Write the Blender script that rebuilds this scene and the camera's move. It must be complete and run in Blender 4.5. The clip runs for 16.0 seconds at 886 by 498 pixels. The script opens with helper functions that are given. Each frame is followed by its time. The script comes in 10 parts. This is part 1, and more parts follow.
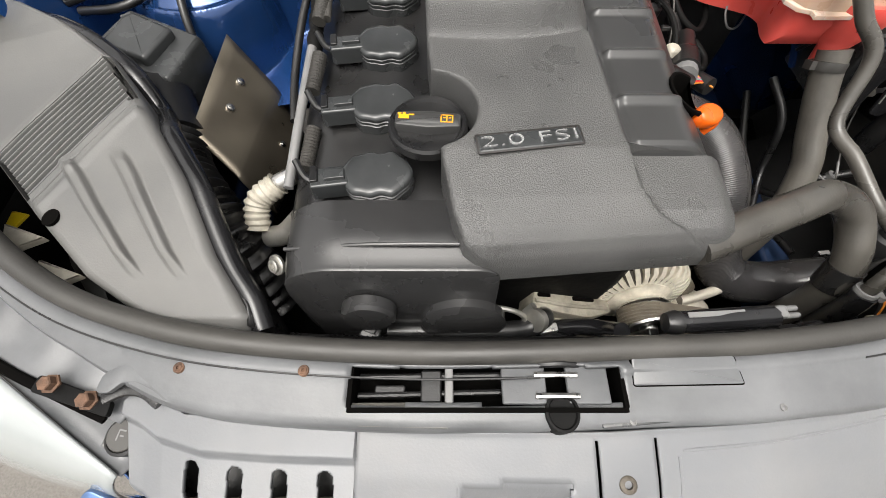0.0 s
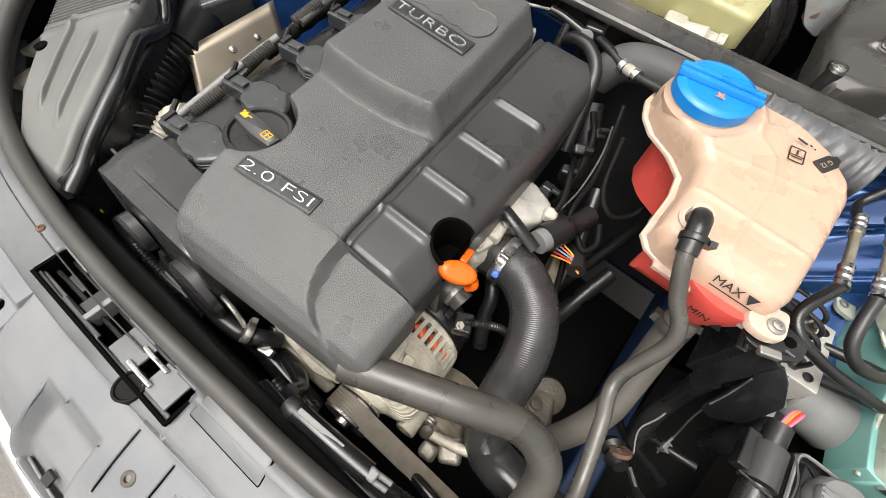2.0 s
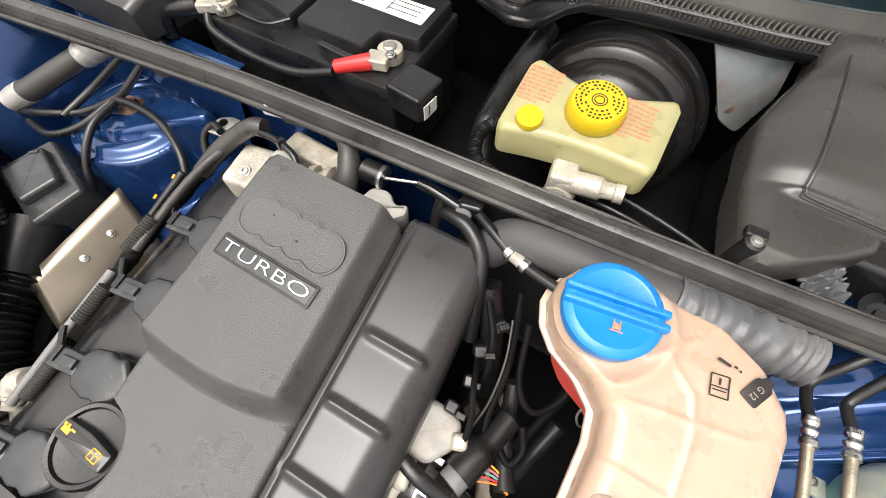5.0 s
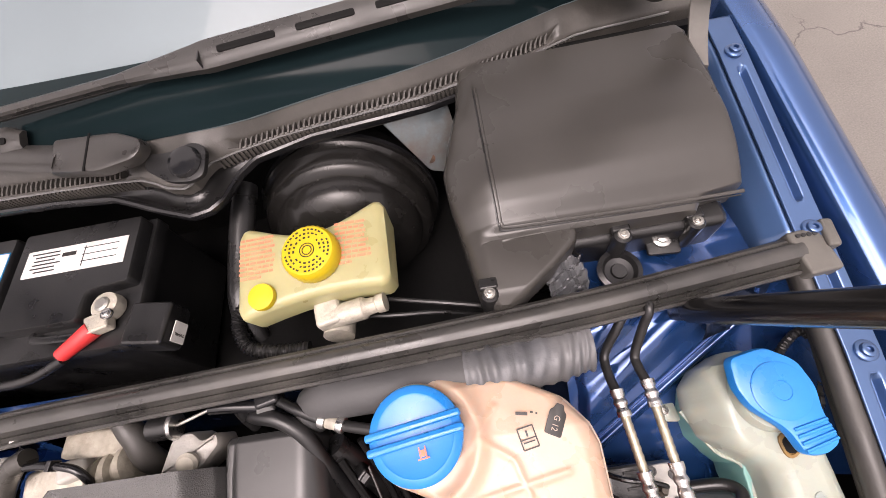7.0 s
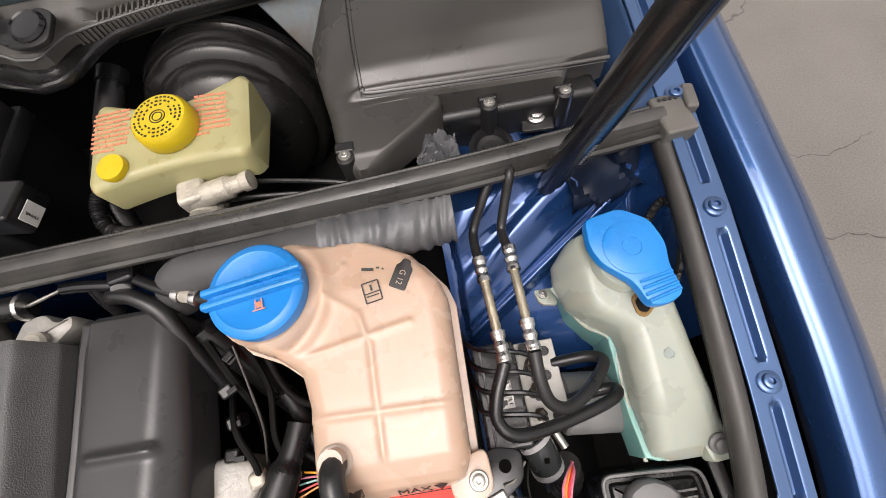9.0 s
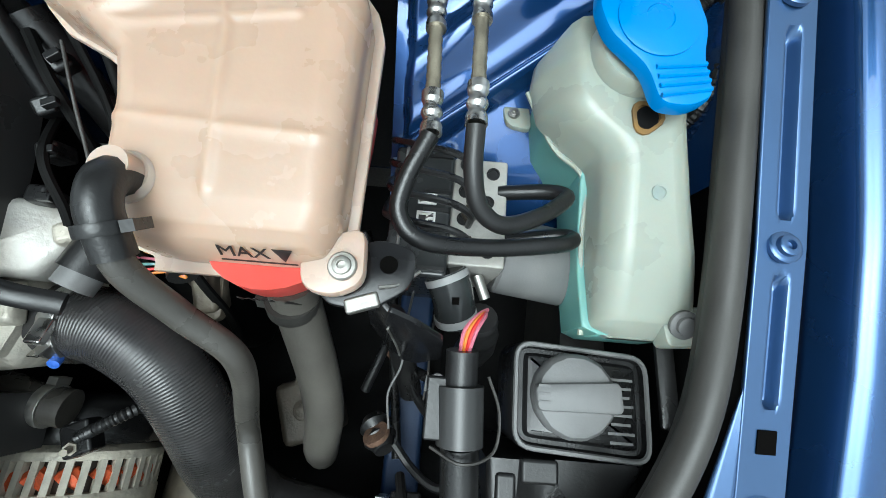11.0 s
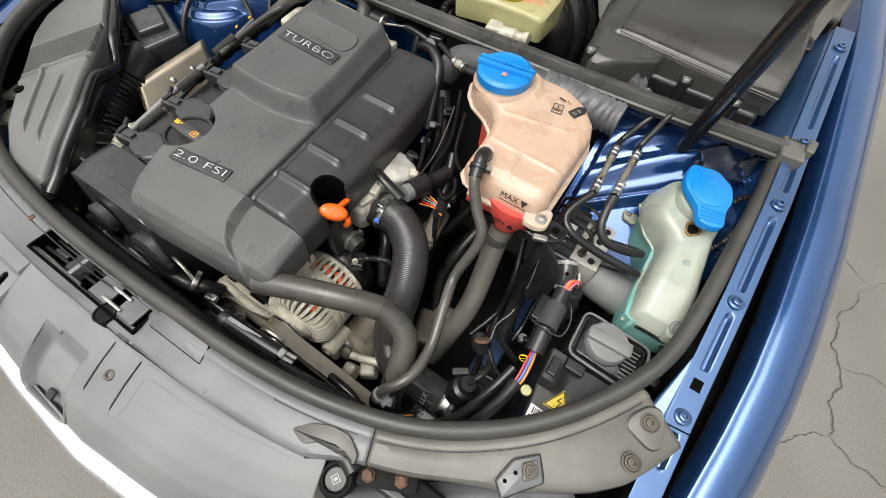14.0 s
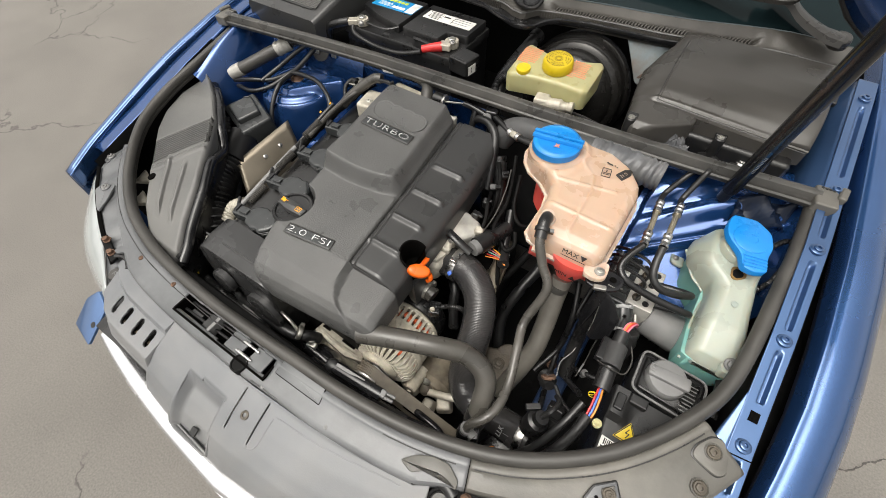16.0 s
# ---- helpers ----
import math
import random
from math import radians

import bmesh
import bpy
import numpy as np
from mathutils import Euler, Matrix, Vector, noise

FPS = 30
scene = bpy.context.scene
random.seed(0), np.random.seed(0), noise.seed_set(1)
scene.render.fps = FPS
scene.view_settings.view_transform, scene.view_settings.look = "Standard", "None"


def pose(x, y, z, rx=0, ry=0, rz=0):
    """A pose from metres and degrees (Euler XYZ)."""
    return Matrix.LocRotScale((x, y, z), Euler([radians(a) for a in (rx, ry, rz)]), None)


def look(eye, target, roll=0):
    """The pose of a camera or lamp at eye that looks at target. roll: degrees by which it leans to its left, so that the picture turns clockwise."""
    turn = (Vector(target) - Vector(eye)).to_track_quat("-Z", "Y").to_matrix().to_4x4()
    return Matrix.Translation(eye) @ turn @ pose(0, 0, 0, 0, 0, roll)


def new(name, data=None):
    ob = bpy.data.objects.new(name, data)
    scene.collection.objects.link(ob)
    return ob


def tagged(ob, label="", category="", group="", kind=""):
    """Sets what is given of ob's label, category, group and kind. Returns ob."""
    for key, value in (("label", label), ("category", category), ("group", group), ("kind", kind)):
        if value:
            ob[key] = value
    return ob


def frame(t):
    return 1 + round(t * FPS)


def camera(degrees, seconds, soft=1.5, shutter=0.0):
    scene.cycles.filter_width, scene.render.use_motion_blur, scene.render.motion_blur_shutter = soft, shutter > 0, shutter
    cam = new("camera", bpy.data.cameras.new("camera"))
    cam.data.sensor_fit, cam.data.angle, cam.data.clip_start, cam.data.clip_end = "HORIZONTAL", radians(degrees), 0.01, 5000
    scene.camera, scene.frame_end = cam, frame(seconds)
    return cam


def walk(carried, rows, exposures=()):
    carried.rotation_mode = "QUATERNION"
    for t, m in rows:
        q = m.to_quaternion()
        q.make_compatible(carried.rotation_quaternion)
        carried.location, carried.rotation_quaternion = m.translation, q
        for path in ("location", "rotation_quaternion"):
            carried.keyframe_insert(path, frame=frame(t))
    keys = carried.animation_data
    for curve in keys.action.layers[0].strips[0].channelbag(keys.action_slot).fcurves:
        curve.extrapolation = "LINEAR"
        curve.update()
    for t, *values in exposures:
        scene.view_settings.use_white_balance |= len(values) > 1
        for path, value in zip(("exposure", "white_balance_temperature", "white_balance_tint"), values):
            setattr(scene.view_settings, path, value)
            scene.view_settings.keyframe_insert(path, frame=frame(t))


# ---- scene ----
cam = camera(94.6, 16.0, soft=0.85)
PATH = [
    (0, (-0.155, -0.078, 1.165), (-0.149, 0.87, -0.597), 0.4),
    (0.5, (-0.014, -0.05, 1.201), (-0.132, 0.933, -0.537), 2.4),
    (1, (0.162, -0.071, 1.254), (-0.104, 0.909, -0.47), 5.7),
    (1.5, (0.227, -0.019, 1.262), (-0.174, 0.922, -0.456), 8.9),
    (2, (0.225, 0.083, 1.237), (-0.268, 0.941, -0.501), 11.1),
    (2.5, (0.224, 0.168, 1.231), (-0.32, 0.932, -0.536), 11.7),
    (3, (0.191, 0.245, 1.227), (-0.351, 0.961, -0.561), 12.0),
    (3.2, (0.171, 0.264, 1.225), (-0.376, 0.968, -0.565), 11.3),
    (5.3, (0.16, 0.474, 1.335), (-0.223, 1.301, -0.445), -2.8),
    (5.5, (0.193, 0.512, 1.347), (-0.154, 1.362, -0.43), -5.1),
    (6, (0.246, 0.561, 1.368), (-0.001, 1.452, -0.405), -8.9),
    (6.5, (0.287, 0.584, 1.379), (0.121, 1.494, -0.394), -12.9),
    (7, (0.324, 0.587, 1.385), (0.217, 1.49, -0.396), -16.0),
    (7.5, (0.348, 0.555, 1.377), (0.275, 1.45, -0.41), -17.2),
    (8, (0.378, 0.512, 1.356), (0.322, 1.398, -0.436), -17.0),
    (8.5, (0.412, 0.478, 1.329), (0.365, 1.347, -0.472), -15.2),
    (9, (0.437, 0.454, 1.301), (0.392, 1.294, -0.514), -12.9),
    (9.2, (0.451, 0.446, 1.286), (0.406, 1.262, -0.539), -11.8),
    (11.3, (0.482, 0.333, 1.099), (0.504, 0.902, -0.818), 10.4),
    (11.5, (0.478, 0.312, 1.088), (0.497, 0.883, -0.829), 12.5),
    (12, (0.461, 0.255, 1.082), (0.45, 0.845, -0.829), 15.2),
    (12.5, (0.407, 0.171, 1.087), (0.323, 0.826, -0.801), 15.1),
    (13, (0.376, 0.108, 1.136), (0.169, 0.839, -0.714), 12.3),
    (13.5, (0.432, 0.057, 1.257), (0.045, 0.914, -0.508), 8.3),
    (14, (0.472, 0.018, 1.361), (-0.015, 0.966, -0.331), 7.1),
    (14.5, (0.465, 0.018, 1.444), (-0.108, 1.046, -0.173), 4.9),
    (15, (0.417, 0.017, 1.482), (-0.207, 1.059, -0.107), 2.1),
    (15.5, (0.391, 0.001, 1.483), (-0.261, 1.022, -0.108), -0.1),
    (16, (0.417, -0.039, 1.48), (-0.251, 0.909, -0.149), -2.0),
]
EXPOSURES = [(0, 1.21, 6750, 10), (2.5, 1.27, 6750, 10), (3.2, 1.2, 6750, 10), (5.5, 1.3, 6850, 14), (7, 1.16, 7050, 25), (8.5, 0.95, 7050, 26), (9.2, 0.75, 6700, 11), (11.3, 0.83, 5750, -3), (12, 1.45, 6600, 10), (12.5, 1.75, 6650, 10), (13, 1.78, 6600, 10), (13.5, 1.25, 6600, 9), (14, 0.93, 6650, 8), (15, 0.95, 6750, 9), (16, 0.89, 6850, 9)]
walk(cam, [(t, look(eye, target, roll)) for t, eye, target, roll in PATH], EXPOSURES)

# ---- sky and sun ----
SUN_UP, SUN_ROUND = 72.0, 200.0
world = bpy.data.worlds.new("overcast_sky")
scene.world = world
world.use_nodes = True
wn, wl = world.node_tree.nodes, world.node_tree.links
wn.clear()
sky = wn.new("ShaderNodeTexSky")
sky.sky_type, sky.sun_disc = "NISHITA", False
sky.air_density, sky.dust_density = 1.0, 7.0
sky.sun_elevation, sky.sun_rotation = radians(SUN_UP), radians(SUN_ROUND)
grey = wn.new("ShaderNodeHueSaturation")
grey.inputs["Saturation"].default_value = 0.05
back = wn.new("ShaderNodeBackground")
back.inputs["Strength"].default_value = 0.14
wout = wn.new("ShaderNodeOutputWorld")
wl.new(sky.outputs[0], grey.inputs["Color"])
wl.new(grey.outputs[0], back.inputs["Color"])
wl.new(back.outputs[0], wout.inputs["Surface"])
sun_data = bpy.data.lights.new("sun", "SUN")
sun_data.energy, sun_data.angle, sun_data.color = 0.6, radians(50), (1.0, 0.955, 0.89)
sun = new("sun", sun_data)
el, az = radians(SUN_UP), radians(SUN_ROUND)
toward = Vector((math.sin(az) * math.cos(el), math.cos(az) * math.cos(el), math.sin(el)))
sun.matrix_world = look(toward * 20, (0, 0, 0))


# ---- materials ----
def mat(name, color, rough=0.5, metal=0.0, var=0.25, scale=25.0, bump=0.15, grain=500.0, dust=None, dust_amount=0.35,
        coat=0.0, sss=0.0, trans=0.0, ior=1.5, rvar=0.12, rand=0.0):
    """A surface with variation at two scales: broad stains and fine grain; dust lies on it in cloudy patches."""
    m = bpy.data.materials.new(name)
    m.use_nodes = True
    n, l = m.node_tree.nodes, m.node_tree.links
    b = n["Principled BSDF"]
    tc = n.new("ShaderNodeTexCoord")
    big, small = n.new("ShaderNodeTexNoise"), n.new("ShaderNodeTexNoise")
    for t, s, d in ((big, scale, 6), (small, grain, 3)):
        t.inputs["Scale"].default_value, t.inputs["Detail"].default_value = s, d
        l.new(tc.outputs["Object"], t.inputs["Vector"])
    ramp = n.new("ShaderNodeMapRange")
    ramp.inputs["From Min"].default_value, ramp.inputs["From Max"].default_value = 0.3, 0.7
    ramp.inputs["To Min"].default_value, ramp.inputs["To Max"].default_value = 1 - var, 1 + var
    l.new(big.outputs["Fac"], ramp.inputs["Value"])
    mul = n.new("ShaderNodeVectorMath")
    mul.operation = "SCALE"
    mul.inputs[0].default_value = color
    l.new(ramp.outputs[0], mul.inputs["Scale"])
    last = mul.outputs[0]
    if rand:
        info, rr = n.new("ShaderNodeObjectInfo"), n.new("ShaderNodeMapRange")
        rr.inputs["To Min"].default_value, rr.inputs["To Max"].default_value = 1 - rand, 1 + rand
        l.new(info.outputs["Random"], rr.inputs["Value"])
        mr = n.new("ShaderNodeVectorMath")
        mr.operation = "SCALE"
        l.new(last, mr.inputs[0])
        l.new(rr.outputs[0], mr.inputs["Scale"])
        last = mr.outputs[0]
    if dust:
        cloud, cr, mix = n.new("ShaderNodeTexNoise"), n.new("ShaderNodeMapRange"), n.new("ShaderNodeMix")
        cloud.inputs["Scale"].default_value, cloud.inputs["Detail"].default_value = scale * 0.45, 8
        cloud.inputs["Roughness"].default_value = 0.65
        l.new(tc.outputs["Object"], cloud.inputs["Vector"])
        cr.inputs["From Min"].default_value, cr.inputs["From Max"].default_value = 0.42, 0.72
        cr.inputs["To Max"].default_value = dust_amount
        l.new(cloud.outputs["Fac"], cr.inputs["Value"])
        mix.data_type = "RGBA"
        l.new(cr.outputs[0], mix.inputs["Factor"])
        l.new(last, mix.inputs["A"])
        mix.inputs["B"].default_value = (*dust, 1)
        last = mix.outputs["Result"]
    l.new(last, b.inputs["Base Color"])
    rm = n.new("ShaderNodeMapRange")
    rm.inputs["To Min"].default_value, rm.inputs["To Max"].default_value = max(0.02, rough - rvar), min(1, rough + rvar)
    rm.inputs["From Min"].default_value, rm.inputs["From Max"].default_value = 0.3, 0.7
    l.new(big.outputs["Fac"], rm.inputs["Value"])
    l.new(rm.outputs[0], b.inputs["Roughness"])
    if bump:
        bp = n.new("ShaderNodeBump")
        bp.inputs["Strength"].default_value, bp.inputs["Distance"].default_value = bump, 0.002
        l.new(small.outputs["Fac"], bp.inputs["Height"])
        l.new(bp.outputs[0], b.inputs["Normal"])
    b.inputs["Metallic"].default_value, b.inputs["IOR"].default_value = metal, ior
    b.inputs["Coat Weight"].default_value, b.inputs["Coat Roughness"].default_value = coat, 0.04
    b.inputs["Transmission Weight"].default_value = trans
    if sss:
        b.inputs["Subsurface Weight"].default_value = sss
        b.inputs["Subsurface Radius"].default_value = (0.03, 0.018, 0.012)
        b.inputs["Subsurface Scale"].default_value = 0.5
    return m


DUST = (0.25, 0.23, 0.20)
# One body blue in three tones; this one is lightened for reflected sky.
M_PAINT = mat("blue_paint_sky_lightened", (0.050, 0.112, 0.25), 0.34, 0.7, 0.12, 6, 0.02, 900, coat=1.0, rvar=0.05)
# Outer panels: the same blue deepened for the dark bonnet mirrored in the wing.
M_OUTER = mat("blue_clearcoat_dark_reflection", (0.030, 0.088, 0.232), 0.27, 0.65, 0.10, 6, 0.012, 900, coat=1.0, rvar=0.04)
# Inside the bay: the same blue darkened for the shade there.
M_PAINT_IN = mat("blue_paint_bay_shade", (0.011, 0.054, 0.185), 0.21, 0.55, 0.2, 9, 0.006, 300, dust=DUST, dust_amount=0.04, coat=0.8)
# Dull, dusty copy of the bay's blue, darkened for shade on the chassis legs.
M_LEG = mat("dull_blue_paint_shaded", (0.010, 0.034, 0.10), 0.55, 0.1, 0.3, 12, 0.05, 300, dust=DUST, dust_amount=0.06)
M_COVER = mat("grained_black_plastic", (0.065, 0.065, 0.0643), 0.35, 0, 0.14, 14, 0.5, 760, dust=DUST, dust_amount=0.03)
M_COVER_SMOOTH = mat("satin_black_plastic", (0.036, 0.036, 0.036), 0.30, 0, 0.12, 12, 0.04, 700, rvar=0.04)
M_BLACK = mat("black_plastic", (0.010, 0.010, 0.0105), 0.33, 0, 0.3, 20, 0.1, 400, dust=DUST, dust_amount=0.03)
# Deep parts of the bay: a little grime, near black to carry the shade.
M_DEEP = mat("shade_and_grime_black", (0.0035, 0.0035, 0.0035), 0.65, 0.1, 0.5, 15, 0.2, 120, dust=DUST, dust_amount=0.01, ior=1.25)
M_ECU = mat("scuffed_black_lid", (0.045, 0.042, 0.038), 0.33, 0, 0.15, 6, 0.02, 900, dust=DUST, dust_amount=0.02)
# Near black with hardly any reflection: the shade in holes and gaps, as colour.
M_VOID = mat("void_shade_black", (0.0022, 0.002, 0.0018), 0.9, 0, 0.3, 20, 0.1, 200, ior=1.12)
M_DARKCAST = mat("dark_oily_casting", (0.065, 0.055, 0.042), 0.55, 0.2, 0.4, 35, 0.4, 200, dust=(0.16, 0.13, 0.10), dust_amount=0.4)
M_GALV = mat("rust_stained_galvanised_steel", (0.17, 0.20, 0.21), 0.4, 0.5, 0.2, 30, 0.1, 300, dust=(0.12, 0.06, 0.025), dust_amount=0.9)
M_AIRBOX = mat("dark_grey_plastic", (0.095, 0.095, 0.093), 0.5, 0, 0.15, 10, 0.12, 500, dust=DUST, dust_amount=0.15)
M_RUBBER = mat("black_rubber", (0.036, 0.034, 0.031), 0.48, 0, 0.25, 18, 0.08, 350, dust=DUST, dust_amount=0.06)
M_HOSE = mat("grey_rubber_hose", (0.046, 0.043, 0.038), 0.30, 0, 0.2, 16, 0.1, 400, dust=DUST, dust_amount=0.2)
M_TANKHOSE = mat("dusty_grey_brown_hose", (0.080, 0.074, 0.064), 0.45, 0, 0.2, 16, 0.1, 400, dust=DUST, dust_amount=0.3)
M_PANEL = mat("weathered_grey_panel", (0.084, 0.087, 0.091), 0.38, 0, 0.25, 9, 0.08, 300, dust=(0.225, 0.228, 0.235), dust_amount=0.45)
M_CORNER = mat("beige_dusty_panel", (0.085, 0.081, 0.072), 0.45, 0, 0.2, 12, 0.1, 300, dust=DUST, dust_amount=0.4)
M_CARRIER = mat("light_grey_plastic", (0.142, 0.147, 0.155), 0.42, 0, 0.12, 9, 0.08, 400, dust=DUST, dust_amount=0.3)
M_SILVER = mat("silver_trim", (0.75, 0.75, 0.77), 0.22, 0.9, 0.06, 10, 0.02, 500)
M_LENS = mat("clear_headlight_lens", (0.30, 0.32, 0.32), 0.12, 0, 0.08, 8, 0.02, 300, coat=1.0)
M_ALU = mat("dusty_cast_aluminium", (0.47, 0.44, 0.375), 0.5, 0.25, 0.35, 35, 0.6, 220, dust=(0.20, 0.155, 0.105), dust_amount=0.55)
M_ALTALU = mat("pale_grimy_aluminium", (0.60, 0.56, 0.465), 0.5, 0.12, 0.35, 38, 0.6, 220, dust=(0.20, 0.15, 0.095), dust_amount=0.55)
M_PALECAST = mat("pale_cast_metal", (0.38, 0.37, 0.345), 0.45, 0.2, 0.2, 40, 0.3, 220, dust=(0.36, 0.30, 0.22), dust_amount=0.4)
M_CAST = mat("oily_brown_casting", (0.17, 0.145, 0.11), 0.55, 0.2, 0.4, 35, 0.4, 200, dust=(0.30, 0.25, 0.18), dust_amount=0.4)
M_DIRTALU = mat("grimy_cast_aluminium", (0.30, 0.275, 0.225), 0.55, 0.2, 0.4, 45, 0.5, 220, dust=(0.10, 0.075, 0.05), dust_amount=0.75)
M_CHROME = mat("chrome_letters", (0.84, 0.84, 0.84), 0.25, 0.8, 0.05, 60, 0.0, 500)
M_STEEL = mat("bright_steel", (0.60, 0.59, 0.57), 0.3, 1.0, 0.2, 60, 0.05, 500)
M_ZINC = mat("dull_zinc", (0.42, 0.41, 0.38), 0.45, 0.9, 0.25, 40, 0.1, 400, dust=DUST, dust_amount=0.3)
M_SHIELD = mat("bronze_grey_heat_shield", (0.21, 0.182, 0.142), 0.36, 0.85, 0.12, 14, 0.05, 350, dust=DUST, dust_amount=0.15)
M_RUST = mat("rusty_steel", (0.115, 0.065, 0.042), 0.85, 0.2, 0.5, 90, 0.5, 300)
M_TANK = mat("peach_translucent_plastic", (0.445, 0.315, 0.234), 0.30, 0, 0.06, 14, 0.04, 300, sss=0.6)
M_TANKRIM = mat("milky_pink_plastic", (0.50, 0.38, 0.31), 0.3, 0, 0.06, 14, 0.04, 300, sss=0.6)
M_TANK_RED = mat("pink_coolant_behind_plastic", (0.62, 0.085, 0.07), 0.34, 0, 0.12, 14, 0.04, 300, sss=0.4)
M_WASH = mat("milky_green_plastic", (0.32, 0.345, 0.295), 0.33, 0, 0.08, 10, 0.04, 300, sss=0.5)
M_BRAKE = mat("cream_plastic", (0.37, 0.345, 0.175), 0.36, 0, 0.08, 20, 0.04, 300, sss=0.4)
M_BLUECAP = mat("bright_blue_plastic", (0.004, 0.19, 0.55), 0.36, 0, 0.08, 20, 0.05, 500)
M_YELLOW = mat("yellow_plastic", (0.58, 0.42, 0.010), 0.4, 0, 0.08, 30, 0.05, 500)
M_ORANGE = mat("orange_plastic", (0.72, 0.11, 0.006), 0.36, 0, 0.06, 30, 0.04, 500)
M_OILMARK = mat("orange_print", (0.80, 0.35, 0.01), 0.5, 0, 0.1, 60, 0, 500)
M_REDPRINT = mat("faded_red_print", (0.75, 0.24, 0.13), 0.5, 0, 0.2, 60, 0, 500)
M_BLACKPRINT = mat("black_print", (0.015, 0.013, 0.012), 0.5, 0, 0.2, 60, 0, 500)
M_GREYPRINT = mat("grey_print", (0.30, 0.30, 0.30), 0.5, 0, 0.2, 60, 0, 500)
M_WHITE = mat("white_label", (0.72, 0.71, 0.68), 0.5, 0, 0.12, 60, 0, 500, dust=DUST, dust_amount=0.3)
M_BLUELABEL = mat("blue_label", (0.01, 0.25, 0.55), 0.35, 0, 0.15, 40, 0, 500)
M_LIMEPRINT = mat("lime_print", (0.62, 0.72, 0.03), 0.4, 0, 0.1, 60, 0, 500)
M_REDWIRE = mat("red_insulation", (0.55, 0.03, 0.03), 0.4, 0, 0.1, 60, 0.05, 500)
M_ORANGEWIRE = mat("orange_insulation", (0.60, 0.20, 0.03), 0.4, 0, 0.1, 60, 0.05, 500)
M_BLUEWIRE = mat("blue_insulation", (0.05, 0.14, 0.55), 0.4, 0, 0.1, 60, 0.05, 500)
M_PINKWIRE = mat("pink_insulation", (0.50, 0.14, 0.20), 0.4, 0, 0.1, 60, 0.05, 500)
M_FOIL = mat("grey_insulation_wrap", (0.10, 0.103, 0.11), 0.5, 0.15, 0.3, 30, 0.5, 120, dust=DUST, dust_amount=0.2)
M_SLEEVE = mat("dark_foam_sleeve", (0.05, 0.05, 0.051), 0.6, 0, 0.25, 18, 0.15, 200, dust=DUST, dust_amount=0.06)
M_CAPGREY = mat("mid_grey_plastic", (0.15, 0.15, 0.15), 0.5, 0, 0.15, 30, 0.08, 500, dust=DUST, dust_amount=0.2)
# Opaque glass; part of the reflected pale sky is put into its base colour.
M_WIND = mat("windshield_sky_tone", (0.16, 0.20, 0.215), 0.03, 0, 0.1, 2, 0, 500, rvar=0.01)
M_TIMING = mat("smooth_black_plastic", (0.024, 0.024, 0.0245), 0.24, 0, 0.2, 14, 0.04, 600, dust=DUST, dust_amount=0.02)
M_BOOT = mat("dirty_cream_plastic", (0.46, 0.43, 0.36), 0.5, 0, 0.25, 40, 0.1, 300, dust=(0.10, 0.09, 0.07), dust_amount=0.6)
M_COPPER = mat("copper_winding", (0.62, 0.11, 0.035), 0.5, 0.3, 0.3, 150, 0.4, 300)
M_GLOSS = mat("gloss_black", (0.010, 0.010, 0.011), 0.22, 0, 0.2, 20, 0.03, 400)
M_COIL = mat("semi_gloss_black", (0.032, 0.034, 0.035), 0.22, 0, 0.2, 30, 0.05, 400, dust=DUST, dust_amount=0.02)
M_BAR = mat("black_seal_rubber", (0.036, 0.035, 0.033), 0.34, 0, 0.2, 25, 0.12, 500, dust=DUST, dust_amount=0.16)
M_COWL = mat("dusty_cowl_plastic", (0.054, 0.050, 0.045), 0.42, 0, 0.25, 14, 0.15, 300, dust=DUST, dust_amount=0.2)
M_WIPER = mat("satin_black_wiper", (0.034, 0.032, 0.030), 0.32, 0, 0.2, 20, 0.06, 500, dust=DUST, dust_amount=0.08)
# Teal of the bottle's shaded sides; one thin wire shares it.
M_TEAL = mat("shaded_teal_plastic", (0.17, 0.36, 0.325), 0.36, 0, 0.12, 10, 0.04, 300, sss=0.4)
M_FLEECE = mat("black_hood_liner", (0.016, 0.016, 0.017), 0.9, 0, 0.3, 20, 0.4, 300)


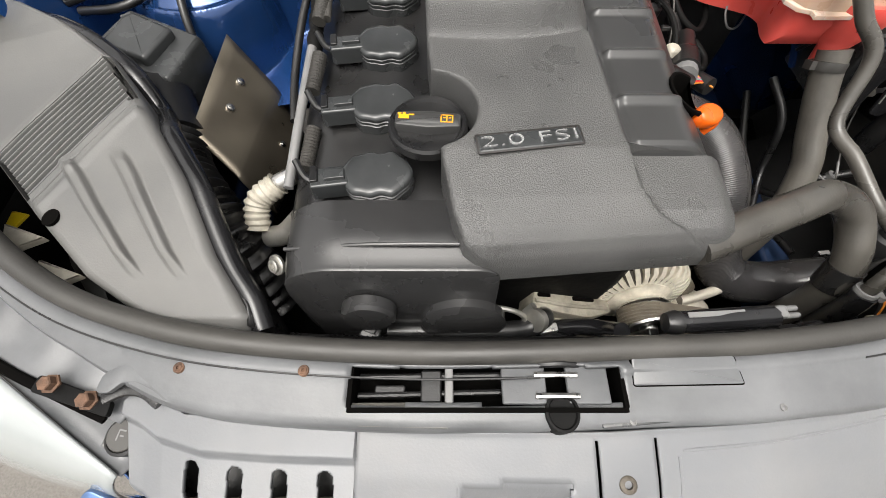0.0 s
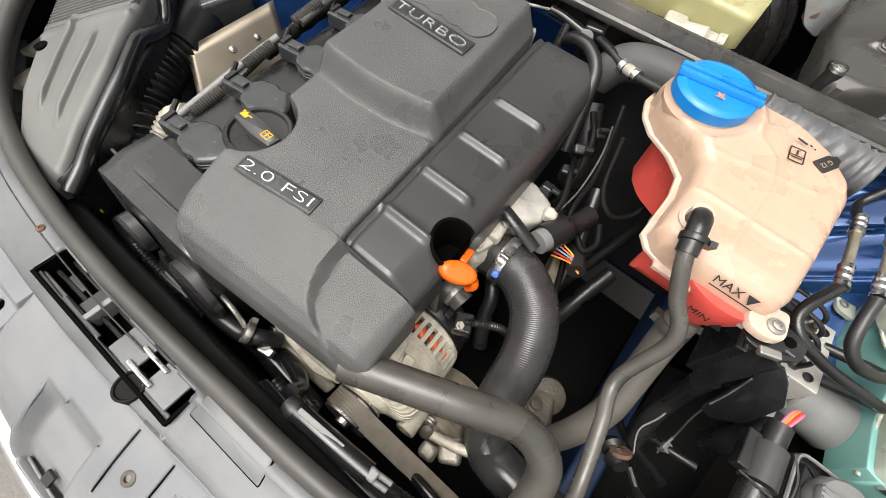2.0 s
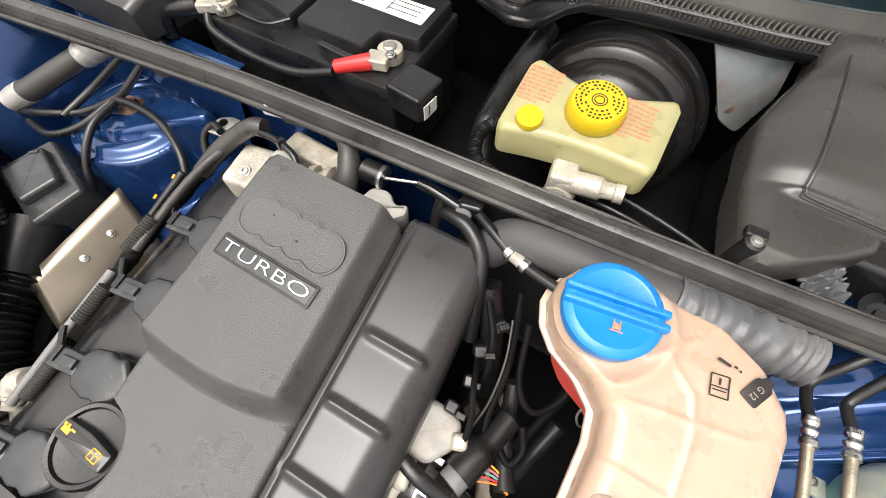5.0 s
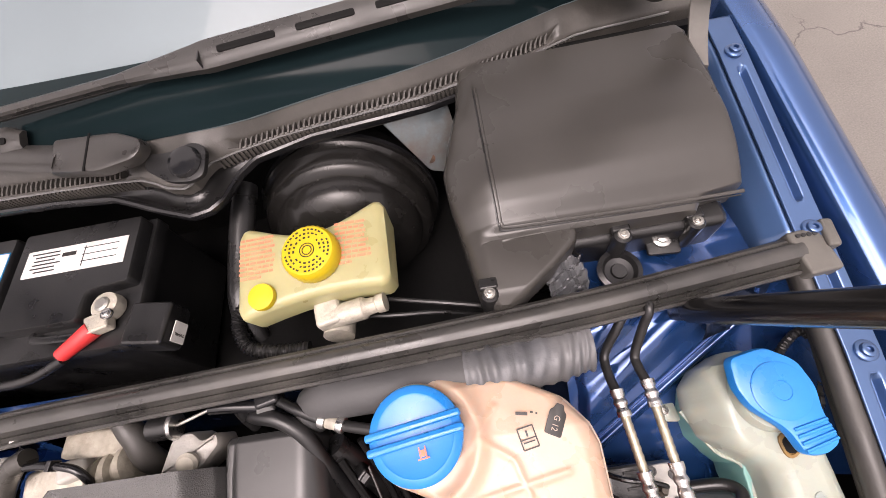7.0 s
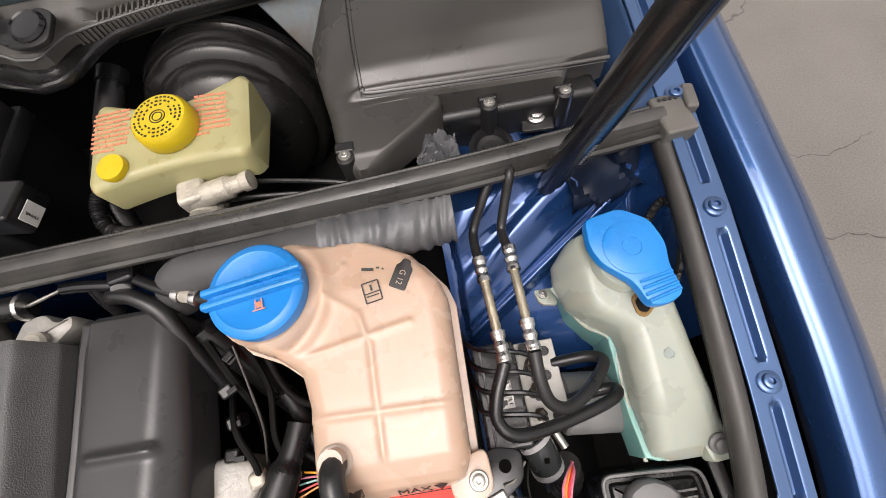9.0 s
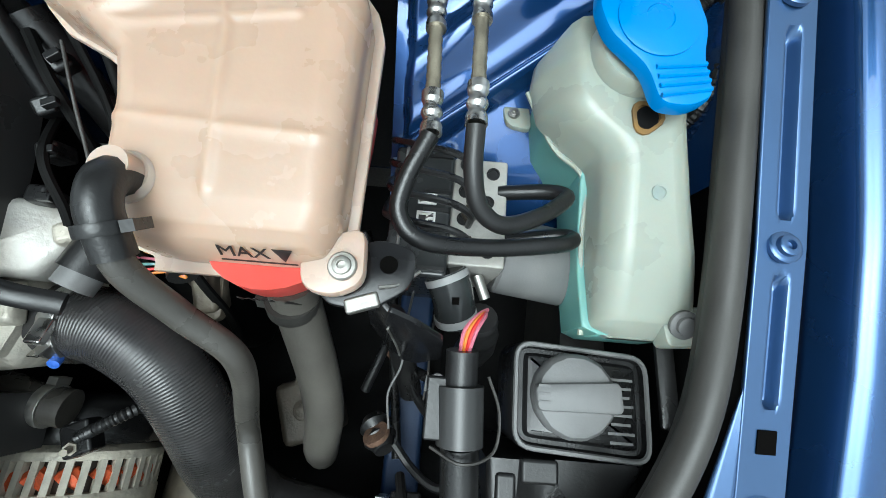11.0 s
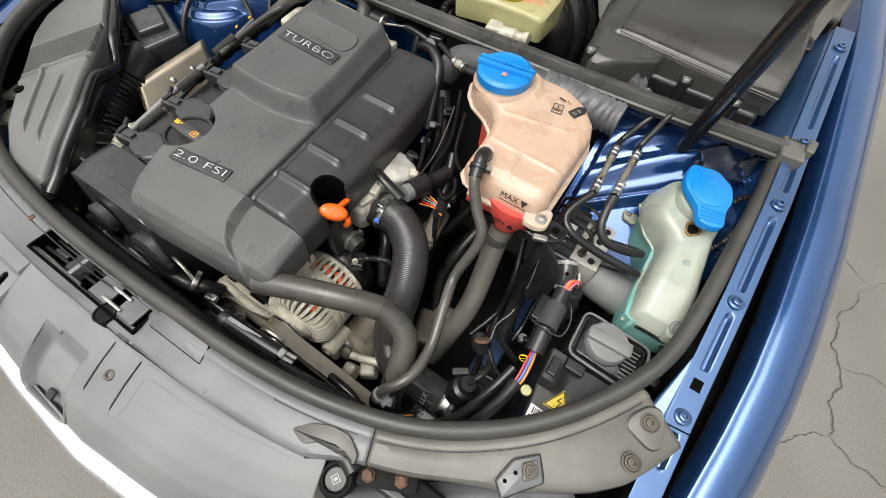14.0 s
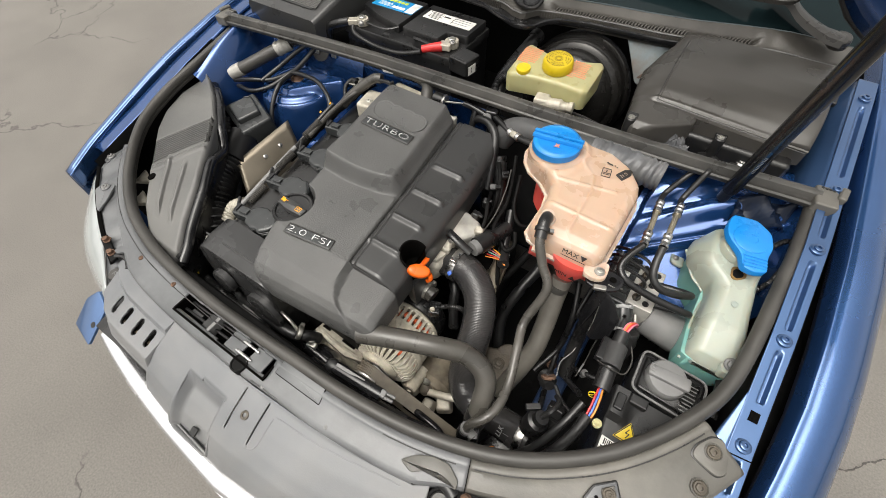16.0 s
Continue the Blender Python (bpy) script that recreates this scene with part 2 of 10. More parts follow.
def asphalt():
    m = bpy.data.materials.new("cracked_asphalt")
    m.use_nodes = True
    n, l = m.node_tree.nodes, m.node_tree.links
    b = n["Principled BSDF"]
    tc = n.new("ShaderNodeTexCoord")
    warp, cell, line = n.new("ShaderNodeTexNoise"), n.new("ShaderNodeTexVoronoi"), n.new("ShaderNodeMapRange")
    warp.inputs["Scale"].default_value, warp.inputs["Detail"].default_value = 7.0, 6
    l.new(tc.outputs["Object"], warp.inputs["Vector"])
    add = n.new("ShaderNodeMixRGB")
    add.blend_type = "ADD"
    add.inputs["Fac"].default_value = 0.22
    l.new(tc.outputs["Object"], add.inputs["Color1"])
    l.new(warp.outputs["Color"], add.inputs["Color2"])
    cell.feature = "DISTANCE_TO_EDGE"
    cell.inputs["Scale"].default_value = 0.85
    l.new(add.outputs[0], cell.inputs["Vector"])
    line.inputs["From Min"].default_value, line.inputs["From Max"].default_value = 0.0, 0.006
    line.inputs["To Min"].default_value, line.inputs["To Max"].default_value = 0.45, 1.0
    hide = n.new("ShaderNodeTexNoise")
    hide.inputs["Scale"].default_value = 0.45
    l.new(tc.outputs["Object"], hide.inputs["Vector"])
    keep = n.new("ShaderNodeMapRange")
    keep.inputs["From Min"].default_value, keep.inputs["From Max"].default_value = 0.46, 0.54
    keep.inputs["To Min"].default_value, keep.inputs["To Max"].default_value = 0.02, 0.0
    l.new(hide.outputs["Fac"], keep.inputs["Value"])
    far = n.new("ShaderNodeMath")
    l.new(cell.outputs["Distance"], far.inputs[0])
    l.new(keep.outputs[0], far.inputs[1])
    l.new(far.outputs[0], line.inputs["Value"])
    g, s = n.new("ShaderNodeTexNoise"), n.new("ShaderNodeTexNoise")
    g.inputs["Scale"].default_value, g.inputs["Detail"].default_value = 160, 4
    s.inputs["Scale"].default_value, s.inputs["Detail"].default_value = 1.6, 6
    l.new(tc.outputs["Object"], g.inputs["Vector"])
    l.new(tc.outputs["Object"], s.inputs["Vector"])
    ramp = n.new("ShaderNodeValToRGB")
    ramp.color_ramp.elements[0].position, ramp.color_ramp.elements[0].color = 0.3, (0.098, 0.091, 0.083, 1)
    ramp.color_ramp.elements[1].position, ramp.color_ramp.elements[1].color = 0.7, (0.182, 0.170, 0.154, 1)
    mixv = n.new("ShaderNodeMath")
    mixv.operation = "MULTIPLY_ADD"
    mixv.inputs[1].default_value = 0.55
    l.new(g.outputs["Fac"], mixv.inputs[0])
    half = n.new("ShaderNodeMath")
    half.operation = "MULTIPLY"
    half.inputs[1].default_value = 0.45
    l.new(s.outputs["Fac"], half.inputs[0])
    l.new(half.outputs[0], mixv.inputs[2])
    l.new(mixv.outputs[0], ramp.inputs["Fac"])
    dark = n.new("ShaderNodeVectorMath")
    dark.operation = "SCALE"
    l.new(ramp.outputs["Color"], dark.inputs[0])
    l.new(line.outputs[0], dark.inputs["Scale"])
    l.new(dark.outputs[0], b.inputs["Base Color"])
    b.inputs["Roughness"].default_value = 0.9
    bp = n.new("ShaderNodeBump")
    bp.inputs["Strength"].default_value, bp.inputs["Distance"].default_value = 0.5, 0.004
    hm = n.new("ShaderNodeMath")
    hm.operation = "MULTIPLY"
    l.new(g.outputs["Fac"], hm.inputs[0])
    l.new(line.outputs[0], hm.inputs[1])
    l.new(hm.outputs[0], bp.inputs["Height"])
    l.new(bp.outputs[0], b.inputs["Normal"])
    return m


M_GROUND = asphalt()


# ---- mesh helpers ----
def V(*a):
    return Vector(a)


def thing(name, at, label, category, group="", kind=""):
    ob = new(name)
    ob.empty_display_size = 0.02
    ob.location = at
    return tagged(ob, label, category, group, kind)


def base_of(ob):
    return ob.location + (base_of(ob.parent) if ob.parent else V(0, 0, 0))


def part(name, bm, material, parent=None, label="", bevel=0.0, seg=2, angle=38, solid=0.0, smooth=True):
    """One bmesh, in the world's metres, as one mesh object under a thing or a part."""
    me = bpy.data.meshes.new(name)
    bmesh.ops.recalc_face_normals(bm, faces=bm.faces)
    ob = new(name, me)
    if parent:
        bmesh.ops.translate(bm, verts=bm.verts, vec=-base_of(parent))
        ob.parent = parent
    bm.to_mesh(me)
    bm.free()
    me.materials.append(material)
    if smooth:
        me.shade_smooth()
        if not bevel:
            me.set_sharp_from_angle(angle=radians(angle))
    if solid:
        md = ob.modifiers.new("thickness", "SOLIDIFY")
        md.thickness, md.offset = solid, -1
    if bevel:
        md = ob.modifiers.new("edge", "BEVEL")
        md.width, md.segments, md.limit_method, md.angle_limit = bevel, seg, "ANGLE", radians(angle)
        md.harden_normals = True
    if label:
        ob["label"] = label
    return ob


def spline(pts, n=8, closed=False):
    p = [Vector(q) for q in pts]
    if len(p) < 3:
        return [p[0].lerp(p[1], i / n) for i in range(n + 1)]
    out, m = [], len(p)
    for i in range(m if closed else m - 1):
        if closed:
            a, b, c, d = p[(i - 1) % m], p[i], p[(i + 1) % m], p[(i + 2) % m]
        else:
            b, c = p[i], p[i + 1]
            a = p[i - 1] if i else b * 2 - c
            d = p[i + 2] if i + 2 < m else c * 2 - b
        for k in range(n):
            t = k / n
            out.append(0.5 * ((2 * b) + (c - a) * t + (2 * a - 5 * b + 4 * c - d) * t * t + (3 * b - a - 3 * c + d) * t**3))
    if not closed:
        out.append(p[-1])
    return out


def rings(bm, loops, caps=(True, True), closed=True):
    made = [[bm.verts.new(v) for v in lp] for lp in loops]
    for a, b in zip(made, made[1:]):
        k = len(a)
        for i in range(k if closed else k - 1):
            j = (i + 1) % k
            bm.faces.new((a[i], a[j], b[j], b[i]))
    if closed:
        if caps[0]:
            bm.faces.new(made[0][::-1])
        if caps[1]:
            bm.faces.new(made[-1])
    return made


def sweep(bm, pts, r, seg=12, n=8, rf=None, caps=(True, True), flat=1.0, closed=False, raw=False):
    """A tube along a smooth line. rf(u): the radius' factor at u from 0 to 1. flat: height over width."""
    line = [Vector(q) for q in pts] if raw else spline(pts, n, closed)
    m = len(line)
    loops, side = [], None
    for i, p in enumerate(line):
        a = line[(i - 1) % m] if closed else line[max(0, i - 1)]
        b = line[(i + 1) % m] if closed else line[min(m - 1, i + 1)]
        d = (b - a).normalized()
        if side is None:
            side = d.cross(V(0, 0, 1))
            side = side if side.length > 0.1 else d.cross(V(1, 0, 0))
        side = (side - d * side.dot(d)).normalized()
        up = side.cross(d)
        rr = r * (rf(i / (m - 1)) if rf else 1.0)
        loops.append([p + rr * (math.cos(2 * math.pi * k / seg) * side + flat * math.sin(2 * math.pi * k / seg) * up) for k in range(seg)])
    if closed:
        loops.append(loops[0])
        rings(bm, loops, (False, False))
        bmesh.ops.remove_doubles(bm, verts=bm.verts, dist=1e-6)
    else:
        rings(bm, loops, caps)
    return line


def tube(pts, r, **kw):
    bm = bmesh.new()
    sweep(bm, pts, r, **kw)
    return bm


def axis_pose(at, axis=(0, 0, 1), spin=0.0):
    return Matrix.Translation(at) @ Vector(axis).to_track_quat("Z", "Y").to_matrix().to_4x4() @ Matrix.Rotation(spin, 4, "Z")


def lathe(bm, prof, m, seg=24, lobes=None):
    """A profile of (radius, height) turned about m's z. lobes(angle): the radius' factor."""
    loops = []
    for r, h in prof:
        loops.append([m @ V(max(r, 1e-4) * (lobes(2 * math.pi * k / seg, r) if lobes else 1) * math.cos(2 * math.pi * k / seg),
                            max(r, 1e-4) * (lobes(2 * math.pi * k / seg, r) if lobes else 1) * math.sin(2 * math.pi * k / seg), h) for k in range(seg)])
    rings(bm, loops)


def turned(prof, at, axis=(0, 0, 1), seg=24, lobes=None):
    bm = bmesh.new()
    lathe(bm, prof, axis_pose(at, axis), seg, lobes)
    return bm


def block(bm, at, size, m=None, taper=1.0):
    """A box round at; m turns it about its centre; taper: the top's size over the foot's."""
    m = Matrix.Translation(at) @ (m or Matrix())
    sx, sy, sz = (s / 2 for s in size)
    loops = []
    for h, k in ((-sz, 1.0), (sz, taper)):
        loops.append([m @ V(x * k, y * k, h) for x, y in ((-sx, -sy), (sx, -sy), (sx, sy), (-sx, sy))])
    rings(bm, loops)


def boxed(at, size, rx=0, ry=0, rz=0, taper=1.0):
    bm = bmesh.new()
    block(bm, at, size, pose(0, 0, 0, rx, ry, rz), taper)
    return bm


def curve(table):
    xs, ys = zip(*table)
    return lambda v: float(np.interp(v, xs, ys))


def lid(bm, ys, xl, xr, top, low, r=0.01, nx=14, m=None):
    """A body cut across y: between xl(y) and xr(y), from low(x, y) to top(x, y), with edges rounded by r."""
    loops = []
    for y in ys:
        a, b = xl(y), xr(y)
        rr = min(r, (b - a) * 0.3)
        row = [V(a, y, low(a, y))]
        for k in range(5):
            t = math.pi / 2 * k / 4
            x = a + rr * (1 - math.cos(t))
            row.append(V(x, y, top(x, y) - rr * (1 - math.sin(t))))
        for k in range(1, nx):
            x = a + rr + (b - a - 2 * rr) * k / nx
            row.append(V(x, y, top(x, y)))
        for k in range(4, -1, -1):
            t = math.pi / 2 * k / 4
            x = b - rr * (1 - math.cos(t))
            row.append(V(x, y, top(x, y) - rr * (1 - math.sin(t))))
        row.append(V(b, y, low(b, y)))
        loops.append([m @ v for v in row] if m else row)
    rings(bm, loops)


def steps(a, b, n):
    return [a + (b - a) * i / n for i in range(n + 1)]


def ease(a, b, v):
    t = min(1.0, max(0.0, (v - a) / (b - a)))
    return t * t * (3 - 2 * t)


def blend(a, b, k=0.014):
    """The higher of two heights, with the crease between them rounded."""
    h = max(k - abs(a - b), 0.0) / k
    return max(a, b) + h * h * k * 0.25


def sheet(bm, f, nu, nv, skip=None):
    """A surface f(u, v) for u, v from 0 to 1; skip(u, v): where it is open."""
    g = [[bm.verts.new(f(i / nu, j / nv)) for j in range(nv + 1)] for i in range(nu + 1)]
    for i in range(nu):
        for j in range(nv):
            if skip and skip((i + 0.5) / nu, (j + 0.5) / nv):
                continue
            bm.faces.new((g[i][j], g[i + 1][j], g[i + 1][j + 1], g[i][j + 1]))
    loose = [v for v in bm.verts if not v.link_faces]
    bmesh.ops.delete(bm, geom=loose, context="VERTS")


def rounded(pts, r, k=5):
    """A flat outline with its corners rounded."""
    p, out, n = [Vector((*q[:2], 0)) for q in pts], [], len(pts)
    for i in range(n):
        a, b, c = p[i - 1], p[i], p[(i + 1) % n]
        rr = min(r, (a - b).length * 0.45, (c - b).length * 0.45)
        s, e = b + (a - b).normalized() * rr, b + (c - b).normalized() * rr
        for j in range(k + 1):
            t = j / k
            out.append(s * (1 - t) ** 2 + b * 2 * t * (1 - t) + e * t * t)
    return out


def inset(p, d):
    n, out = len(p), []
    area = sum(p[i].x * p[(i + 1) % n].y - p[(i + 1) % n].x * p[i].y for i in range(n))
    s = 1 if area > 0 else -1
    for i in range(n):
        e1, e2 = (p[i] - p[i - 1]), (p[(i + 1) % n] - p[i])
        n1, n2 = V(-e1.y, e1.x, 0).normalized() * s, V(-e2.y, e2.x, 0).normalized() * s
        v = n1 + n2
        out.append(p[i] + (v * (d / max(0.35, v.dot(n1))) if v.length > 1e-6 else n1 * d))
    return out


def pillow(bm, outline, prof, m):
    """A rounded slab: the outline, drawn in by each step's inset, at each step's height."""
    rings(bm, [[m @ V(q.x, q.y, h) for q in inset(outline, d)] for d, h in prof])


def slab(outline, thick, m=None, edge=0.002, z=0.0):
    bm = bmesh.new()
    pillow(bm, outline, [(0, z), (0, z + thick - edge), (edge * 0.3, z + thick - edge * 0.3), (edge, z + thick)], m or Matrix())
    return bm


def lettering(text, size, depth, m, width=1.0, thin=0.0):
    cu = bpy.data.curves.new("lettering", "FONT")
    cu.body, cu.size, cu.extrude, cu.align_x, cu.align_y = text, size, depth, "CENTER", "CENTER"
    cu.resolution_u = 4
    cu.offset = -thin * size
    tmp = bpy.data.objects.new("lettering", cu)
    me = tmp.to_mesh()
    bm = bmesh.new()
    bm.from_mesh(me)
    tmp.to_mesh_clear()
    bpy.data.objects.remove(tmp)
    bpy.data.curves.remove(cu)
    bmesh.ops.transform(bm, matrix=m @ Matrix.Diagonal((width, 1, 1, 1)), verts=bm.verts)
    return bm


def bars(rows, m, h=0.0003):
    """Unreadable print: thin bars, each (x, y, length, height)."""
    bm = bmesh.new()
    for x, y, a, b in rows:
        block(bm, m @ V(x, y, 0), (a, b, h), m.to_3x3().to_4x4())
    return bm


def plane_pose(o, ex, ey):
    """A pose at o whose x and y lie along ex and ey."""
    x = Vector(ex).normalized()
    z = x.cross(Vector(ey)).normalized()
    y = z.cross(x)
    return Matrix(((x.x, y.x, z.x, o[0]), (x.y, y.y, z.y, o[1]), (x.z, y.z, z.z, o[2]), (0, 0, 0, 1)))


def bolt(parent, at, axis=(0, 0, 1), r=0.008, material=None, name="bolt", label="", torx=True):
    bm = bmesh.new()
    m = axis_pose(at, axis)
    prof = [(r * 1.5, -0.002), (r * 1.5, 0.001), (r * 1.35, 0.002), (r, 0.0022), (r * 0.95, r * 0.7), (r * 0.8, r * 0.8)]
    if torx:
        prof += [(r * 0.45, r * 0.8), (r * 0.42, r * 0.35), (0, r * 0.3)]
    lathe(bm, prof, m, 18)
    return part(name, bm, material or M_ZINC, parent, label)


def clamp_ring(parent, at, axis, r, width=0.009, material=None, name="hose_clamp"):
    bm = bmesh.new()
    lathe(bm, [(r, -width / 2), (r + 0.0015, -width / 2), (r + 0.0018, -width / 2 + 0.001), (r + 0.0018, width / 2 - 0.001), (r + 0.0015, width / 2), (r, width / 2)], axis_pose(at, axis), 24)
    m = axis_pose(at, axis)
    block(bm, m @ V(r + 0.004, 0, 0), (0.007, 0.016, width * 0.9), m.to_3x3().to_4x4())
    return part(name, bm, material or M_ZINC, parent)

# ---- ground ----
bm = bmesh.new()
sheet(bm, lambda u, v: V(-400 + 800 * u, -400 + 800 * v, 0), 8, 8)
ground = tagged(part("ground", bm, M_GROUND), "grey cracked asphalt yard under the car", "ground", kind="structure")


def crack(points, width):
    """A jagged open crack: a dark, uneven ribbon that wanders between a few turning points."""
    pts = [V(x, y, 0) for x, y in points]
    for rough in (0.16, 0.14, 0.12, 0.10):
        fine = [pts[0]]
        for a, b in zip(pts, pts[1:]):
            d = b - a
            fine += [(a + b) / 2 + V(-d.y, d.x, 0) * random.uniform(-rough, rough), b]
        pts = fine
    bm = bmesh.new()
    rows = []
    for i, p in enumerate(pts):
        d = (pts[min(i + 1, len(pts) - 1)] - pts[max(0, i - 1)]).normalized()
        w = width * random.uniform(0.2, 0.65) * min(1, 0.15 + i / 6, 0.15 + (len(pts) - 1 - i) / 6)
        rows.append([bm.verts.new(p + V(-d.y, d.x, 0) * w / 2 + V(0, 0, 0.002)), bm.verts.new(p - V(-d.y, d.x, 0) * w / 2 + V(0, 0, 0.002))])
    for a, b in zip(rows, rows[1:]):
        bm.faces.new((a[0], a[1], b[1], b[0]))
    part("crack", bm, M_CRACK, ground)


random.seed(5)
M_CRACK = mat("dirt_filled_crack", (0.060, 0.055, 0.050), 0.95, 0, 0.3, 60, 0, 300)
for width, run in ((0.012, ((1.58, 1.62), (1.475, 1.40), (1.468, 1.26), (1.504, 1.19), (1.478, 1.03), (1.50, 0.97), (1.494, 0.91))),
                   (0.011, ((1.494, 0.91), (1.403, 0.854), (1.326, 0.78), (1.22, 0.70), (1.12, 0.55), (1.05, 0.30))),
                   (0.010, ((1.494, 0.91), (1.562, 0.864), (1.649, 0.846), (1.85, 0.78), (2.1, 0.80))),
                   (0.008, ((1.58, 1.62), (1.72, 1.80), (1.70, 2.1), (1.85, 2.4))),
                   (0.007, ((1.504, 1.19), (1.62, 1.22), (1.80, 1.15), (2.0, 1.22))),
                   (0.008, ((1.05, 1.78), (1.20, 1.75), (1.34, 1.79), (1.58, 1.62)))):
    crack(run, width)

# ---- car body ----
MID = -0.045
rail_z = curve([(-0.1, 0.70), (0.05, 0.752), (0.289, 0.817), (0.458, 0.868), (0.628, 0.911), (1.005, 0.979), (1.3, 1.02)])
body = thing("car", (MID, 0.6, 0.2), "blue metallic saloon car body with its engine bay open", "car")


def mirrored(x, side):
    return x if side > 0 else 2 * MID - x


def fender(side):
    """The wing: a rolled inner edge, a rounded crown and the flank."""
    prof = [(-0.004, -0.045), (-0.001, -0.006), (0.004, 0.0), (0.016, 0.004), (0.04, 0.002), (0.07, -0.014), (0.095, -0.045), (0.112, -0.10), (0.118, -0.2), (0.112, -0.45)]
    line = spline([V(a, 0, b) for a, b in prof], 4)
    edge = curve([(0.05, 0.715), (0.15, 0.742), (0.29, 0.757), (0.38, 0.761), (0.49, 0.759), (0.76, 0.746), (1.0, 0.732), (1.2, 0.715), (1.6, 0.675)])
    bm = bmesh.new()

    def f(u, v):
        y = 0.06 + 1.6 * u
        p = line[round(v * (len(line) - 1))]
        return V(mirrored(edge(y) + p.x * (0.87 if side > 0 else 0.58), side), y, rail_z(y) + 0.004 + p.z * (1 + 0.0 * u))

    sheet(bm, f, 60, len(line) - 1)
    return part("fender", bm, M_OUTER, body, solid=0.004)


def rail(side):
    """The bolted flange along the bay: a flat strip with long pressed grooves, folded down on its outer side."""
    slots = [(0.225, 0.262), (0.36, 0.435), (0.482, 0.60), (0.66, 0.712), (0.80, 0.975)]

    def f(u, v):
        y, x = 0.17 + 0.89 * u, 0.692 + 0.036 * v
        far = min(math.hypot(x - 0.7105, max(0, a - y, y - b)) for a, b in slots)
        dip = 0.0085 * (1 - ease(0.0015, 0.0062, far)) + 0.010 * ease(0.93, 1.0, v)
        return V(mirrored(x, side), y, rail_z(y) - dip)

    bm = bmesh.new()
    sheet(bm, f, 300, 30)
    part("inner_rail", bm, M_PAINT, body, "blue flange with long pressed grooves", solid=0.003)
    bm = bmesh.new()
    sheet(bm, lambda u, v: V(mirrored(0.728 + 0.002 * v, side), 0.17 + 0.89 * u, rail_z(0.17 + 0.89 * u) - 0.010 - 0.09 * v), 40, 3)
    part("rail_side", bm, M_PAINT_IN, body, solid=0.003)
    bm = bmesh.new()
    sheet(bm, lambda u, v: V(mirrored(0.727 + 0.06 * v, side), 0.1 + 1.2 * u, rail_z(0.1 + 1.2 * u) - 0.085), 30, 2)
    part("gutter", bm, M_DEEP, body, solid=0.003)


def wing(side):
    """The inner wing with its strut tower, from the rail down into the bay."""
    bm = bmesh.new()

    def f(u, v):
        x, y = 0.27 + 0.43 * u, 0.45 + 0.295 * v
        r = math.hypot(x - 0.458, y - 0.628)
        z = 0.806 - 0.012 * ease(0.03, 0.05, r) + 0.010 * ease(0.055, 0.075, r) - 0.010 * ease(0.085, 0.10, r) - 0.22 * ease(0.104, 0.150, r)
        z = blend(z, 0.60 + 0.285 * ease(0.625, 0.735, y))
        k = min(1.0, max(0.0, ((x - 0.458) * -0.143 + (y - 0.628) * 0.035) / 0.0217))
        d = math.hypot(x - 0.458 + 0.143 * k, y - 0.628 - 0.035 * k)
        z = blend(z, 0.806 + 0.030 * k - 0.14 * ease(0.052 - 0.045 * k, 0.085 - 0.045 * k, d))
        z = blend(z, 0.62 + (rail_z(y) - 0.63) * ease(0.555, 0.66, x) + 0.012 * math.sin(34 * (x + 0.5 * y)) * ease(0.56, 0.61, x) * ease(0.69, 0.66, x))
        return V(mirrored(x, side), y, z)

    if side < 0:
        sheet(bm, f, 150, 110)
        # Tower in the shaded copy of the body blue.
        part("strut_tower", bm, M_PAINT_IN, body, "blue painted strut tower with pressed ribs, darkened for shade")
    bm = bmesh.new()
    prof = [(0.694, 0), (0.690, -0.02), (0.695, -0.06), (0.70, -0.2), (0.62, -0.36), (0.50, -0.42)]

    def g(u, v):
        y = 0.12 + 0.44 * u
        k = v * (len(prof) - 1)
        i = min(int(k), len(prof) - 2)
        a, b = prof[i], prof[i + 1]
        return V(mirrored(a[0] + (b[0] - a[0]) * (k - i), side), y, rail_z(y) + a[1] + (b[1] - a[1]) * (k - i))

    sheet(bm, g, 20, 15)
    # Near black instead of blue: shade low on the inner wing, as colour.
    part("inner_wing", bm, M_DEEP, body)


def ridged_wing():
    """The pressed shelf on the battery-free side: it slopes down from the bulkhead, with slanting ridges and a step."""
    bm = bmesh.new()
    slope = curve([(0.50, 0.715), (0.56, 0.765), (0.64, 0.822), (0.70, 0.866), (0.745, 0.885)])

    def f(u, v):
        x, y = 0.425 + 0.27 * u, 0.515 + 0.23 * v
        q = (y - 0.615) - 0.645 * (x - 0.462)
        side_line = (y - 0.556) - 0.60 * (x - 0.427)
        z = slope(y) + 0.008 * ease(-0.010, 0.014, q) - 0.011 * ease(0.018, 0.042, q) + 0.007 * ease(0.048, 0.070, q) - 0.006 * ease(0.075, 0.11, q)
        z -= 0.006 * math.exp(-(((side_line - 0.012) / 0.004) ** 2))
        z -= 0.085 * ease(0.004, -0.02, side_line)
        z -= 0.10 * ease(0.445, 0.415, x)
        z = max(z, slope(y) - 0.02 + (rail_z(y) - 0.02 - slope(y) + 0.02) * ease(0.662, 0.694, x))
        return V(x, y, z)

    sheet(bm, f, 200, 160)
    # Ridged wing in the shaded copy of the body blue.
    part("strut_tower", bm, M_PAINT_IN, body, "blue painted inner wing with slanting pressed ridges, darkened for shade")


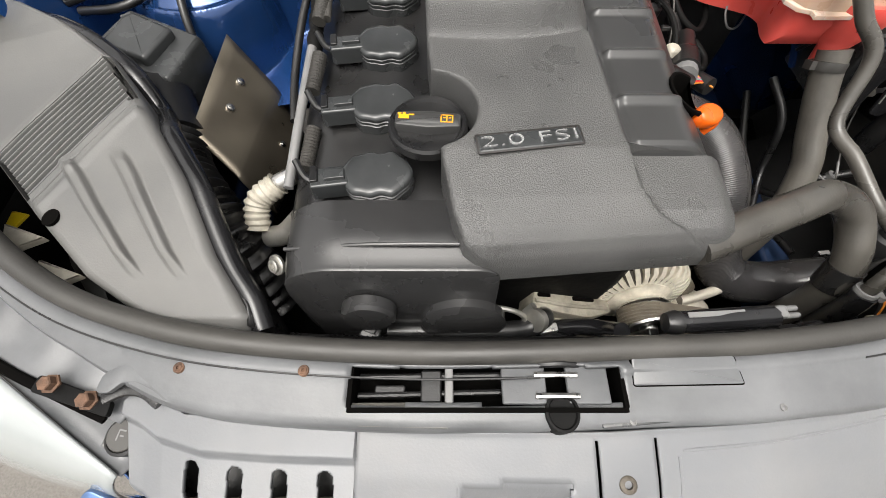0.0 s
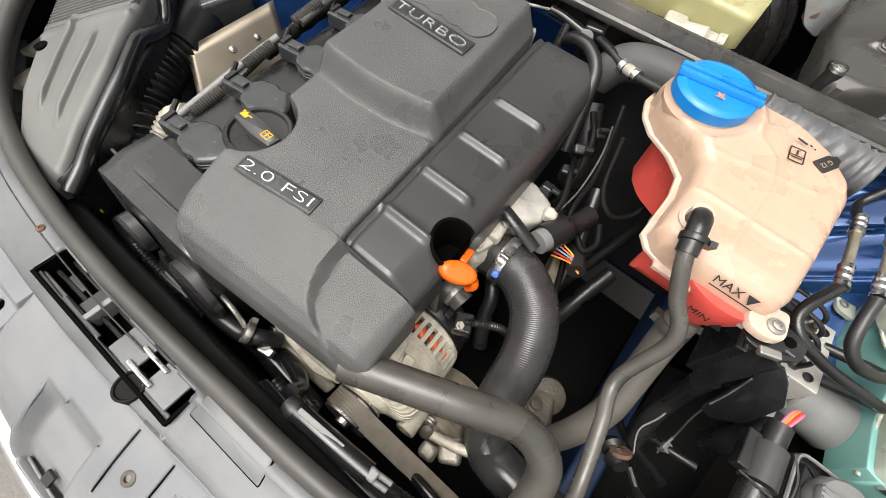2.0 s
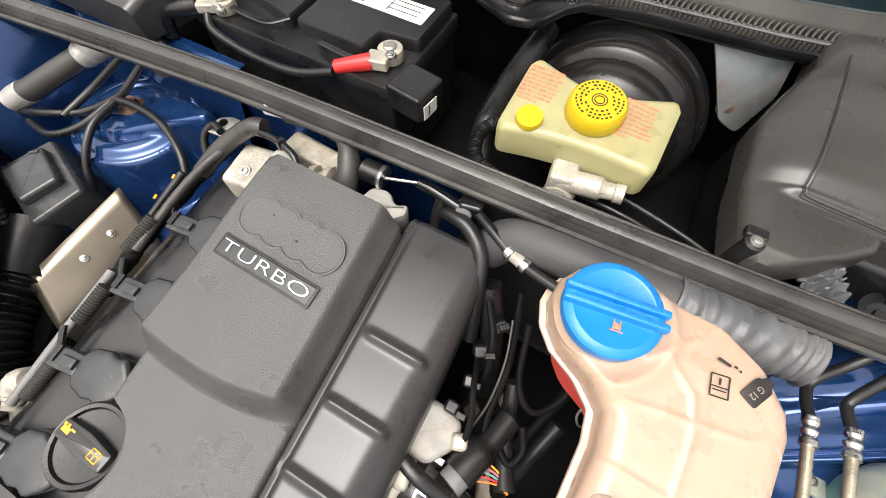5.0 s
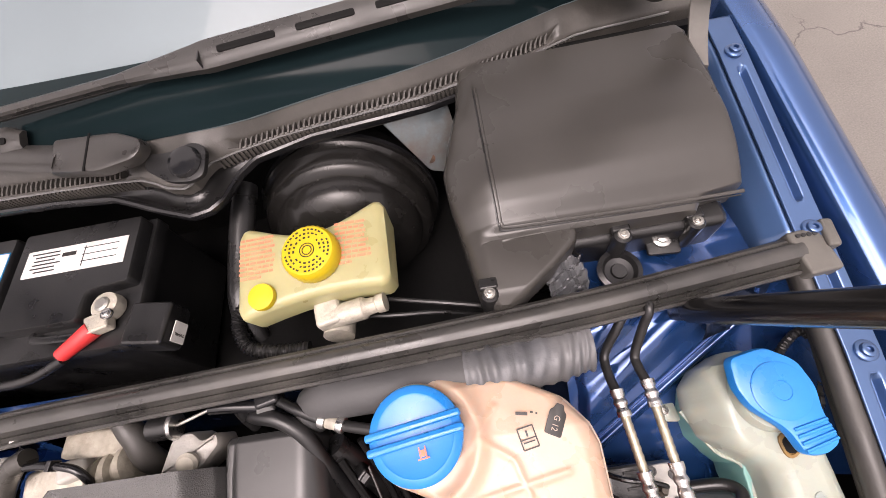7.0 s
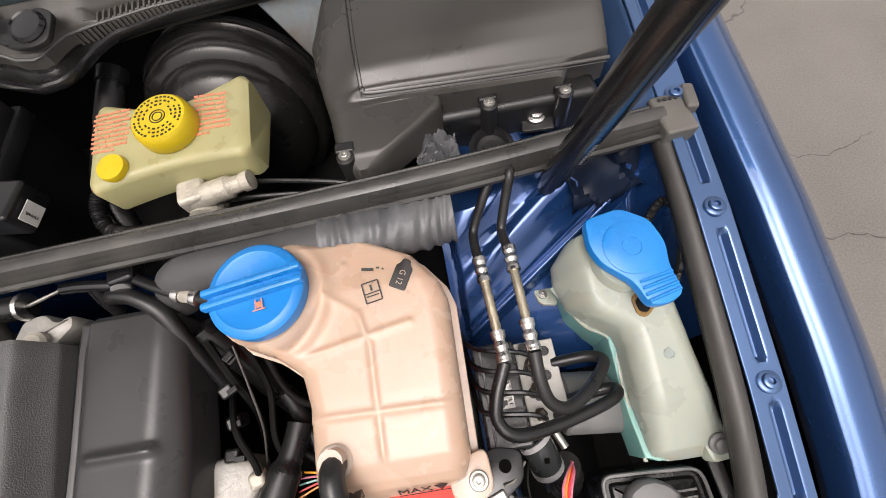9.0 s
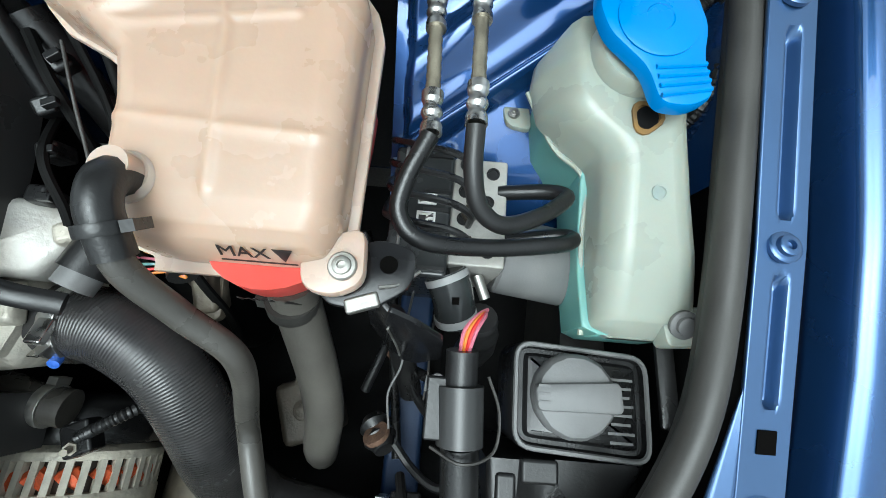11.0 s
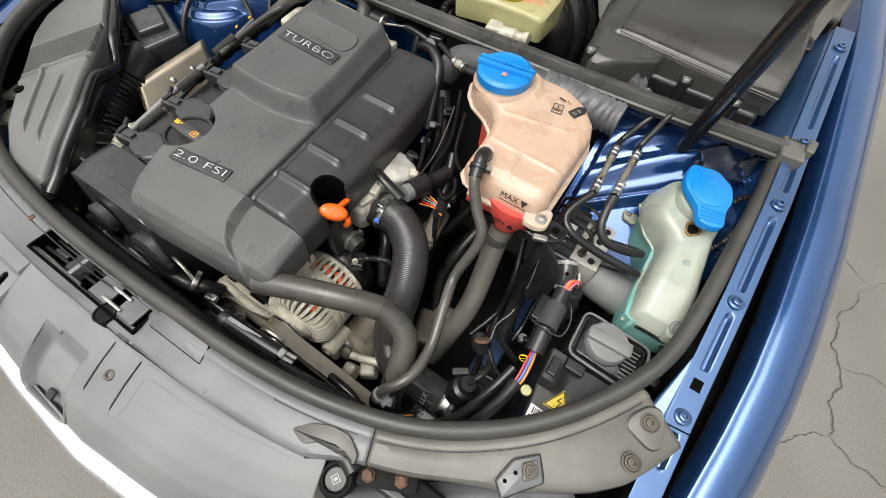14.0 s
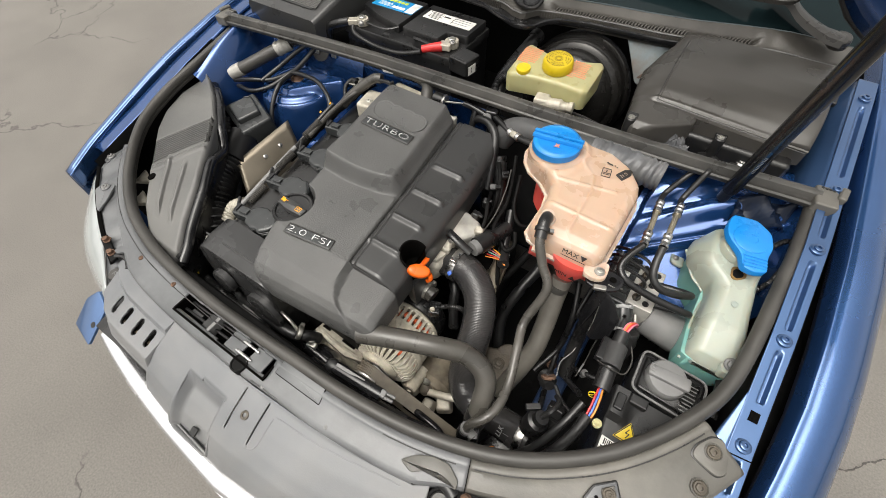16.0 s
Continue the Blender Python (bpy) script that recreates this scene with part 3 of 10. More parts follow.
for side in (1, -1):
    fender(side), wing(side)
ridged_wing()
rail(1)
bm = bmesh.new()
sheet(bm, lambda u, v: V((0.672 + 0.024 * u) * (1 - v) + 0.694 * v, 0.268 + 0.112 * u + 0.014 * (1 - v) * (1 - u), rail_z(0.268 + 0.112 * u) - 0.0025), 12, 4)
part("rail_flange", bm, M_PAINT, body, "blue flange between seal and rail, lightened for sky reflection", solid=0.002)
part("rail_seam", tube([(0.6935, 0.271, rail_z(0.271) + 0.0002), (0.7255, 0.274, rail_z(0.274) + 0.0002)], 0.0011, n=3, seg=6, flat=0.6), M_VOID, body)
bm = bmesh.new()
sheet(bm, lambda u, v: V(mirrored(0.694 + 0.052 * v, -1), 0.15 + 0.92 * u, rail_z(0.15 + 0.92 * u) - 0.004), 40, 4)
# Left rail takes the shaded blue; the right one has the sky-lightened copy.
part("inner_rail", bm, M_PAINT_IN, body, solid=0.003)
for side in (1, -1):
    bm = boxed((mirrored(0.455, side), 0.40, 0.455), (0.05, 0.72, 0.10))
    part("chassis_leg", bm, M_LEG, body, bevel=0.008)
for y in (0.289, 0.458, 0.628, 1.003, 0.76):
    bolt(body, (0.710, y, rail_z(y) + 0.001), r=0.0075, material=M_PAINT, name="wing_bolt")
bm = boxed((0.7095, 0.333, rail_z(0.333) + 0.0005), (0.013, 0.016, 0.001), rx=16)
part("rail_hole", bm, M_VOID, body, "square hole in the rail")
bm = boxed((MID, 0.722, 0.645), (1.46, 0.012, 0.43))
# Firewall in the shaded copy of the body blue.
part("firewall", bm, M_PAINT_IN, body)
part("insulation_mat", boxed((0.235, 0.711, 0.66), (0.40, 0.010, 0.42)), M_FLEECE, body, "black insulation mat on the firewall", bevel=0.004)
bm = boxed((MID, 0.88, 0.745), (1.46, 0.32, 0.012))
# Plenum and floor panels below are coloured near black for deep shade.
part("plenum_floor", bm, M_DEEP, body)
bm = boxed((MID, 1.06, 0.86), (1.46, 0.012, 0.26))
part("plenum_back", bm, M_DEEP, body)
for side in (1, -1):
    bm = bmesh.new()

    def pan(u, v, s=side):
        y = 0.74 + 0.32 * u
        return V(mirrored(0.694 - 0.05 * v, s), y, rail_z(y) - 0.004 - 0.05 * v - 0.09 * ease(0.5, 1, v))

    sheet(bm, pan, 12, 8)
    # Same paint both sides: lit tone on the right, shaded tone on the left.
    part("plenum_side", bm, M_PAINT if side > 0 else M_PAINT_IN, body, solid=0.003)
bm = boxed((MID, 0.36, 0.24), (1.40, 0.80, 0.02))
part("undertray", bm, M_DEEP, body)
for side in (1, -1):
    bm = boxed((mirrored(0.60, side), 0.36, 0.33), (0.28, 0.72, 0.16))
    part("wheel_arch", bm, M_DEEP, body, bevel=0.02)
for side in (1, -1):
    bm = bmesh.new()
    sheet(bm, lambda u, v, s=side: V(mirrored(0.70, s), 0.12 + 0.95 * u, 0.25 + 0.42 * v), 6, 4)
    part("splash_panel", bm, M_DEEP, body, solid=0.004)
# plinth of the body down to the road, and the cabin's dark inside
bm = boxed((MID, 1.9, 0.55), (1.60, 1.6, 0.7))
part("cabin_lower", bm, M_OUTER, body, bevel=0.05)
for side in (1, -1):
    for y in (0.42,):
        wheel = part("wheel", turned([(0, -0.1), (0.24, -0.1), (0.31, -0.085), (0.315, 0), (0.31, 0.085), (0.24, 0.1), (0, 0.1)], (mirrored(0.72, side), y, 0.315), (1, 0, 0), 36), M_RUBBER, body, "black tyre")

# ---- seal round the bay ----
SEAL = [(-0.772, 0.64), (-0.768, 0.50), (-0.766, 0.37), (-0.735, 0.258), (-0.645, 0.150), (-0.54, 0.079), (-0.43, 0.043), (-0.322, 0.027), (-0.187, 0.02), (-0.075, 0.021), (0.04, 0.025),
        (0.144, 0.029), (0.255, 0.041), (0.349, 0.062), (0.431, 0.092), (0.501, 0.134), (0.564, 0.188), (0.619, 0.258), (0.66, 0.336), (0.676, 0.42), (0.684, 0.53), (0.69, 0.64), (0.69, 0.725)]


def seal_z(y):
    return 0.779 + 0.2 * y


line = spline([V(x, y, seal_z(y) - 0.011) for x, y in SEAL], 6)
seal = thing("bonnet_seal", (MID, 0.03, 0.77), "dusty black rubber seal running round the engine bay", "rubber seal")
part("bulb", tube(line, 0.0115, seg=14, raw=True, flat=1.05), M_RUBBER, seal)
part("lip", tube([p + V(0, 0, -0.014) for p in line], 0.006, seg=8, raw=True, flat=1.6), M_RUBBER, seal)

# outward normals of the seal's line, for all that follows it
NOR = []
for i, p in enumerate(line):
    d = (line[min(i + 1, len(line) - 1)] - line[max(0, i - 1)])
    NOR.append(V(d.y, -d.x, 0).normalized())


def along(u, off, dz):
    """A place off metres outside the seal at u of its length, dz under its top."""
    k = u * (len(line) - 1)
    i = min(int(k), len(line) - 2)
    p, n = line[i].lerp(line[i + 1], k - i), NOR[i].lerp(NOR[i + 1], k - i)
    return V(p.x + n.x * off, p.y + n.y * off, p.z + 0.011 + dz)


def u_of(x, front=True):
    return min((abs(p.x - x) + (0 if p.y < 0.3 else 9), i) for i, p in enumerate(line))[1] / (len(line) - 1)


# ---- bulkhead bar ----
bar = thing("bulkhead_seal", (MID, 0.70, 0.92), "long black rubber bulkhead seal with grooves across the bay", "rubber seal")
BAR = [(-0.785, 0.635, 0.928), (-0.40, 0.674, 0.930), (-0.2, 0.688, 0.931), (0.2, 0.704, 0.931), (0.45, 0.716, 0.932), (0.69, 0.737, 0.933)]
bline = spline(BAR, 8)
sect = [(-0.019, -0.018), (-0.0225, -0.013), (-0.0225, -0.008), (-0.0195, -0.005), (-0.0180, -0.0095), (-0.0155, -0.0105), (-0.0140, -0.005), (-0.0125, -0.0015), (-0.0108, -0.005), (-0.0092, -0.001), (-0.007, 0.0045), (-0.001, 0.0075), (0.006, 0.0070), (0.0105, 0.003), (0.0122, -0.0015), (0.0150, 0.0008), (0.0190, -0.003), (0.0195, -0.018), (0, -0.022)]
bm = bmesh.new()
rings(bm, [[V(p.x, p.y + a, p.z + b) for a, b in sect] for p in bline])
part("rubber", bm, M_BAR, bar)
for x, y, z, s in ((0.695, 0.735, 0.935, 1), (-0.785, 0.635, 0.93, -1)):
    br = part("end_clip", boxed((x + 0.004 * s, y, z - 0.010), (0.036, 0.052, 0.026), rz=4), M_CORNER, bar, "worn grey plastic end clip", bevel=0.004)
    for k in range(4):
        part("rivet", turned([(0.0025, 0), (0.0025, 0.0012), (0, 0.0015)], (x - 0.006 + 0.006 * k, y + 0.018, z + 0.003), seg=8), M_BLACK, br)
    part("hook", boxed((x + 0.026 * s, y + 0.016, z - 0.004), (0.014, 0.034, 0.024), rz=-8), M_CORNER, br, bevel=0.004)

# ---- front panel with the latch ----
front = thing("lock_carrier", (MID, -0.01, 0.74), "weathered grey plastic lock carrier panel with latch recess", "car panel")
FRONT_A, FRONT_B = u_of(-0.70), u_of(0.672)


def in_recess(p):
    return -0.238 < p.x < 0.012 and -0.026 < p.y < 0.008


fprof = [(0.004, -0.019), (0.011, -0.0115), (0.016, -0.0095), (0.022, -0.0095), (0.026, -0.0125), (0.044, -0.0165), (0.052, -0.018), (0.064, -0.021), (0.068, -0.026), (0.070, -0.048)]
fwide = curve([(-0.79, 0.48), (-0.6, 0.48), (-0.5, 0.62), (-0.40, 0.95), (-0.35, 1.0), (0.2, 1.0), (0.31, 1.0), (0.345, 0.86), (0.385, 0.78), (0.46, 0.80), (0.493, 0.87), (0.55, 1.1), (0.585, 1.32), (0.605, 1.40), (0.645, 1.32), (0.7, 1.2)])


def fpos(u, v):
    s = FRONT_A + (FRONT_B - FRONT_A) * u
    k = v * (len(fprof) - 1)
    i = min(int(k), len(fprof) - 2)
    off = fprof[i][0] + (fprof[i + 1][0] - fprof[i][0]) * (k - i)
    dz = fprof[i][1] + (fprof[i + 1][1] - fprof[i][1]) * (k - i)
    q = along(s, 0, 0)
    return along(s, off * (fwide(q.x) if off > 0.03 else 1), dz)


bm = bmesh.new()
sheet(bm, lambda u, v: fpos(u * 0.705, v), 180, 18, skip=lambda u, v: in_recess(fpos(u * 0.705, v)))
part("panel", bm, M_PANEL, front, solid=0.004)
bm = bmesh.new()
sheet(bm, lambda u, v: fpos(0.706 + 0.294 * u, v) + V(0, 0, -0.001), 80, 18)
part("corner_panel", bm, M_CORNER, front, "beige dusty end of the panel", solid=0.004)
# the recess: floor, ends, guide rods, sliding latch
# Floor, walls and ends are coloured black for the shade inside the recess.
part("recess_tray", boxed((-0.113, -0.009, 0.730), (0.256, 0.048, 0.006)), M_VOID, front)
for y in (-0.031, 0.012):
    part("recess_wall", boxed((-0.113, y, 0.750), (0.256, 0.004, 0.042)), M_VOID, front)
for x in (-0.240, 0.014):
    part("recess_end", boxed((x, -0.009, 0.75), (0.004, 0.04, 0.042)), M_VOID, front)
part("slider", boxed((-0.165, -0.008, 0.748), (0.02, 0.03, 0.02)), M_BLACK, front, bevel=0.002)
part("slider", boxed((-0.205, -0.012, 0.745), (0.03, 0.012, 0.016)), M_BLACK, front, bevel=0.002)
part("guide_rod", tube([(-0.235, -0.016, 0.752), (-0.06, -0.012, 0.755)], 0.0028, n=3, seg=8), M_BLACK, front)
part("guide_rod", tube([(-0.235, 0.002, 0.750), (-0.06, 0.004, 0.752)], 0.0028, n=3, seg=8), M_BLACK, front)
part("post", boxed((-0.148, -0.008, 0.755), (0.008, 0.034, 0.026)), M_CAPGREY, front, "grey plastic post", bevel=0.002)
part("latch_plate", boxed((-0.078, -0.008, 0.766), (0.042, 0.036, 0.005)), M_PANEL, front, bevel=0.002)
part("latch_plate", boxed((-0.018, -0.008, 0.766), (0.040, 0.036, 0.005)), M_PANEL, front, bevel=0.002)
for y in (-0.019, 0.0):
    part("latch_jaw", tube([(-0.068, y, 0.770), (-0.05, y, 0.7715), (-0.028, y, 0.770)], 0.0028, n=4, seg=8), M_STEEL, front, "bright steel latch jaw")
bm = bmesh.new()
lathe(bm, [(0.0135, -0.03), (0.0135, 0.0), (0.0115, 0.0005), (0.0105, -0.0015), (0, -0.002)], axis_pose((-0.045, -0.033, 0.7695)) @ Matrix.Diagonal((1.15, 1.3, 1, 1)), 24)
part("striker_cup", bm, M_DEEP, front)
part("plate_gap", slab(rounded([(0.0232, -0.0112), (0.1295, -0.0092), (0.1232, 0.0188), (0.0232, 0.0168)], 0.004), 0.003, pose(0, 0, 0.7696, 13, 0, 0)), M_VOID, front)
part("latch_arch", tube([(-0.068, 0.010, 0.752), (-0.064, 0.010, 0.768), (-0.045, 0.010, 0.774), (-0.026, 0.010, 0.768), (-0.022, 0.010, 0.752)], 0.0035, n=6, seg=8), M_BLACK, front)
for off_, dz_, k0, k1 in ((0.0242, -0.0110, 0.02, 0.40), (0.0242, -0.0110, 0.60, 0.69), (0.0430, -0.0170, 0.535, 0.665), (0.0242, -0.0118, 0.712, 0.99)):
    part("panel_groove", tube([along(FRONT_A + (FRONT_B - FRONT_A) * k, off_ * (fwide(along(FRONT_A + (FRONT_B - FRONT_A) * k, 0, 0).x) if off_ > 0.03 else 1), dz_) for k in steps(k0, k1, 60)], 0.0011, raw=True, seg=6, flat=0.6), M_BLACK, front)
part("cover_plate", slab(rounded([(0.024, -0.010), (0.128, -0.008), (0.122, 0.018), (0.024, 0.016)], 0.003), 0.003, pose(0, 0, 0.7703, 13, 0, 0)), M_PANEL, front)
part("step_plate", slab(rounded([(-0.290, -0.024), (-0.150, -0.023), (-0.148, -0.046), (-0.232, -0.044)], 0.003), 0.004, pose(0, 0, 0.7575), 0.001), M_CORNER, front, "worn beige step below the latch")
part("step_plate", slab(rounded([(-0.008, -0.026), (0.119, -0.021), (0.130, -0.034), (-0.008, -0.046)], 0.003), 0.004, pose(0, 0, 0.7575), 0.001), M_COIL, front, "shiny dark step below the cover plate")
part("end_plate", slab(rounded([(-0.290, 0.004), (-0.246, 0.010), (-0.243, -0.022), (-0.296, -0.022)], 0.008), 0.003, pose(0, 0, 0.7655, 8, 0, 0), 0.001), M_PANEL, front)
for x, y, z in ((-0.284, 0.007, 0.7725), (-0.402, 0.010, 0.771)):
    bolt(front, (x, y - 0.004, z + 0.001), r=0.0036, material=M_RUST, name="panel_screw")
for x, y, z in ((0.16, -0.028, 0.7655), (0.02, -0.040, 0.762), (-0.215, -0.034, 0.762)):
    bolt(front, (x, y, z - 0.001), r=0.0024, material=M_CAPGREY, name="panel_screw")

# ---- carrier above the grille ----
carrier = thing("grille_carrier", (MID, -0.12, 0.70), "light grey plastic cover over the grille with pocket and slots", "car panel")
cprof = [(0.072, -0.034), (0.076, -0.037), (0.115, -0.05), (0.150, -0.066), (0.175, -0.083), (0.195, -0.107), (0.212, -0.135), (0.216, -0.16)]
C_A, C_B = u_of(-0.222), u_of(0.335)
cwide = curve([(-0.4, 0.85), (0, 1.0), (0.2, 0.95), (0.4, 0.72)])


def cpos(u, v):
    s = C_A + (C_B - C_A) * u
    k = v * (len(cprof) - 1)
    i = min(int(k), len(cprof) - 2)
    off = cprof[i][0] + (cprof[i + 1][0] - cprof[i][0]) * (k - i)
    return along(s, off * cwide(along(s, 0, 0).x), cprof[i][1] + (cprof[i + 1][1] - cprof[i][1]) * (k - i))


SLOT_U = [(round(min((abs(cpos(k / 190, 0.4).x - x), k) for k in range(190))[1]) + 0.5) / 190 for x in (-0.010, 0.045)]


CSURF = [cpos(a / 240, b / 90) for a in range(241) for b in range(91)]


def carrier_gap(u, v):
    p = cpos(u, v)
    if -0.135 < p.x < -0.035 and -0.182 < p.y < -0.092 - 0.25 * (p.x + 0.085) ** 2:
        return True
    return min(abs(u - s) for s in SLOT_U) < 0.0027 and -0.122 < cpos(0.5, v).y < -0.052


bm = bmesh.new()
sheet(bm, cpos, 190, 46, skip=carrier_gap)
part("cover", bm, M_CARRIER, carrier, solid=0.003)
bm = bmesh.new()
c_surf = curve([(a, 0.782 + b) for a, b in cprof])


def pocket_pos(u, v):
    x, y = -0.141 + 0.112 * u, -0.187 + 0.101 * v
    deep = ease(0, 0.16, u) * ease(1, 0.86, u) * ease(0, 0.06, v) * ease(1, 0.72, v)
    return V(x, y, c_surf(0.02 - y) - 0.0015 - 0.026 * deep)


sheet(bm, pocket_pos, 36, 30)
pocket = part("pocket", bm, M_CARRIER, carrier, solid=0.003)
part("hole", boxed((-0.077, -0.168, 0.6675), (0.014, 0.014, 0.004), rx=24), M_BLACK, pocket, "dark hole in the pocket")
# Black sheet under the slots stands for the shade below them.
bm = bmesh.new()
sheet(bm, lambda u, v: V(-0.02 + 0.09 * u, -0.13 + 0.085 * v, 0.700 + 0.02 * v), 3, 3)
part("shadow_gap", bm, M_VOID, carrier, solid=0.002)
bolt(carrier, (0.016, -0.09, 0.729), (0, -0.2, 1), r=0.0085, material=M_DARKCAST, name="carrier_bolt")
for pts in (((0.070, -0.063), (0.17, -0.053), (0.31, -0.026)), ((0.066, -0.068), (0.066, -0.110), (0.060, -0.124), (0.046, -0.129))):
    q = spline([V(x, y, 0) for x, y in pts], 8)
    part("pressed_edge", tube([(p.x, p.y, min((math.hypot(c.x - p.x, c.y - p.y), c.z) for c in CSURF)[1] - 0.0002) for p in q], 0.0016, raw=True, seg=8, flat=0.7), M_CARRIER, carrier)

# slotted intake duct beside it
duct = thing("air_intake_duct", (-0.34, -0.08, 0.69), "light grey plastic air intake duct with four slots", "air duct")
slot_x = (-0.389, -0.348, -0.306, -0.263)
d_back = curve([(-0.462, -0.020), (-0.450, -0.007), (-0.44, -0.009), (-0.423, -0.020), (-0.40, -0.032), (-0.316, -0.036), (-0.22, -0.038)])
d_step = curve([(-0.462, -0.030), (-0.444, -0.037), (-0.422, -0.050), (-0.378, -0.062), (-0.313, -0.066), (-0.22, -0.069)])


def dpos(u, v):
    """The duct's skin: a raised back strip, a step, and a sloping face with its slots."""
    x = -0.462 + 0.232 * u
    if v < 0.3:
        y, z = d_back(x) + (d_step(x) - d_back(x)) * v / 0.3, 0.747 - 0.002 * v / 0.3
    elif v < 0.42:
        k = (v - 0.3) / 0.12
        y, z = d_step(x) - 0.008 * k, 0.745 - 0.013 * ease(0, 1, k)
    else:
        k = (v - 0.42) / 0.58
        y, z = d_step(x) - 0.008 - 0.070 * k, 0.732 - 0.014 * k - 0.030 * ease(0.72, 1.0, k)
    return V(x + (0.030 if u < 0.5 else 0.0) * max(0, v - 0.4) * (1 - 2 * u if u < 0.5 else 0), y, z - 0.03 * ease(0.975, 1.0, u))


def duct_gap(u, v):
    p = dpos(u, v)
    a = min(abs(p.x - c - 0.3 * (v - 0.5) * 0.04) for c in slot_x)
    return 0.455 < v < 0.745 and a < 0.0075 * math.sqrt(max(0, 1 - max(0, (abs(v - 0.60) - 0.09) / 0.055) ** 2))


bm = bmesh.new()
sheet(bm, dpos, 190, 90, skip=duct_gap)
part("shell", bm, M_CARRIER, duct, solid=0.005)
part("throat", boxed((-0.34, -0.10, 0.675), (0.20, 0.10, 0.01), rx=12), M_BLACK, duct)
for x in slot_x:
    part("slot_rib", boxed((x, -0.105, 0.704), (0.015, 0.006, 0.02)), M_CAST, duct)

# silver grille frame and bumper skin
grille = thing("radiator_grille", (MID, -0.22, 0.60), "silver grille surround along the nose", "grille")
A, B = u_of(-0.42), u_of(0.40)
nose = [along(A + (B - A) * i / 50, 0.224 * cwide(along(A + (B - A) * i / 50, 0, 0).x), -0.166) for i in range(51)]
part("trim", tube(nose, 0.020, seg=14, raw=True, flat=0.62), M_SILVER, grille)
bm = bmesh.new()
sheet(bm, lambda u, v: nose[round(u * 50)] + V(0, 0.012 - 0.02 * v, -0.02 - 0.34 * v), 50, 8)
part("grille_backing", bm, M_BLACK, grille, solid=0.004)
for k in range(7):
    part("slat", tube([p + V(0, -0.006, -0.035 - 0.028 * k) for p in nose[4:47:2]], 0.005, seg=8, raw=True), M_SILVER if k < 2 else M_BLACK, grille)
for k in range(11):
    p = nose[round(25 + (k - 5.5) * 4.1)]
    part("grille_bar", slab(rounded([(p.x - 0.022, p.y - 0.026), (p.x + 0.022, p.y - 0.026), (p.x + 0.022, p.y - 0.012), (p.x - 0.022, p.y - 0.012)], 0.004), 0.10, pose(0, 0, p.z - 0.125), 0.003), M_SILVER, grille, "bright upright grille bar")
bumper = thing("front_bumper", (MID, -0.2, 0.2), "blue front bumper below the lamps", "bumper")
bm = bmesh.new()
A2, B2 = u_of(-0.76), u_of(0.66)
bwide = curve([(-0.8, 0.10), (-0.55, 0.175), (-0.4, 0.215), (0, 0.245), (0.25, 0.22), (0.5, 0.17), (0.7, 0.11)])
sheet(bm, lambda u, v: along(A2 + (B2 - A2) * u, bwide(along(A2 + (B2 - A2) * u, 0, 0).x) + 0.03 * math.sin(v * 2.6), -0.30 - 0.26 * v), 60, 8)
part("skin", bm, M_OUTER, bumper, solid=0.004)
mtab = plane_pose((-0.52, -0.14, 0.626), (1, 0, 0), (0, 0.86, 0.5))
tab = part("corner_tab", slab(rounded([(-0.039, 0.02), (-0.015, 0.053), (0.034, 0.03), (0.039, -0.063), (-0.033, -0.045)], 0.008), 0.006, mtab, 0.002), M_PAINT, bumper, "blue painted bumper tab with a hole")
part("tab_hole", turned([(0.007, 0), (0.007, 0.0012), (0, 0.0012)], mtab @ V(0.022, -0.018, 0.0055), mtab.to_3x3() @ V(0, 0, 1), 16), M_BLACK, tab)

# headlamps
def headlamp(side):
    lamp = thing("headlamp", (mirrored(0.66, side), 0.0, 0.55), "clear headlamp with a pale housing at the corner of the nose", "headlight", "headlamps")
    bm = bmesh.new()

    def f(u, v):
        a = V(0.690, 0.108, 0.742).lerp(V(0.395, -0.085, 0.690), u)
        out = V(0.055, -0.055, 0) * (0.4 + math.sin(math.pi * min(1, 0.15 + u * 0.8)))
        b = a + out * ease(0, 1, v ** 0.6) + V(0, 0, -0.15 * v ** 1.5)
        b.x = mirrored(b.x, side)
        return b

    sheet(bm, f, 24, 12)
    part("lens", bm, M_LENS, lamp, solid=0.003)
    bm = bmesh.new()
    sheet(bm, lambda u, v: f(u, 0) + V((-0.055 if side > 0 else 0.055) * v * (1 - 0.3 * u), 0.055 * v, -0.006 - 0.012 * v), 20, 4)
    part("housing", bm, M_PANEL, lamp, "grey lamp housing edge", solid=0.004)
    return lamp


for side in (1, -1):
    headlamp(side)
shelf = thing("lamp_shelf", (-0.66, 0.06, 0.74), "weathered grey plastic shelf between seal and headlamp", "car panel")
LGAP = spline([V(-0.805, 0.215, 0.752), V(-0.772, 0.118, 0.754), V(-0.690, 0.062, 0.753), V(-0.593, 0.012, 0.750), V(-0.52, -0.018, 0.746), V(-0.462, -0.040, 0.742)], 12)
S_A, S_B = u_of(-0.775), u_of(-0.41)
bm = bmesh.new()
sheet(bm, lambda u, v: along(S_A + (S_B - S_A) * u, 0.010, -0.030).lerp(LGAP[round(u * (len(LGAP) - 1))], v) + V(0, 0, -0.006 * math.sin(math.pi * v) + 0.003 * math.sin(40 * u) * ease(0, 0.3, v) * ease(1, 0.7, v)), 60, 10)
part("sheet", bm, M_PANEL, shelf, solid=0.003)
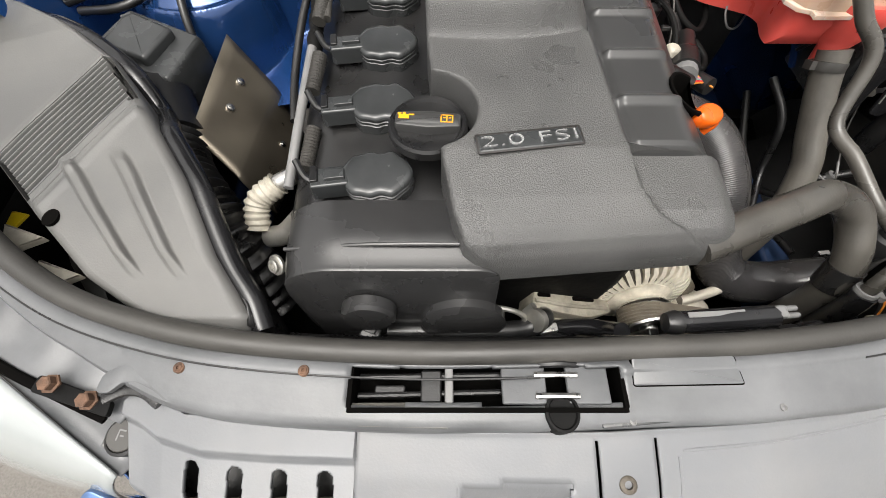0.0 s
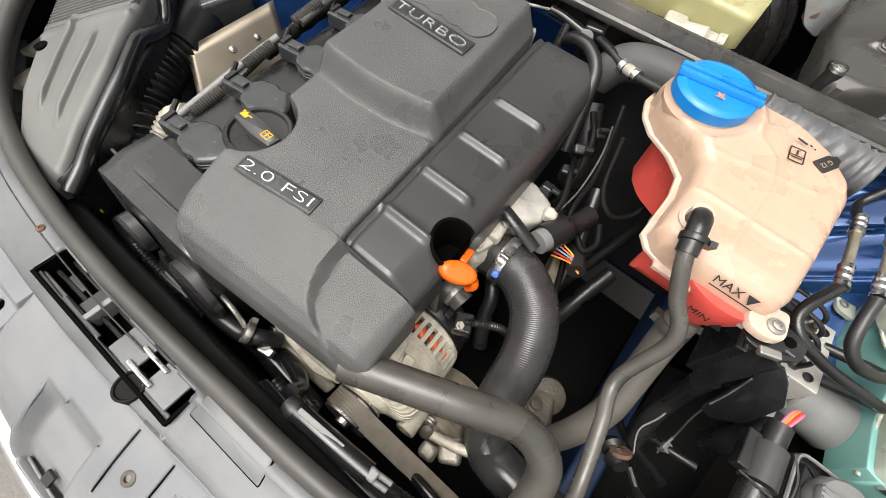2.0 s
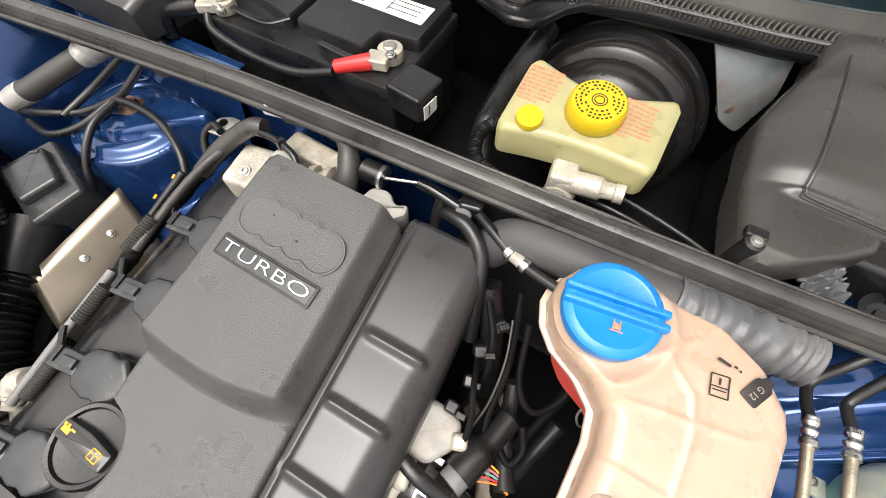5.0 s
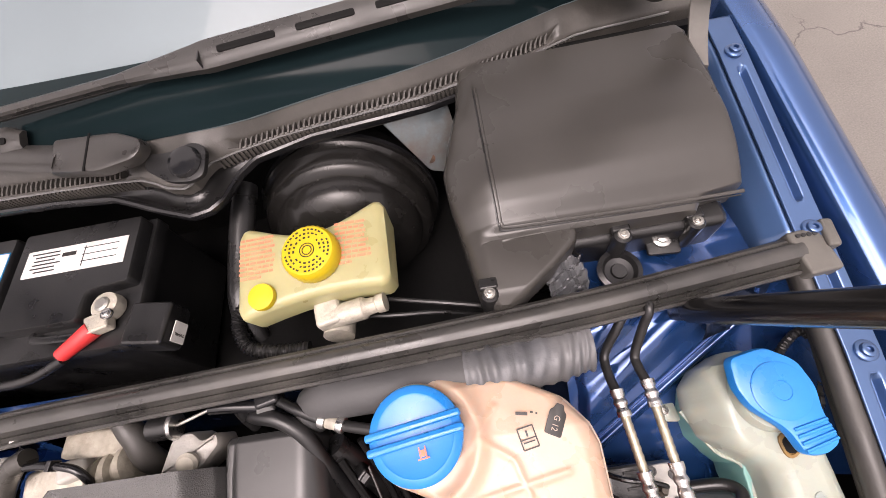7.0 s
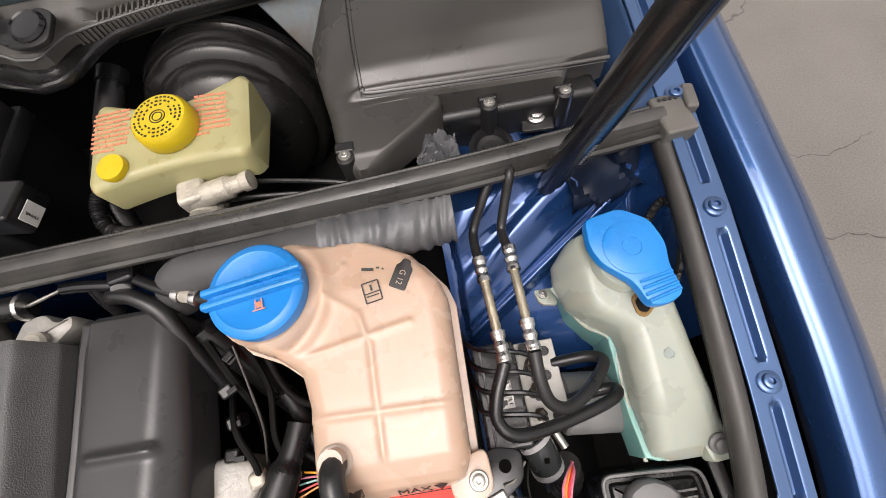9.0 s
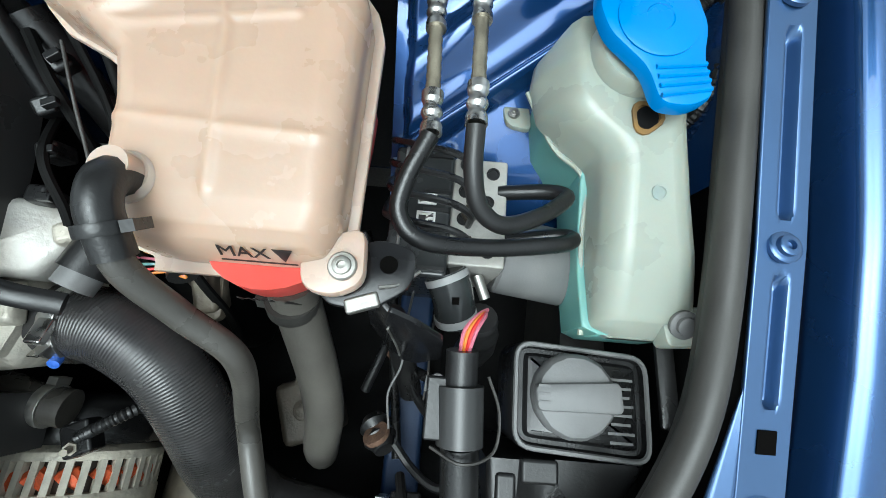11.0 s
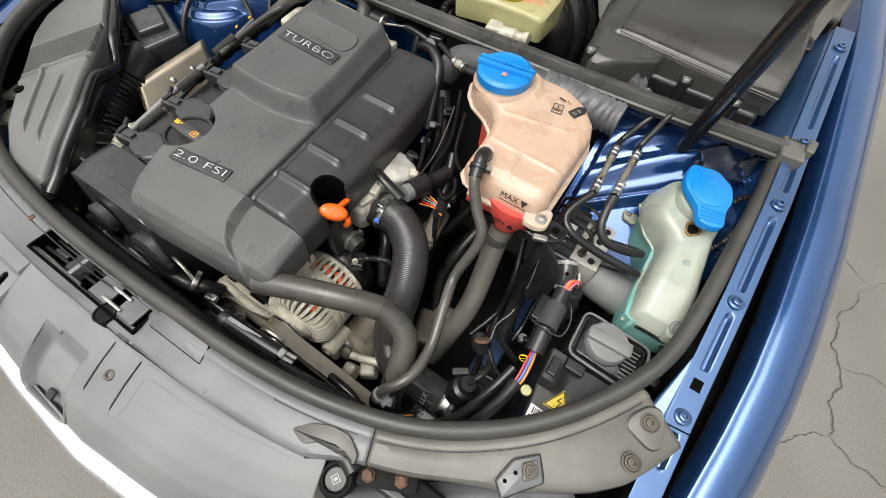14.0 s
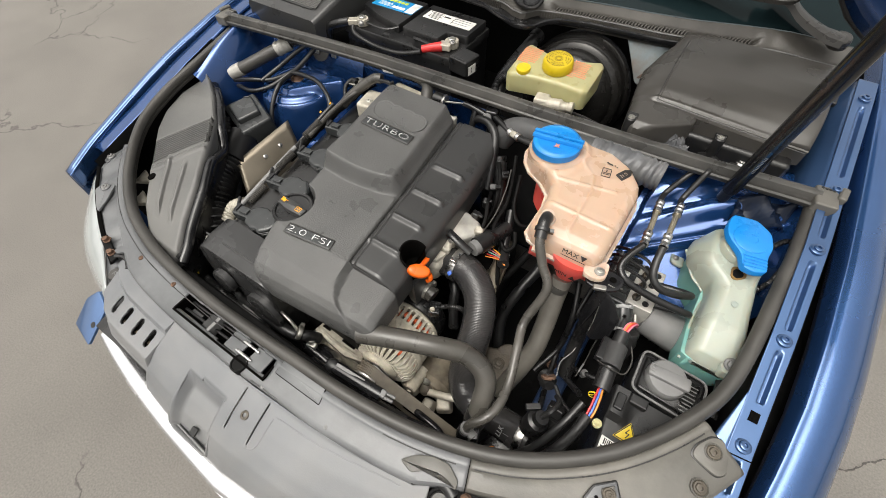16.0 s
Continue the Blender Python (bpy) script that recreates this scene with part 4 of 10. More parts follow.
lampmount = thing("lamp_bracket", (-0.73, 0.12, 0.74), "grey plastic lamp bracket plates with bolts", "bracket")
for pts_, (bx_, by_) in (([(-0.800, 0.205), (-0.770, 0.190), (-0.765, 0.135), (-0.790, 0.140)], (-0.779, 0.156)), ([(-0.700, 0.066), (-0.706, 0.104), (-0.672, 0.104), (-0.640, 0.060), (-0.624, 0.030), (-0.640, 0.034)], (-0.684, 0.084))):
    part("plate", slab(rounded(pts_, 0.006), 0.005, pose(0, 0, 0.757), 0.002), M_PANEL, lampmount)
    part("boss", turned([(0.012, 0.004), (0.012, 0.007), (0.010, 0.008), (0.009, 0.0055), (0, 0.0055)], (bx_, by_, 0.757), seg=20), M_PANEL, lampmount)
    bolt(lampmount, (bx_, by_, 0.763), r=0.006, material=M_CAPGREY, name="lamp_bolt")
part("gap", tube([(-0.770, 0.116, 0.760), (-0.690, 0.062, 0.757), (-0.593, 0.012, 0.752), (-0.52, -0.018, 0.748), (-0.475, -0.036, 0.744)], 0.005, n=8, seg=8, flat=0.5), M_VOID, lampmount, "dark gap along the lamp")
wedge = thing("lamp_wedge", (-0.66, 0.12, 0.70), "pale plastic lamp locating wedges", "bracket")
for x, y in ((-0.648, 0.160), (-0.585, 0.112)):
    part("wedge", slab(rounded([(x - 0.028, y + 0.02), (x + 0.03, y), (x - 0.012, y - 0.022)], 0.003), 0.008, pose(0, 0, 0.742)), M_BOOT, wedge)

# right corner brackets
corner = thing("corner_bracket", (0.66, 0.22, 0.77), "grey plastic corner bracket with bolts", "bracket")
mcor = plane_pose((0.68, 0.24, 0.8145), (1, 0, 0), (0, 1, 0.2))
CP = [(-0.030, -0.004), (-0.028, 0.014), (-0.013, 0.036), (0.003, 0.039), (0.014, 0.017), (0.018, -0.004), (0.008, -0.013), (-0.008, -0.010)]
part("plate_gap", slab(rounded([(x * 1.07 - 0.0004, y * 1.07 - 0.0008) for x, y in CP], 0.008), 0.003, mcor), M_BLACK, corner)
part("plate", slab(rounded(CP, 0.008), 0.0055, mcor), M_CORNER, corner)
for x, y in ((-0.006, 0.016), (-0.007, -0.038)):
    part("boss", turned([(0.0125, 0.002), (0.0125, 0.0065), (0.011, 0.0075), (0.0095, 0.0050), (0, 0.0050)], mcor @ V(x, y, 0), mcor.to_3x3() @ V(0, 0, 1), 26), M_CORNER, corner)
    bolt(corner, mcor @ V(x, y, 0.005), mcor.to_3x3() @ V(0, 0, 1), r=0.0065, material=M_DARKCAST, name="corner_bolt")
part("round_hole", turned([(0.0065, 0), (0.0065, 0.0012), (0, 0.0012)], (0.7115, 0.246, rail_z(0.246) + 0.0006), (0, -0.25, 1), 18), M_VOID, body, "round hole in the rail")
small = thing("small_bracket", (0.575, 0.13, 0.74), "dark bracket plate with a bolt by the lamp", "bracket")
msb = plane_pose((0.570, 0.128, 0.7985), (1, 0.1, 0.02), (0, 1, 0.2))
part("plate_gap", slab(rounded([(-0.0205, 0.0015), (0.008, 0.0225), (0.0245, -0.006), (-0.0155, -0.048), (-0.031, -0.031)], 0.004), 0.002, msb), M_BLACK, small)
part("plate", slab(rounded([(-0.019, 0.000), (0.007, 0.020), (0.022, -0.007), (-0.016, -0.045), (-0.029, -0.031)], 0.003), 0.004, msb), M_PANEL, small)
part("raised_square", slab(rounded([(-0.010, 0.001), (0.006, 0.014), (0.016, -0.004), (0.0, -0.017)], 0.003), 0.006, msb), M_CORNER, small)
for x, y in ((-0.020, -0.026), (-0.012, -0.012)):
    part("hole", turned([(0.0026, 0), (0.0026, 0.0007), (0, 0.0007)], msb @ V(x, y, 0.0041), msb.to_3x3() @ V(0, 0, 1), 12), M_VOID, small)
bolt(small, msb @ V(0.002, -0.001, 0.0065), msb.to_3x3() @ V(0, 0, 1), r=0.0062, material=M_DARKCAST, name="bracket_bolt")
bush = thing("rubber_buffer", (0.375, -0.010, 0.73), "black rubber bonnet buffer in its cup", "rubber buffer", "bonnet buffers")
part("cup", turned([(0.024, -0.03), (0.024, 0.0), (0.021, 0.003), (0.017, 0.002), (0.016, -0.001), (0, -0.001)], (0.374, -0.012, 0.742), (0, -0.15, 1), seg=28), M_DEEP, bush)
mcap = plane_pose((0.374, -0.012, 0.7415), (1, 0, 0), (0, 1, 0.15))
ring_ = part("cap_disc", turned([(0.0145, 0.0), (0.0145, 0.003), (0.0135, 0.004), (0, 0.004)], mcap @ V(0, 0, 0), (0, -0.15, 1), 24), M_RUBBER, bush)
part("symbol", bars([(0, 0.005, 0.010, 0.0012), (0, -0.005, 0.010, 0.0012), (-0.0045, 0, 0.0012, 0.010), (0.0045, 0, 0.0012, 0.010), (0, 0, 0.005, 0.004)], mcap @ pose(0, 0, 0.0044, 0, 0, 60)), M_GREYPRINT, ring_, "pale printed symbol")
part("arch", slab(rounded([(0.293, 0.002), (0.312, 0.022), (0.335, 0.034), (0.362, 0.038), (0.385, 0.026), (0.388, 0.012), (0.370, 0.018), (0.350, 0.017), (0.332, 0.008), (0.318, -0.004)], 0.006), 0.006, pose(0, 0, 0.7715, 9, 0, 0), 0.002), M_CORNER, bush, "beige moulded arch over the buffer")
part("shadow_wall", tube([(0.320, -0.008, 0.752), (0.336, 0.004, 0.754), (0.352, 0.012, 0.755), (0.372, 0.013, 0.756), (0.390, 0.006, 0.756)], 0.011, n=8, seg=10), M_BLACK, bush)
ledge = part("bolt_ledge", slab(rounded([(0.386, 0.026), (0.46, 0.056), (0.472, 0.030), (0.398, -0.004)], 0.006), 0.006, pose(0, 0, 0.738), 0.001), M_DEEP, bush)
for x, y in ((0.406, 0.014), (0.446, 0.032)):
    part("rusty_bolt", turned([(0.0095, 0), (0.0095, 0.002), (0.0070, 0.0025), (0.0070, 0.009), (0.006, 0.010), (0, 0.010)], (x, y, 0.744), (0, -0.1, 1), 6), M_RUST, ledge, "rusty hexagon bolt")
bush2 = thing("rubber_buffer", (-0.469, -0.049, 0.70), "black rubber bonnet buffer in its cup", "rubber buffer", "bonnet buffers")
part("cup", turned([(0.018, -0.04), (0.019, 0.004), (0.016, 0.006), (0.013, 0.002), (0.011, -0.004), (0.004, -0.004), (0, -0.003)], (-0.469, -0.049, 0.716), seg=20), M_BLACK, bush2)
part("cap_block", boxed((-0.469, -0.046, 0.700), (0.046, 0.036, 0.030), rz=-12), M_CAPGREY, bush2, bevel=0.004)
mcap = plane_pose((-0.469, -0.049, 0.7225), (1, 0, 0), (0, 1, 0.15))
disc_ = part("cap_disc", turned([(0.0150, -0.004), (0.0150, 0.001), (0.014, 0.002), (0, 0.002)], mcap @ V(0, 0, 0), (0, -0.15, 1), 24), M_RUBBER, bush2)
part("symbol", bars([(0, 0.005, 0.007, 0.0014), (-0.003, 0, 0.0014, 0.010), (0.001, 0.000, 0.004, 0.0014)], mcap @ pose(0, 0, 0.0024, 0, 0, -12)), M_CAPGREY, disc_, "pale printed symbol")
part("arch", slab(rounded([(-0.478, -0.014), (-0.474, 0.002), (-0.456, 0.012), (-0.432, 0.007), (-0.412, -0.002), (-0.396, -0.018), (-0.410, -0.024), (-0.424, -0.014), (-0.440, -0.006), (-0.454, -0.006), (-0.466, -0.016)], 0.004), 0.007, pose(0, 0, 0.7625, 10, 0, 0), 0.002), M_PANEL, bush2, "grey moulded arch over the buffer")
part("shadow_wall", tube([(-0.474, -0.020, 0.757), (-0.456, -0.012, 0.758), (-0.438, -0.013, 0.758), (-0.420, -0.024, 0.756)], 0.006, n=8, seg=10, flat=0.6), M_BLACK, bush2)
ledge = part("bolt_ledge", slab(rounded([(-0.545, 0.003), (-0.466, -0.022), (-0.466, -0.036), (-0.548, -0.013)], 0.004), 0.006, pose(0, 0, 0.751), 0.001), M_DEEP, bush2)
for x, y in ((-0.529, -0.006), (-0.487, -0.021)):
    part("rusty_bolt", turned([(0.0095, 0), (0.0095, 0.002), (0.0070, 0.0025), (0.0070, 0.009), (0.006, 0.010), (0, 0.010)], (x, y, 0.757), (0, -0.1, 1), 6), M_RUST, ledge, "rusty hexagon bolt")

# ---- engine ----
engine = thing("engine_block", (-0.1, 0.33, 0.4), "grimy engine block below its covers, near black for shade", "engine")
# The block's near black includes the shade under the covers.
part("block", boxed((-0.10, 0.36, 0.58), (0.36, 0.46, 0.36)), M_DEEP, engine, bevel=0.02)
tc = bmesh.new()
lid(tc, steps(0.078, 0.096, 12) + steps(0.10, 0.172, 10), curve([(0.078, -0.305), (0.09, -0.322), (0.172, -0.326)]), lambda y: -0.095,
    lambda x, y: 0.690 + 0.112 * ease(0.074, 0.094, y) + 0.007 * ease(0.094, 0.13, y) - 0.02 * ease(-0.27, -0.33, x), lambda x, y: 0.60, 0.022)
part("timing_cover", tc, M_TIMING, engine, "satin black plastic timing belt cover")
part("cover_seam", tube([(-0.318, 0.122, 0.792), (-0.22, 0.118, 0.8105), (-0.10, 0.118, 0.8115)], 0.0022, n=6, seg=8), M_COVER_SMOOTH, engine)
part("camshaft_boss", turned([(0.030, 0), (0.030, 0.012), (0.026, 0.016), (0, 0.017)], (-0.235, 0.080, 0.735), (0, -1, 0.1), 28), M_TIMING, engine)
part("crank_boss", turned([(0.05, 0), (0.05, 0.010), (0.044, 0.014), (0, 0.014)], (-0.13, 0.080, 0.70), (0, -1, 0.1), 32), M_TIMING, engine)
vc = bmesh.new()
lid(vc, steps(0.165, 0.62, 10), lambda y: -0.335, lambda y: -0.11, lambda x, y: 0.787 + 0.10 * (y - 0.2) - 0.025 * ease(-0.29, -0.335, x), lambda x, y: 0.68, 0.014)
part("valve_cover", vc, M_BLACK, engine, "black plastic camshaft cover")
for y in (0.262, 0.362, 0.462):
    bolt(engine, (-0.291, y, 0.779 + 0.1 * (y - 0.262)), r=0.006, material=M_RUST, name="cover_bolt")
part("cover_hole", turned([(0.0105, 0), (0.0105, 0.002), (0.008, 0.002), (0, -0.004)], (-0.236, 0.172, 0.789), seg=16), M_BLACK, engine)
bolt(engine, (-0.339, 0.122, 0.755), (-0.5, -0.6, 0.6), r=0.008, material=M_ZINC, name="cover_bolt")


# ignition coils
def coil(y):
    z = 0.817 + 0.085 * (y - 0.204)
    ob = thing("ignition_coil", (-0.228, y, z - 0.03), "black plastic ignition coil with wavy cooling ribs", "ignition coil", "ignition coils")
    bm = bmesh.new()
    out = [V(0.036 * math.cos(a) * (1 + 0.12 * math.cos(2 * a)), (0.030 - 0.0016 * math.cos(9 * a)) * math.sin(a) * (1 - 0.10 * math.cos(4 * a)), 0) for a in steps(0, 2 * math.pi * 47 / 48, 47)]
    prof = [(0, -0.03), (0, -0.010), (0.0014, -0.0092), (0.0014, -0.0072), (0, -0.0064), (0, -0.0044), (0.0014, -0.0036), (0.0014, -0.0016), (0.0, -0.0008), (0, 0.001), (0.0015, 0.0035), (0.004, 0.0048), (0.008, 0.0052)]
    pillow(bm, out, prof, pose(-0.226, y, z - 0.005, 5, 0, 3))
    part("body", bm, M_COIL, ob)
    plug = part("connector", boxed((-0.276, y - 0.006, z - 0.012), (0.042, 0.026, 0.024), rz=8), M_COIL, ob, bevel=0.003)
    part("clip", boxed((-0.270, y - 0.006, z + 0.002), (0.022, 0.012, 0.005), rz=8), M_COIL, plug, bevel=0.001)
    part("lock", boxed((-0.292, y - 0.005, z - 0.006), (0.008, 0.020, 0.018), rz=8), M_BLACK, plug, bevel=0.001)
    part("lead", tube([(-0.286, y - 0.008, z - 0.014), (-0.305, y, z - 0.012), (-0.318, y + 0.02, z - 0.006)], 0.004, n=5, seg=8), M_BLACK, ob)


for y in (0.204, 0.304, 0.404, 0.504):
    coil(y)

loom = thing("coil_wiring_loom", (-0.33, 0.36, 0.78), "grey cable rail with ribbed sleeves along the camshaft cover", "wiring")
RAIL = [(-0.337, 0.215, 0.772), (-0.331, 0.30, 0.795), (-0.327, 0.36, 0.810), (-0.324, 0.405, 0.820)]
part("rail", tube(RAIL, 0.006, n=8), M_CAPGREY, loom, "grey cable rail")
for y0 in (0.235, 0.335, 0.435):
    a = 0.772 + (y0 - 0.215) * 0.262
    part("sleeve", tube([(-0.316, y0, a + 0.006), (-0.310, y0 + 0.05, a + 0.020)], 0.0085, n=26, seg=10, rf=lambda u: 1 + 0.12 * math.cos(2 * math.pi * 13 * u)), M_RUBBER, loom)
part("taped_cable", tube([(-0.322, 0.375, 0.806), (-0.326, 0.45, 0.816), (-0.328, 0.51, 0.822), (-0.322, 0.585, 0.834), (-0.304, 0.64, 0.852), (-0.285, 0.672, 0.86)], 0.010, n=24, seg=12, rf=lambda u: 1 + 0.10 * math.sin(2 * math.pi * 9 * u) + 0.05 * math.sin(2 * math.pi * 31 * u)), M_DEEP, loom, "thick black taped cable")
part("second_cable", tube([(-0.306, 0.44, 0.836), (-0.308, 0.52, 0.850), (-0.302, 0.58, 0.860), (-0.286, 0.62, 0.870)], 0.006, n=8, seg=10), M_RUBBER, loom)
part("mesh_sleeve", tube([(-0.352, 0.33, 0.765), (-0.358, 0.40, 0.78), (-0.352, 0.48, 0.81), (-0.335, 0.56, 0.845)], 0.0055, n=10), M_BLACK, loom)
for p in ((-0.327, 0.545, 0.858), (-0.329, 0.510, 0.853)):
    part("brass_tag", turned([(0.002, -0.003), (0.002, 0.003), (0, 0.0035)], p, (0, 1, 0.3), 10), M_OILMARK, loom)
sensor = thing("cam_sensor", (-0.375, 0.23, 0.71), "dirty white ribbed sensor plug with a metal collar", "sensor")
part("ribbed_boot", tube([(-0.392, 0.195, 0.712), (-0.388, 0.222, 0.735), (-0.362, 0.24, 0.748)], 0.0155, n=24, rf=lambda u: 1 + 0.09 * math.cos(2 * math.pi * 9 * u)), M_BOOT, sensor)
part("collar", tube([(-0.362, 0.24, 0.748), (-0.338, 0.248, 0.758)], 0.012, n=3), M_STEEL, sensor)
part("elbow", tube([(-0.38, 0.19, 0.70), (-0.355, 0.188, 0.712), (-0.33, 0.196, 0.735)], 0.014, n=6), M_ZINC, sensor)

# oil filler cap
oil = thing("oil_filler_cap", (-0.170, 0.253, 0.80), "black oil filler cap with orange symbols on its grip", "oil cap")
part("rim", turned([(0.041, 0.02), (0.0435, 0.022), (0.0435, 0.032), (0.041, 0.035), (0.037, 0.0345), (0.035, 0.031), (0.012, 0.029), (0, 0.029)], (-0.170, 0.253, 0.805), seg=48), M_BLACK, oil)
grip = part("grip", slab(rounded([(-0.036, -0.010), (0, -0.013), (0.036, -0.010), (0.036, 0.010), (0, 0.013), (-0.036, 0.010)], 0.004), 0.016, pose(-0.170, 0.253, 0.830, 0, 0, -3), 0.004), M_COVER_SMOOTH, oil)
m = pose(-0.170, 0.253, 0.8462, 0, 0, -3)
for q in [(-0.026, 0.001, 0.011, 0.006), (-0.031, 0.005, 0.004, 0.003), (-0.018, 0.004, 0.006, 0.002), (-0.026, 0.0055, 0.003, 0.003), (0.020, 0.005, 0.013, 0.0012), (0.020, -0.005, 0.013, 0.0012), (0.0140, 0, 0.0012, 0.011), (0.0265, 0, 0.0012, 0.011), (0.0203, 0, 0.0012, 0.010), (0.0175, 0.001, 0.003, 0.001), (0.0235, 0.001, 0.003, 0.001)]:
    part("symbol_stroke", bars([q], m), M_OILMARK, grip, "orange printed symbol")

# ---- engine cover ----
ecover = thing("engine_cover", (-0.02, 0.36, 0.78), "black plastic engine cover with grained top and smooth ribbed side", "engine cover")
cov_z = curve([(0.100, 0.800), (0.104, 0.815), (0.112, 0.828), (0.125, 0.838), (0.15, 0.848), (0.2, 0.860), (0.35, 0.868), (0.62, 0.885), (0.64, 0.88)])


def arc_shift(x):
    return 0.018 * ((x + 0.10) / 0.11) ** 2 * (1 if x > -0.10 else 0.55)


scoop_edge = curve([(0.10, 0.100), (0.118, 0.070), (0.125, 0.058), (0.138, 0.045), (0.162, 0.034), (0.196, 0.028), (0.207, 0.028)])
scoop_z = curve([(0.100, 0.792), (0.104, 0.806), (0.110, 0.818), (0.118, 0.826), (0.14, 0.834), (0.207, 0.841)])


def panel_top(x, y):
    """The grained top: it falls to the front, steps up behind an arc, and is scooped out at its front corner."""
    y0 = 0.352 + arc_shift(x)
    z = cov_z(y) + 0.033 * ease(0, 1, (y - y0) / 0.026) + 0.010 * ease(0.42, 0.60, y)
    z -= 0.030 * ease(-0.022, 0.0, x - cov_right(y)) * ease(0.365, 0.40, y)
    if y < 0.2062:
        k = scoop_edge(y)
        z -= max(0.0, z - scoop_z(y)) * ease(k, k + 0.013, x)
        z -= 0.010 * ease(0.118, 0.140, x)
    return z


def cov_left(y):
    x = float(np.interp(y, [0.10, 0.106, 0.115, 0.14, 0.19, 0.225, 0.33, 0.36, 0.45, 0.585, 0.606, 0.612], [-0.105, -0.122, -0.134, -0.145, -0.155, -0.158, -0.170, -0.173, -0.175, -0.178, -0.178, -0.172]))
    d = 0.052**2 - (y - 0.253) ** 2
    return max(x, -0.170 + math.sqrt(d)) if d > 0 and y < 0.305 else x


def cov_right(y):
    return float(np.interp(y, [0.10, 0.15, 0.205, 0.22, 0.382, 0.60, 0.612], [0.030, 0.036, 0.032, 0.029, 0.017, 0.002, -0.001]))


def cov_edge(y):
    return float(np.interp(y, [0.100, 0.106, 0.12, 0.2060], [0.122, 0.134, 0.140, 0.137])) if y < 0.2062 else cov_right(y)


def slant(bm):
    """The cover's front edge runs a little askew."""
    for v in bm.verts:
        v.co.y += 0.085 * (v.co.x + 0.04) * ease(0.17, 0.10, v.co.y)


bm = bmesh.new()
ys = sorted(set(steps(0.100, 0.112, 10) + steps(0.112, 0.206, 44) + [0.2064] + steps(0.207, 0.31, 56) + steps(0.31, 0.345, 8) + steps(0.345, 0.42, 50) + steps(0.42, 0.612, 24)))
lid(bm, ys, cov_left, cov_edge, panel_top, lambda x, y: max(0.775, min(cov_z(y), panel_top(x, y)) - 0.055), 0.006, 64)
slant(bm)
part("top_panel", bm, M_COVER, ecover, "grained black top panel with a raised rear")
RIBS = (0.270, 0.340, 0.412, 0.490)


def side_top(x, y):
    z = np.interp(y, [0.205, 0.206, 0.209, 0.214, 0.3, 0.5, 0.6, 0.635, 0.642, 0.645], [0.842, 0.852, 0.857, 0.859, 0.862, 0.872, 0.880, 0.882, 0.876, 0.850])
    for r in RIBS:
        z += 0.0055 * math.exp(-(((y - r) / 0.0055) ** 2)) * ease(0.022, 0.036, x) * (1 - ease(0.098, 0.108, x))
    z -= 0.004 * math.exp(-(((x - cov_right(min(y, 0.6)) - 0.007) / 0.004) ** 2))
    return z - 0.024 * ease(0.085, 0.132, x) ** 1.5 - 0.004 - 0.13 * (math.hypot(x - 0.121, y - 0.288) < 0.0262)


bm = bmesh.new()
s_left = lambda y: cov_right(min(y, 0.6)) - 0.004
s_right = lambda y: float(np.interp(y, [0.205, 0.21, 0.478, 0.6, 0.632, 0.642, 0.645], [0.134, 0.131, 0.124, 0.116, 0.110, 0.102, 0.09]))
lid(bm, sorted(set(steps(0.205, 0.215, 10) + steps(0.215, 0.645, 280))), s_left, s_right, side_top, lambda x, y: side_top(x, y) - 0.06 + 0.13 * (math.hypot(x - 0.121, y - 0.288) < 0.0262), 0.010, 70)
part("ribbed_side", bm, M_COVER_SMOOTH, ecover, "smooth satin side panel with four cross ribs")
bm = bmesh.new()
rings(bm, [[V(min(0.121 + r * math.cos(a), 0.1275), 0.288 + r * math.sin(a), 0.849 - 0.42 * r * math.cos(a) + 0.08 * r * math.sin(a) + h) for a in steps(0, 2 * math.pi * 47 / 48, 47)]
           for r, h in ((0.0285, -0.003), (0.0285, 0.0008), (0.0275, 0.0014), (0.0250, 0.0010), (0.0242, -0.002), (0.0235, -0.050), (0.0001, -0.052))], (False, True))
# The well's depth is darkened by colour as well as by its shape.
part("dipstick_well", bm, M_VOID, ecover, "round dipstick well coloured black for the shade inside")
# badge lettering in its shallow frames
mb = plane_pose((-0.0685, 0.207, 0.8628), (0.098, 0.014, -0.001), (0, 0.1, 0.006))
part("badge_border", slab(rounded([(-0.0535, -0.012), (0.0535, -0.012), (0.0535, 0.012), (-0.0535, 0.012)], 0.002), 0.0008, mb @ pose(0, 0, -0.0002), 0.0003), M_BLACKPRINT, ecover)
badge = part("badge", slab(rounded([(-0.052, -0.0105), (0.052, -0.0105), (0.052, 0.0105), (-0.052, 0.0105)], 0.002), 0.0012, mb), M_COIL, ecover, smooth=False)
part("letters", lettering("2.0 FSI", 0.0185, 0.0008, mb @ pose(0, 0.0, 0.002), 2.05, 0.022), M_CHROME, badge, "chrome letters 2.0 FSI")
mt = plane_pose((-0.091, 0.488, 0.9148), (0.13, -0.004, 0), (0, 0.1, 0.016))
part("badge_border", slab(rounded([(-0.0655, -0.0130), (0.0655, -0.0130), (0.0655, 0.0130), (-0.0655, 0.0130)], 0.002), 0.0008, mt @ pose(0, 0, -0.0002), 0.0003), M_BLACKPRINT, ecover)
badge = part("badge", slab(rounded([(-0.064, -0.0115), (0.064, -0.0115), (0.064, 0.0115), (-0.064, 0.0115)], 0.002), 0.0012, mt), M_COIL, ecover, smooth=False)
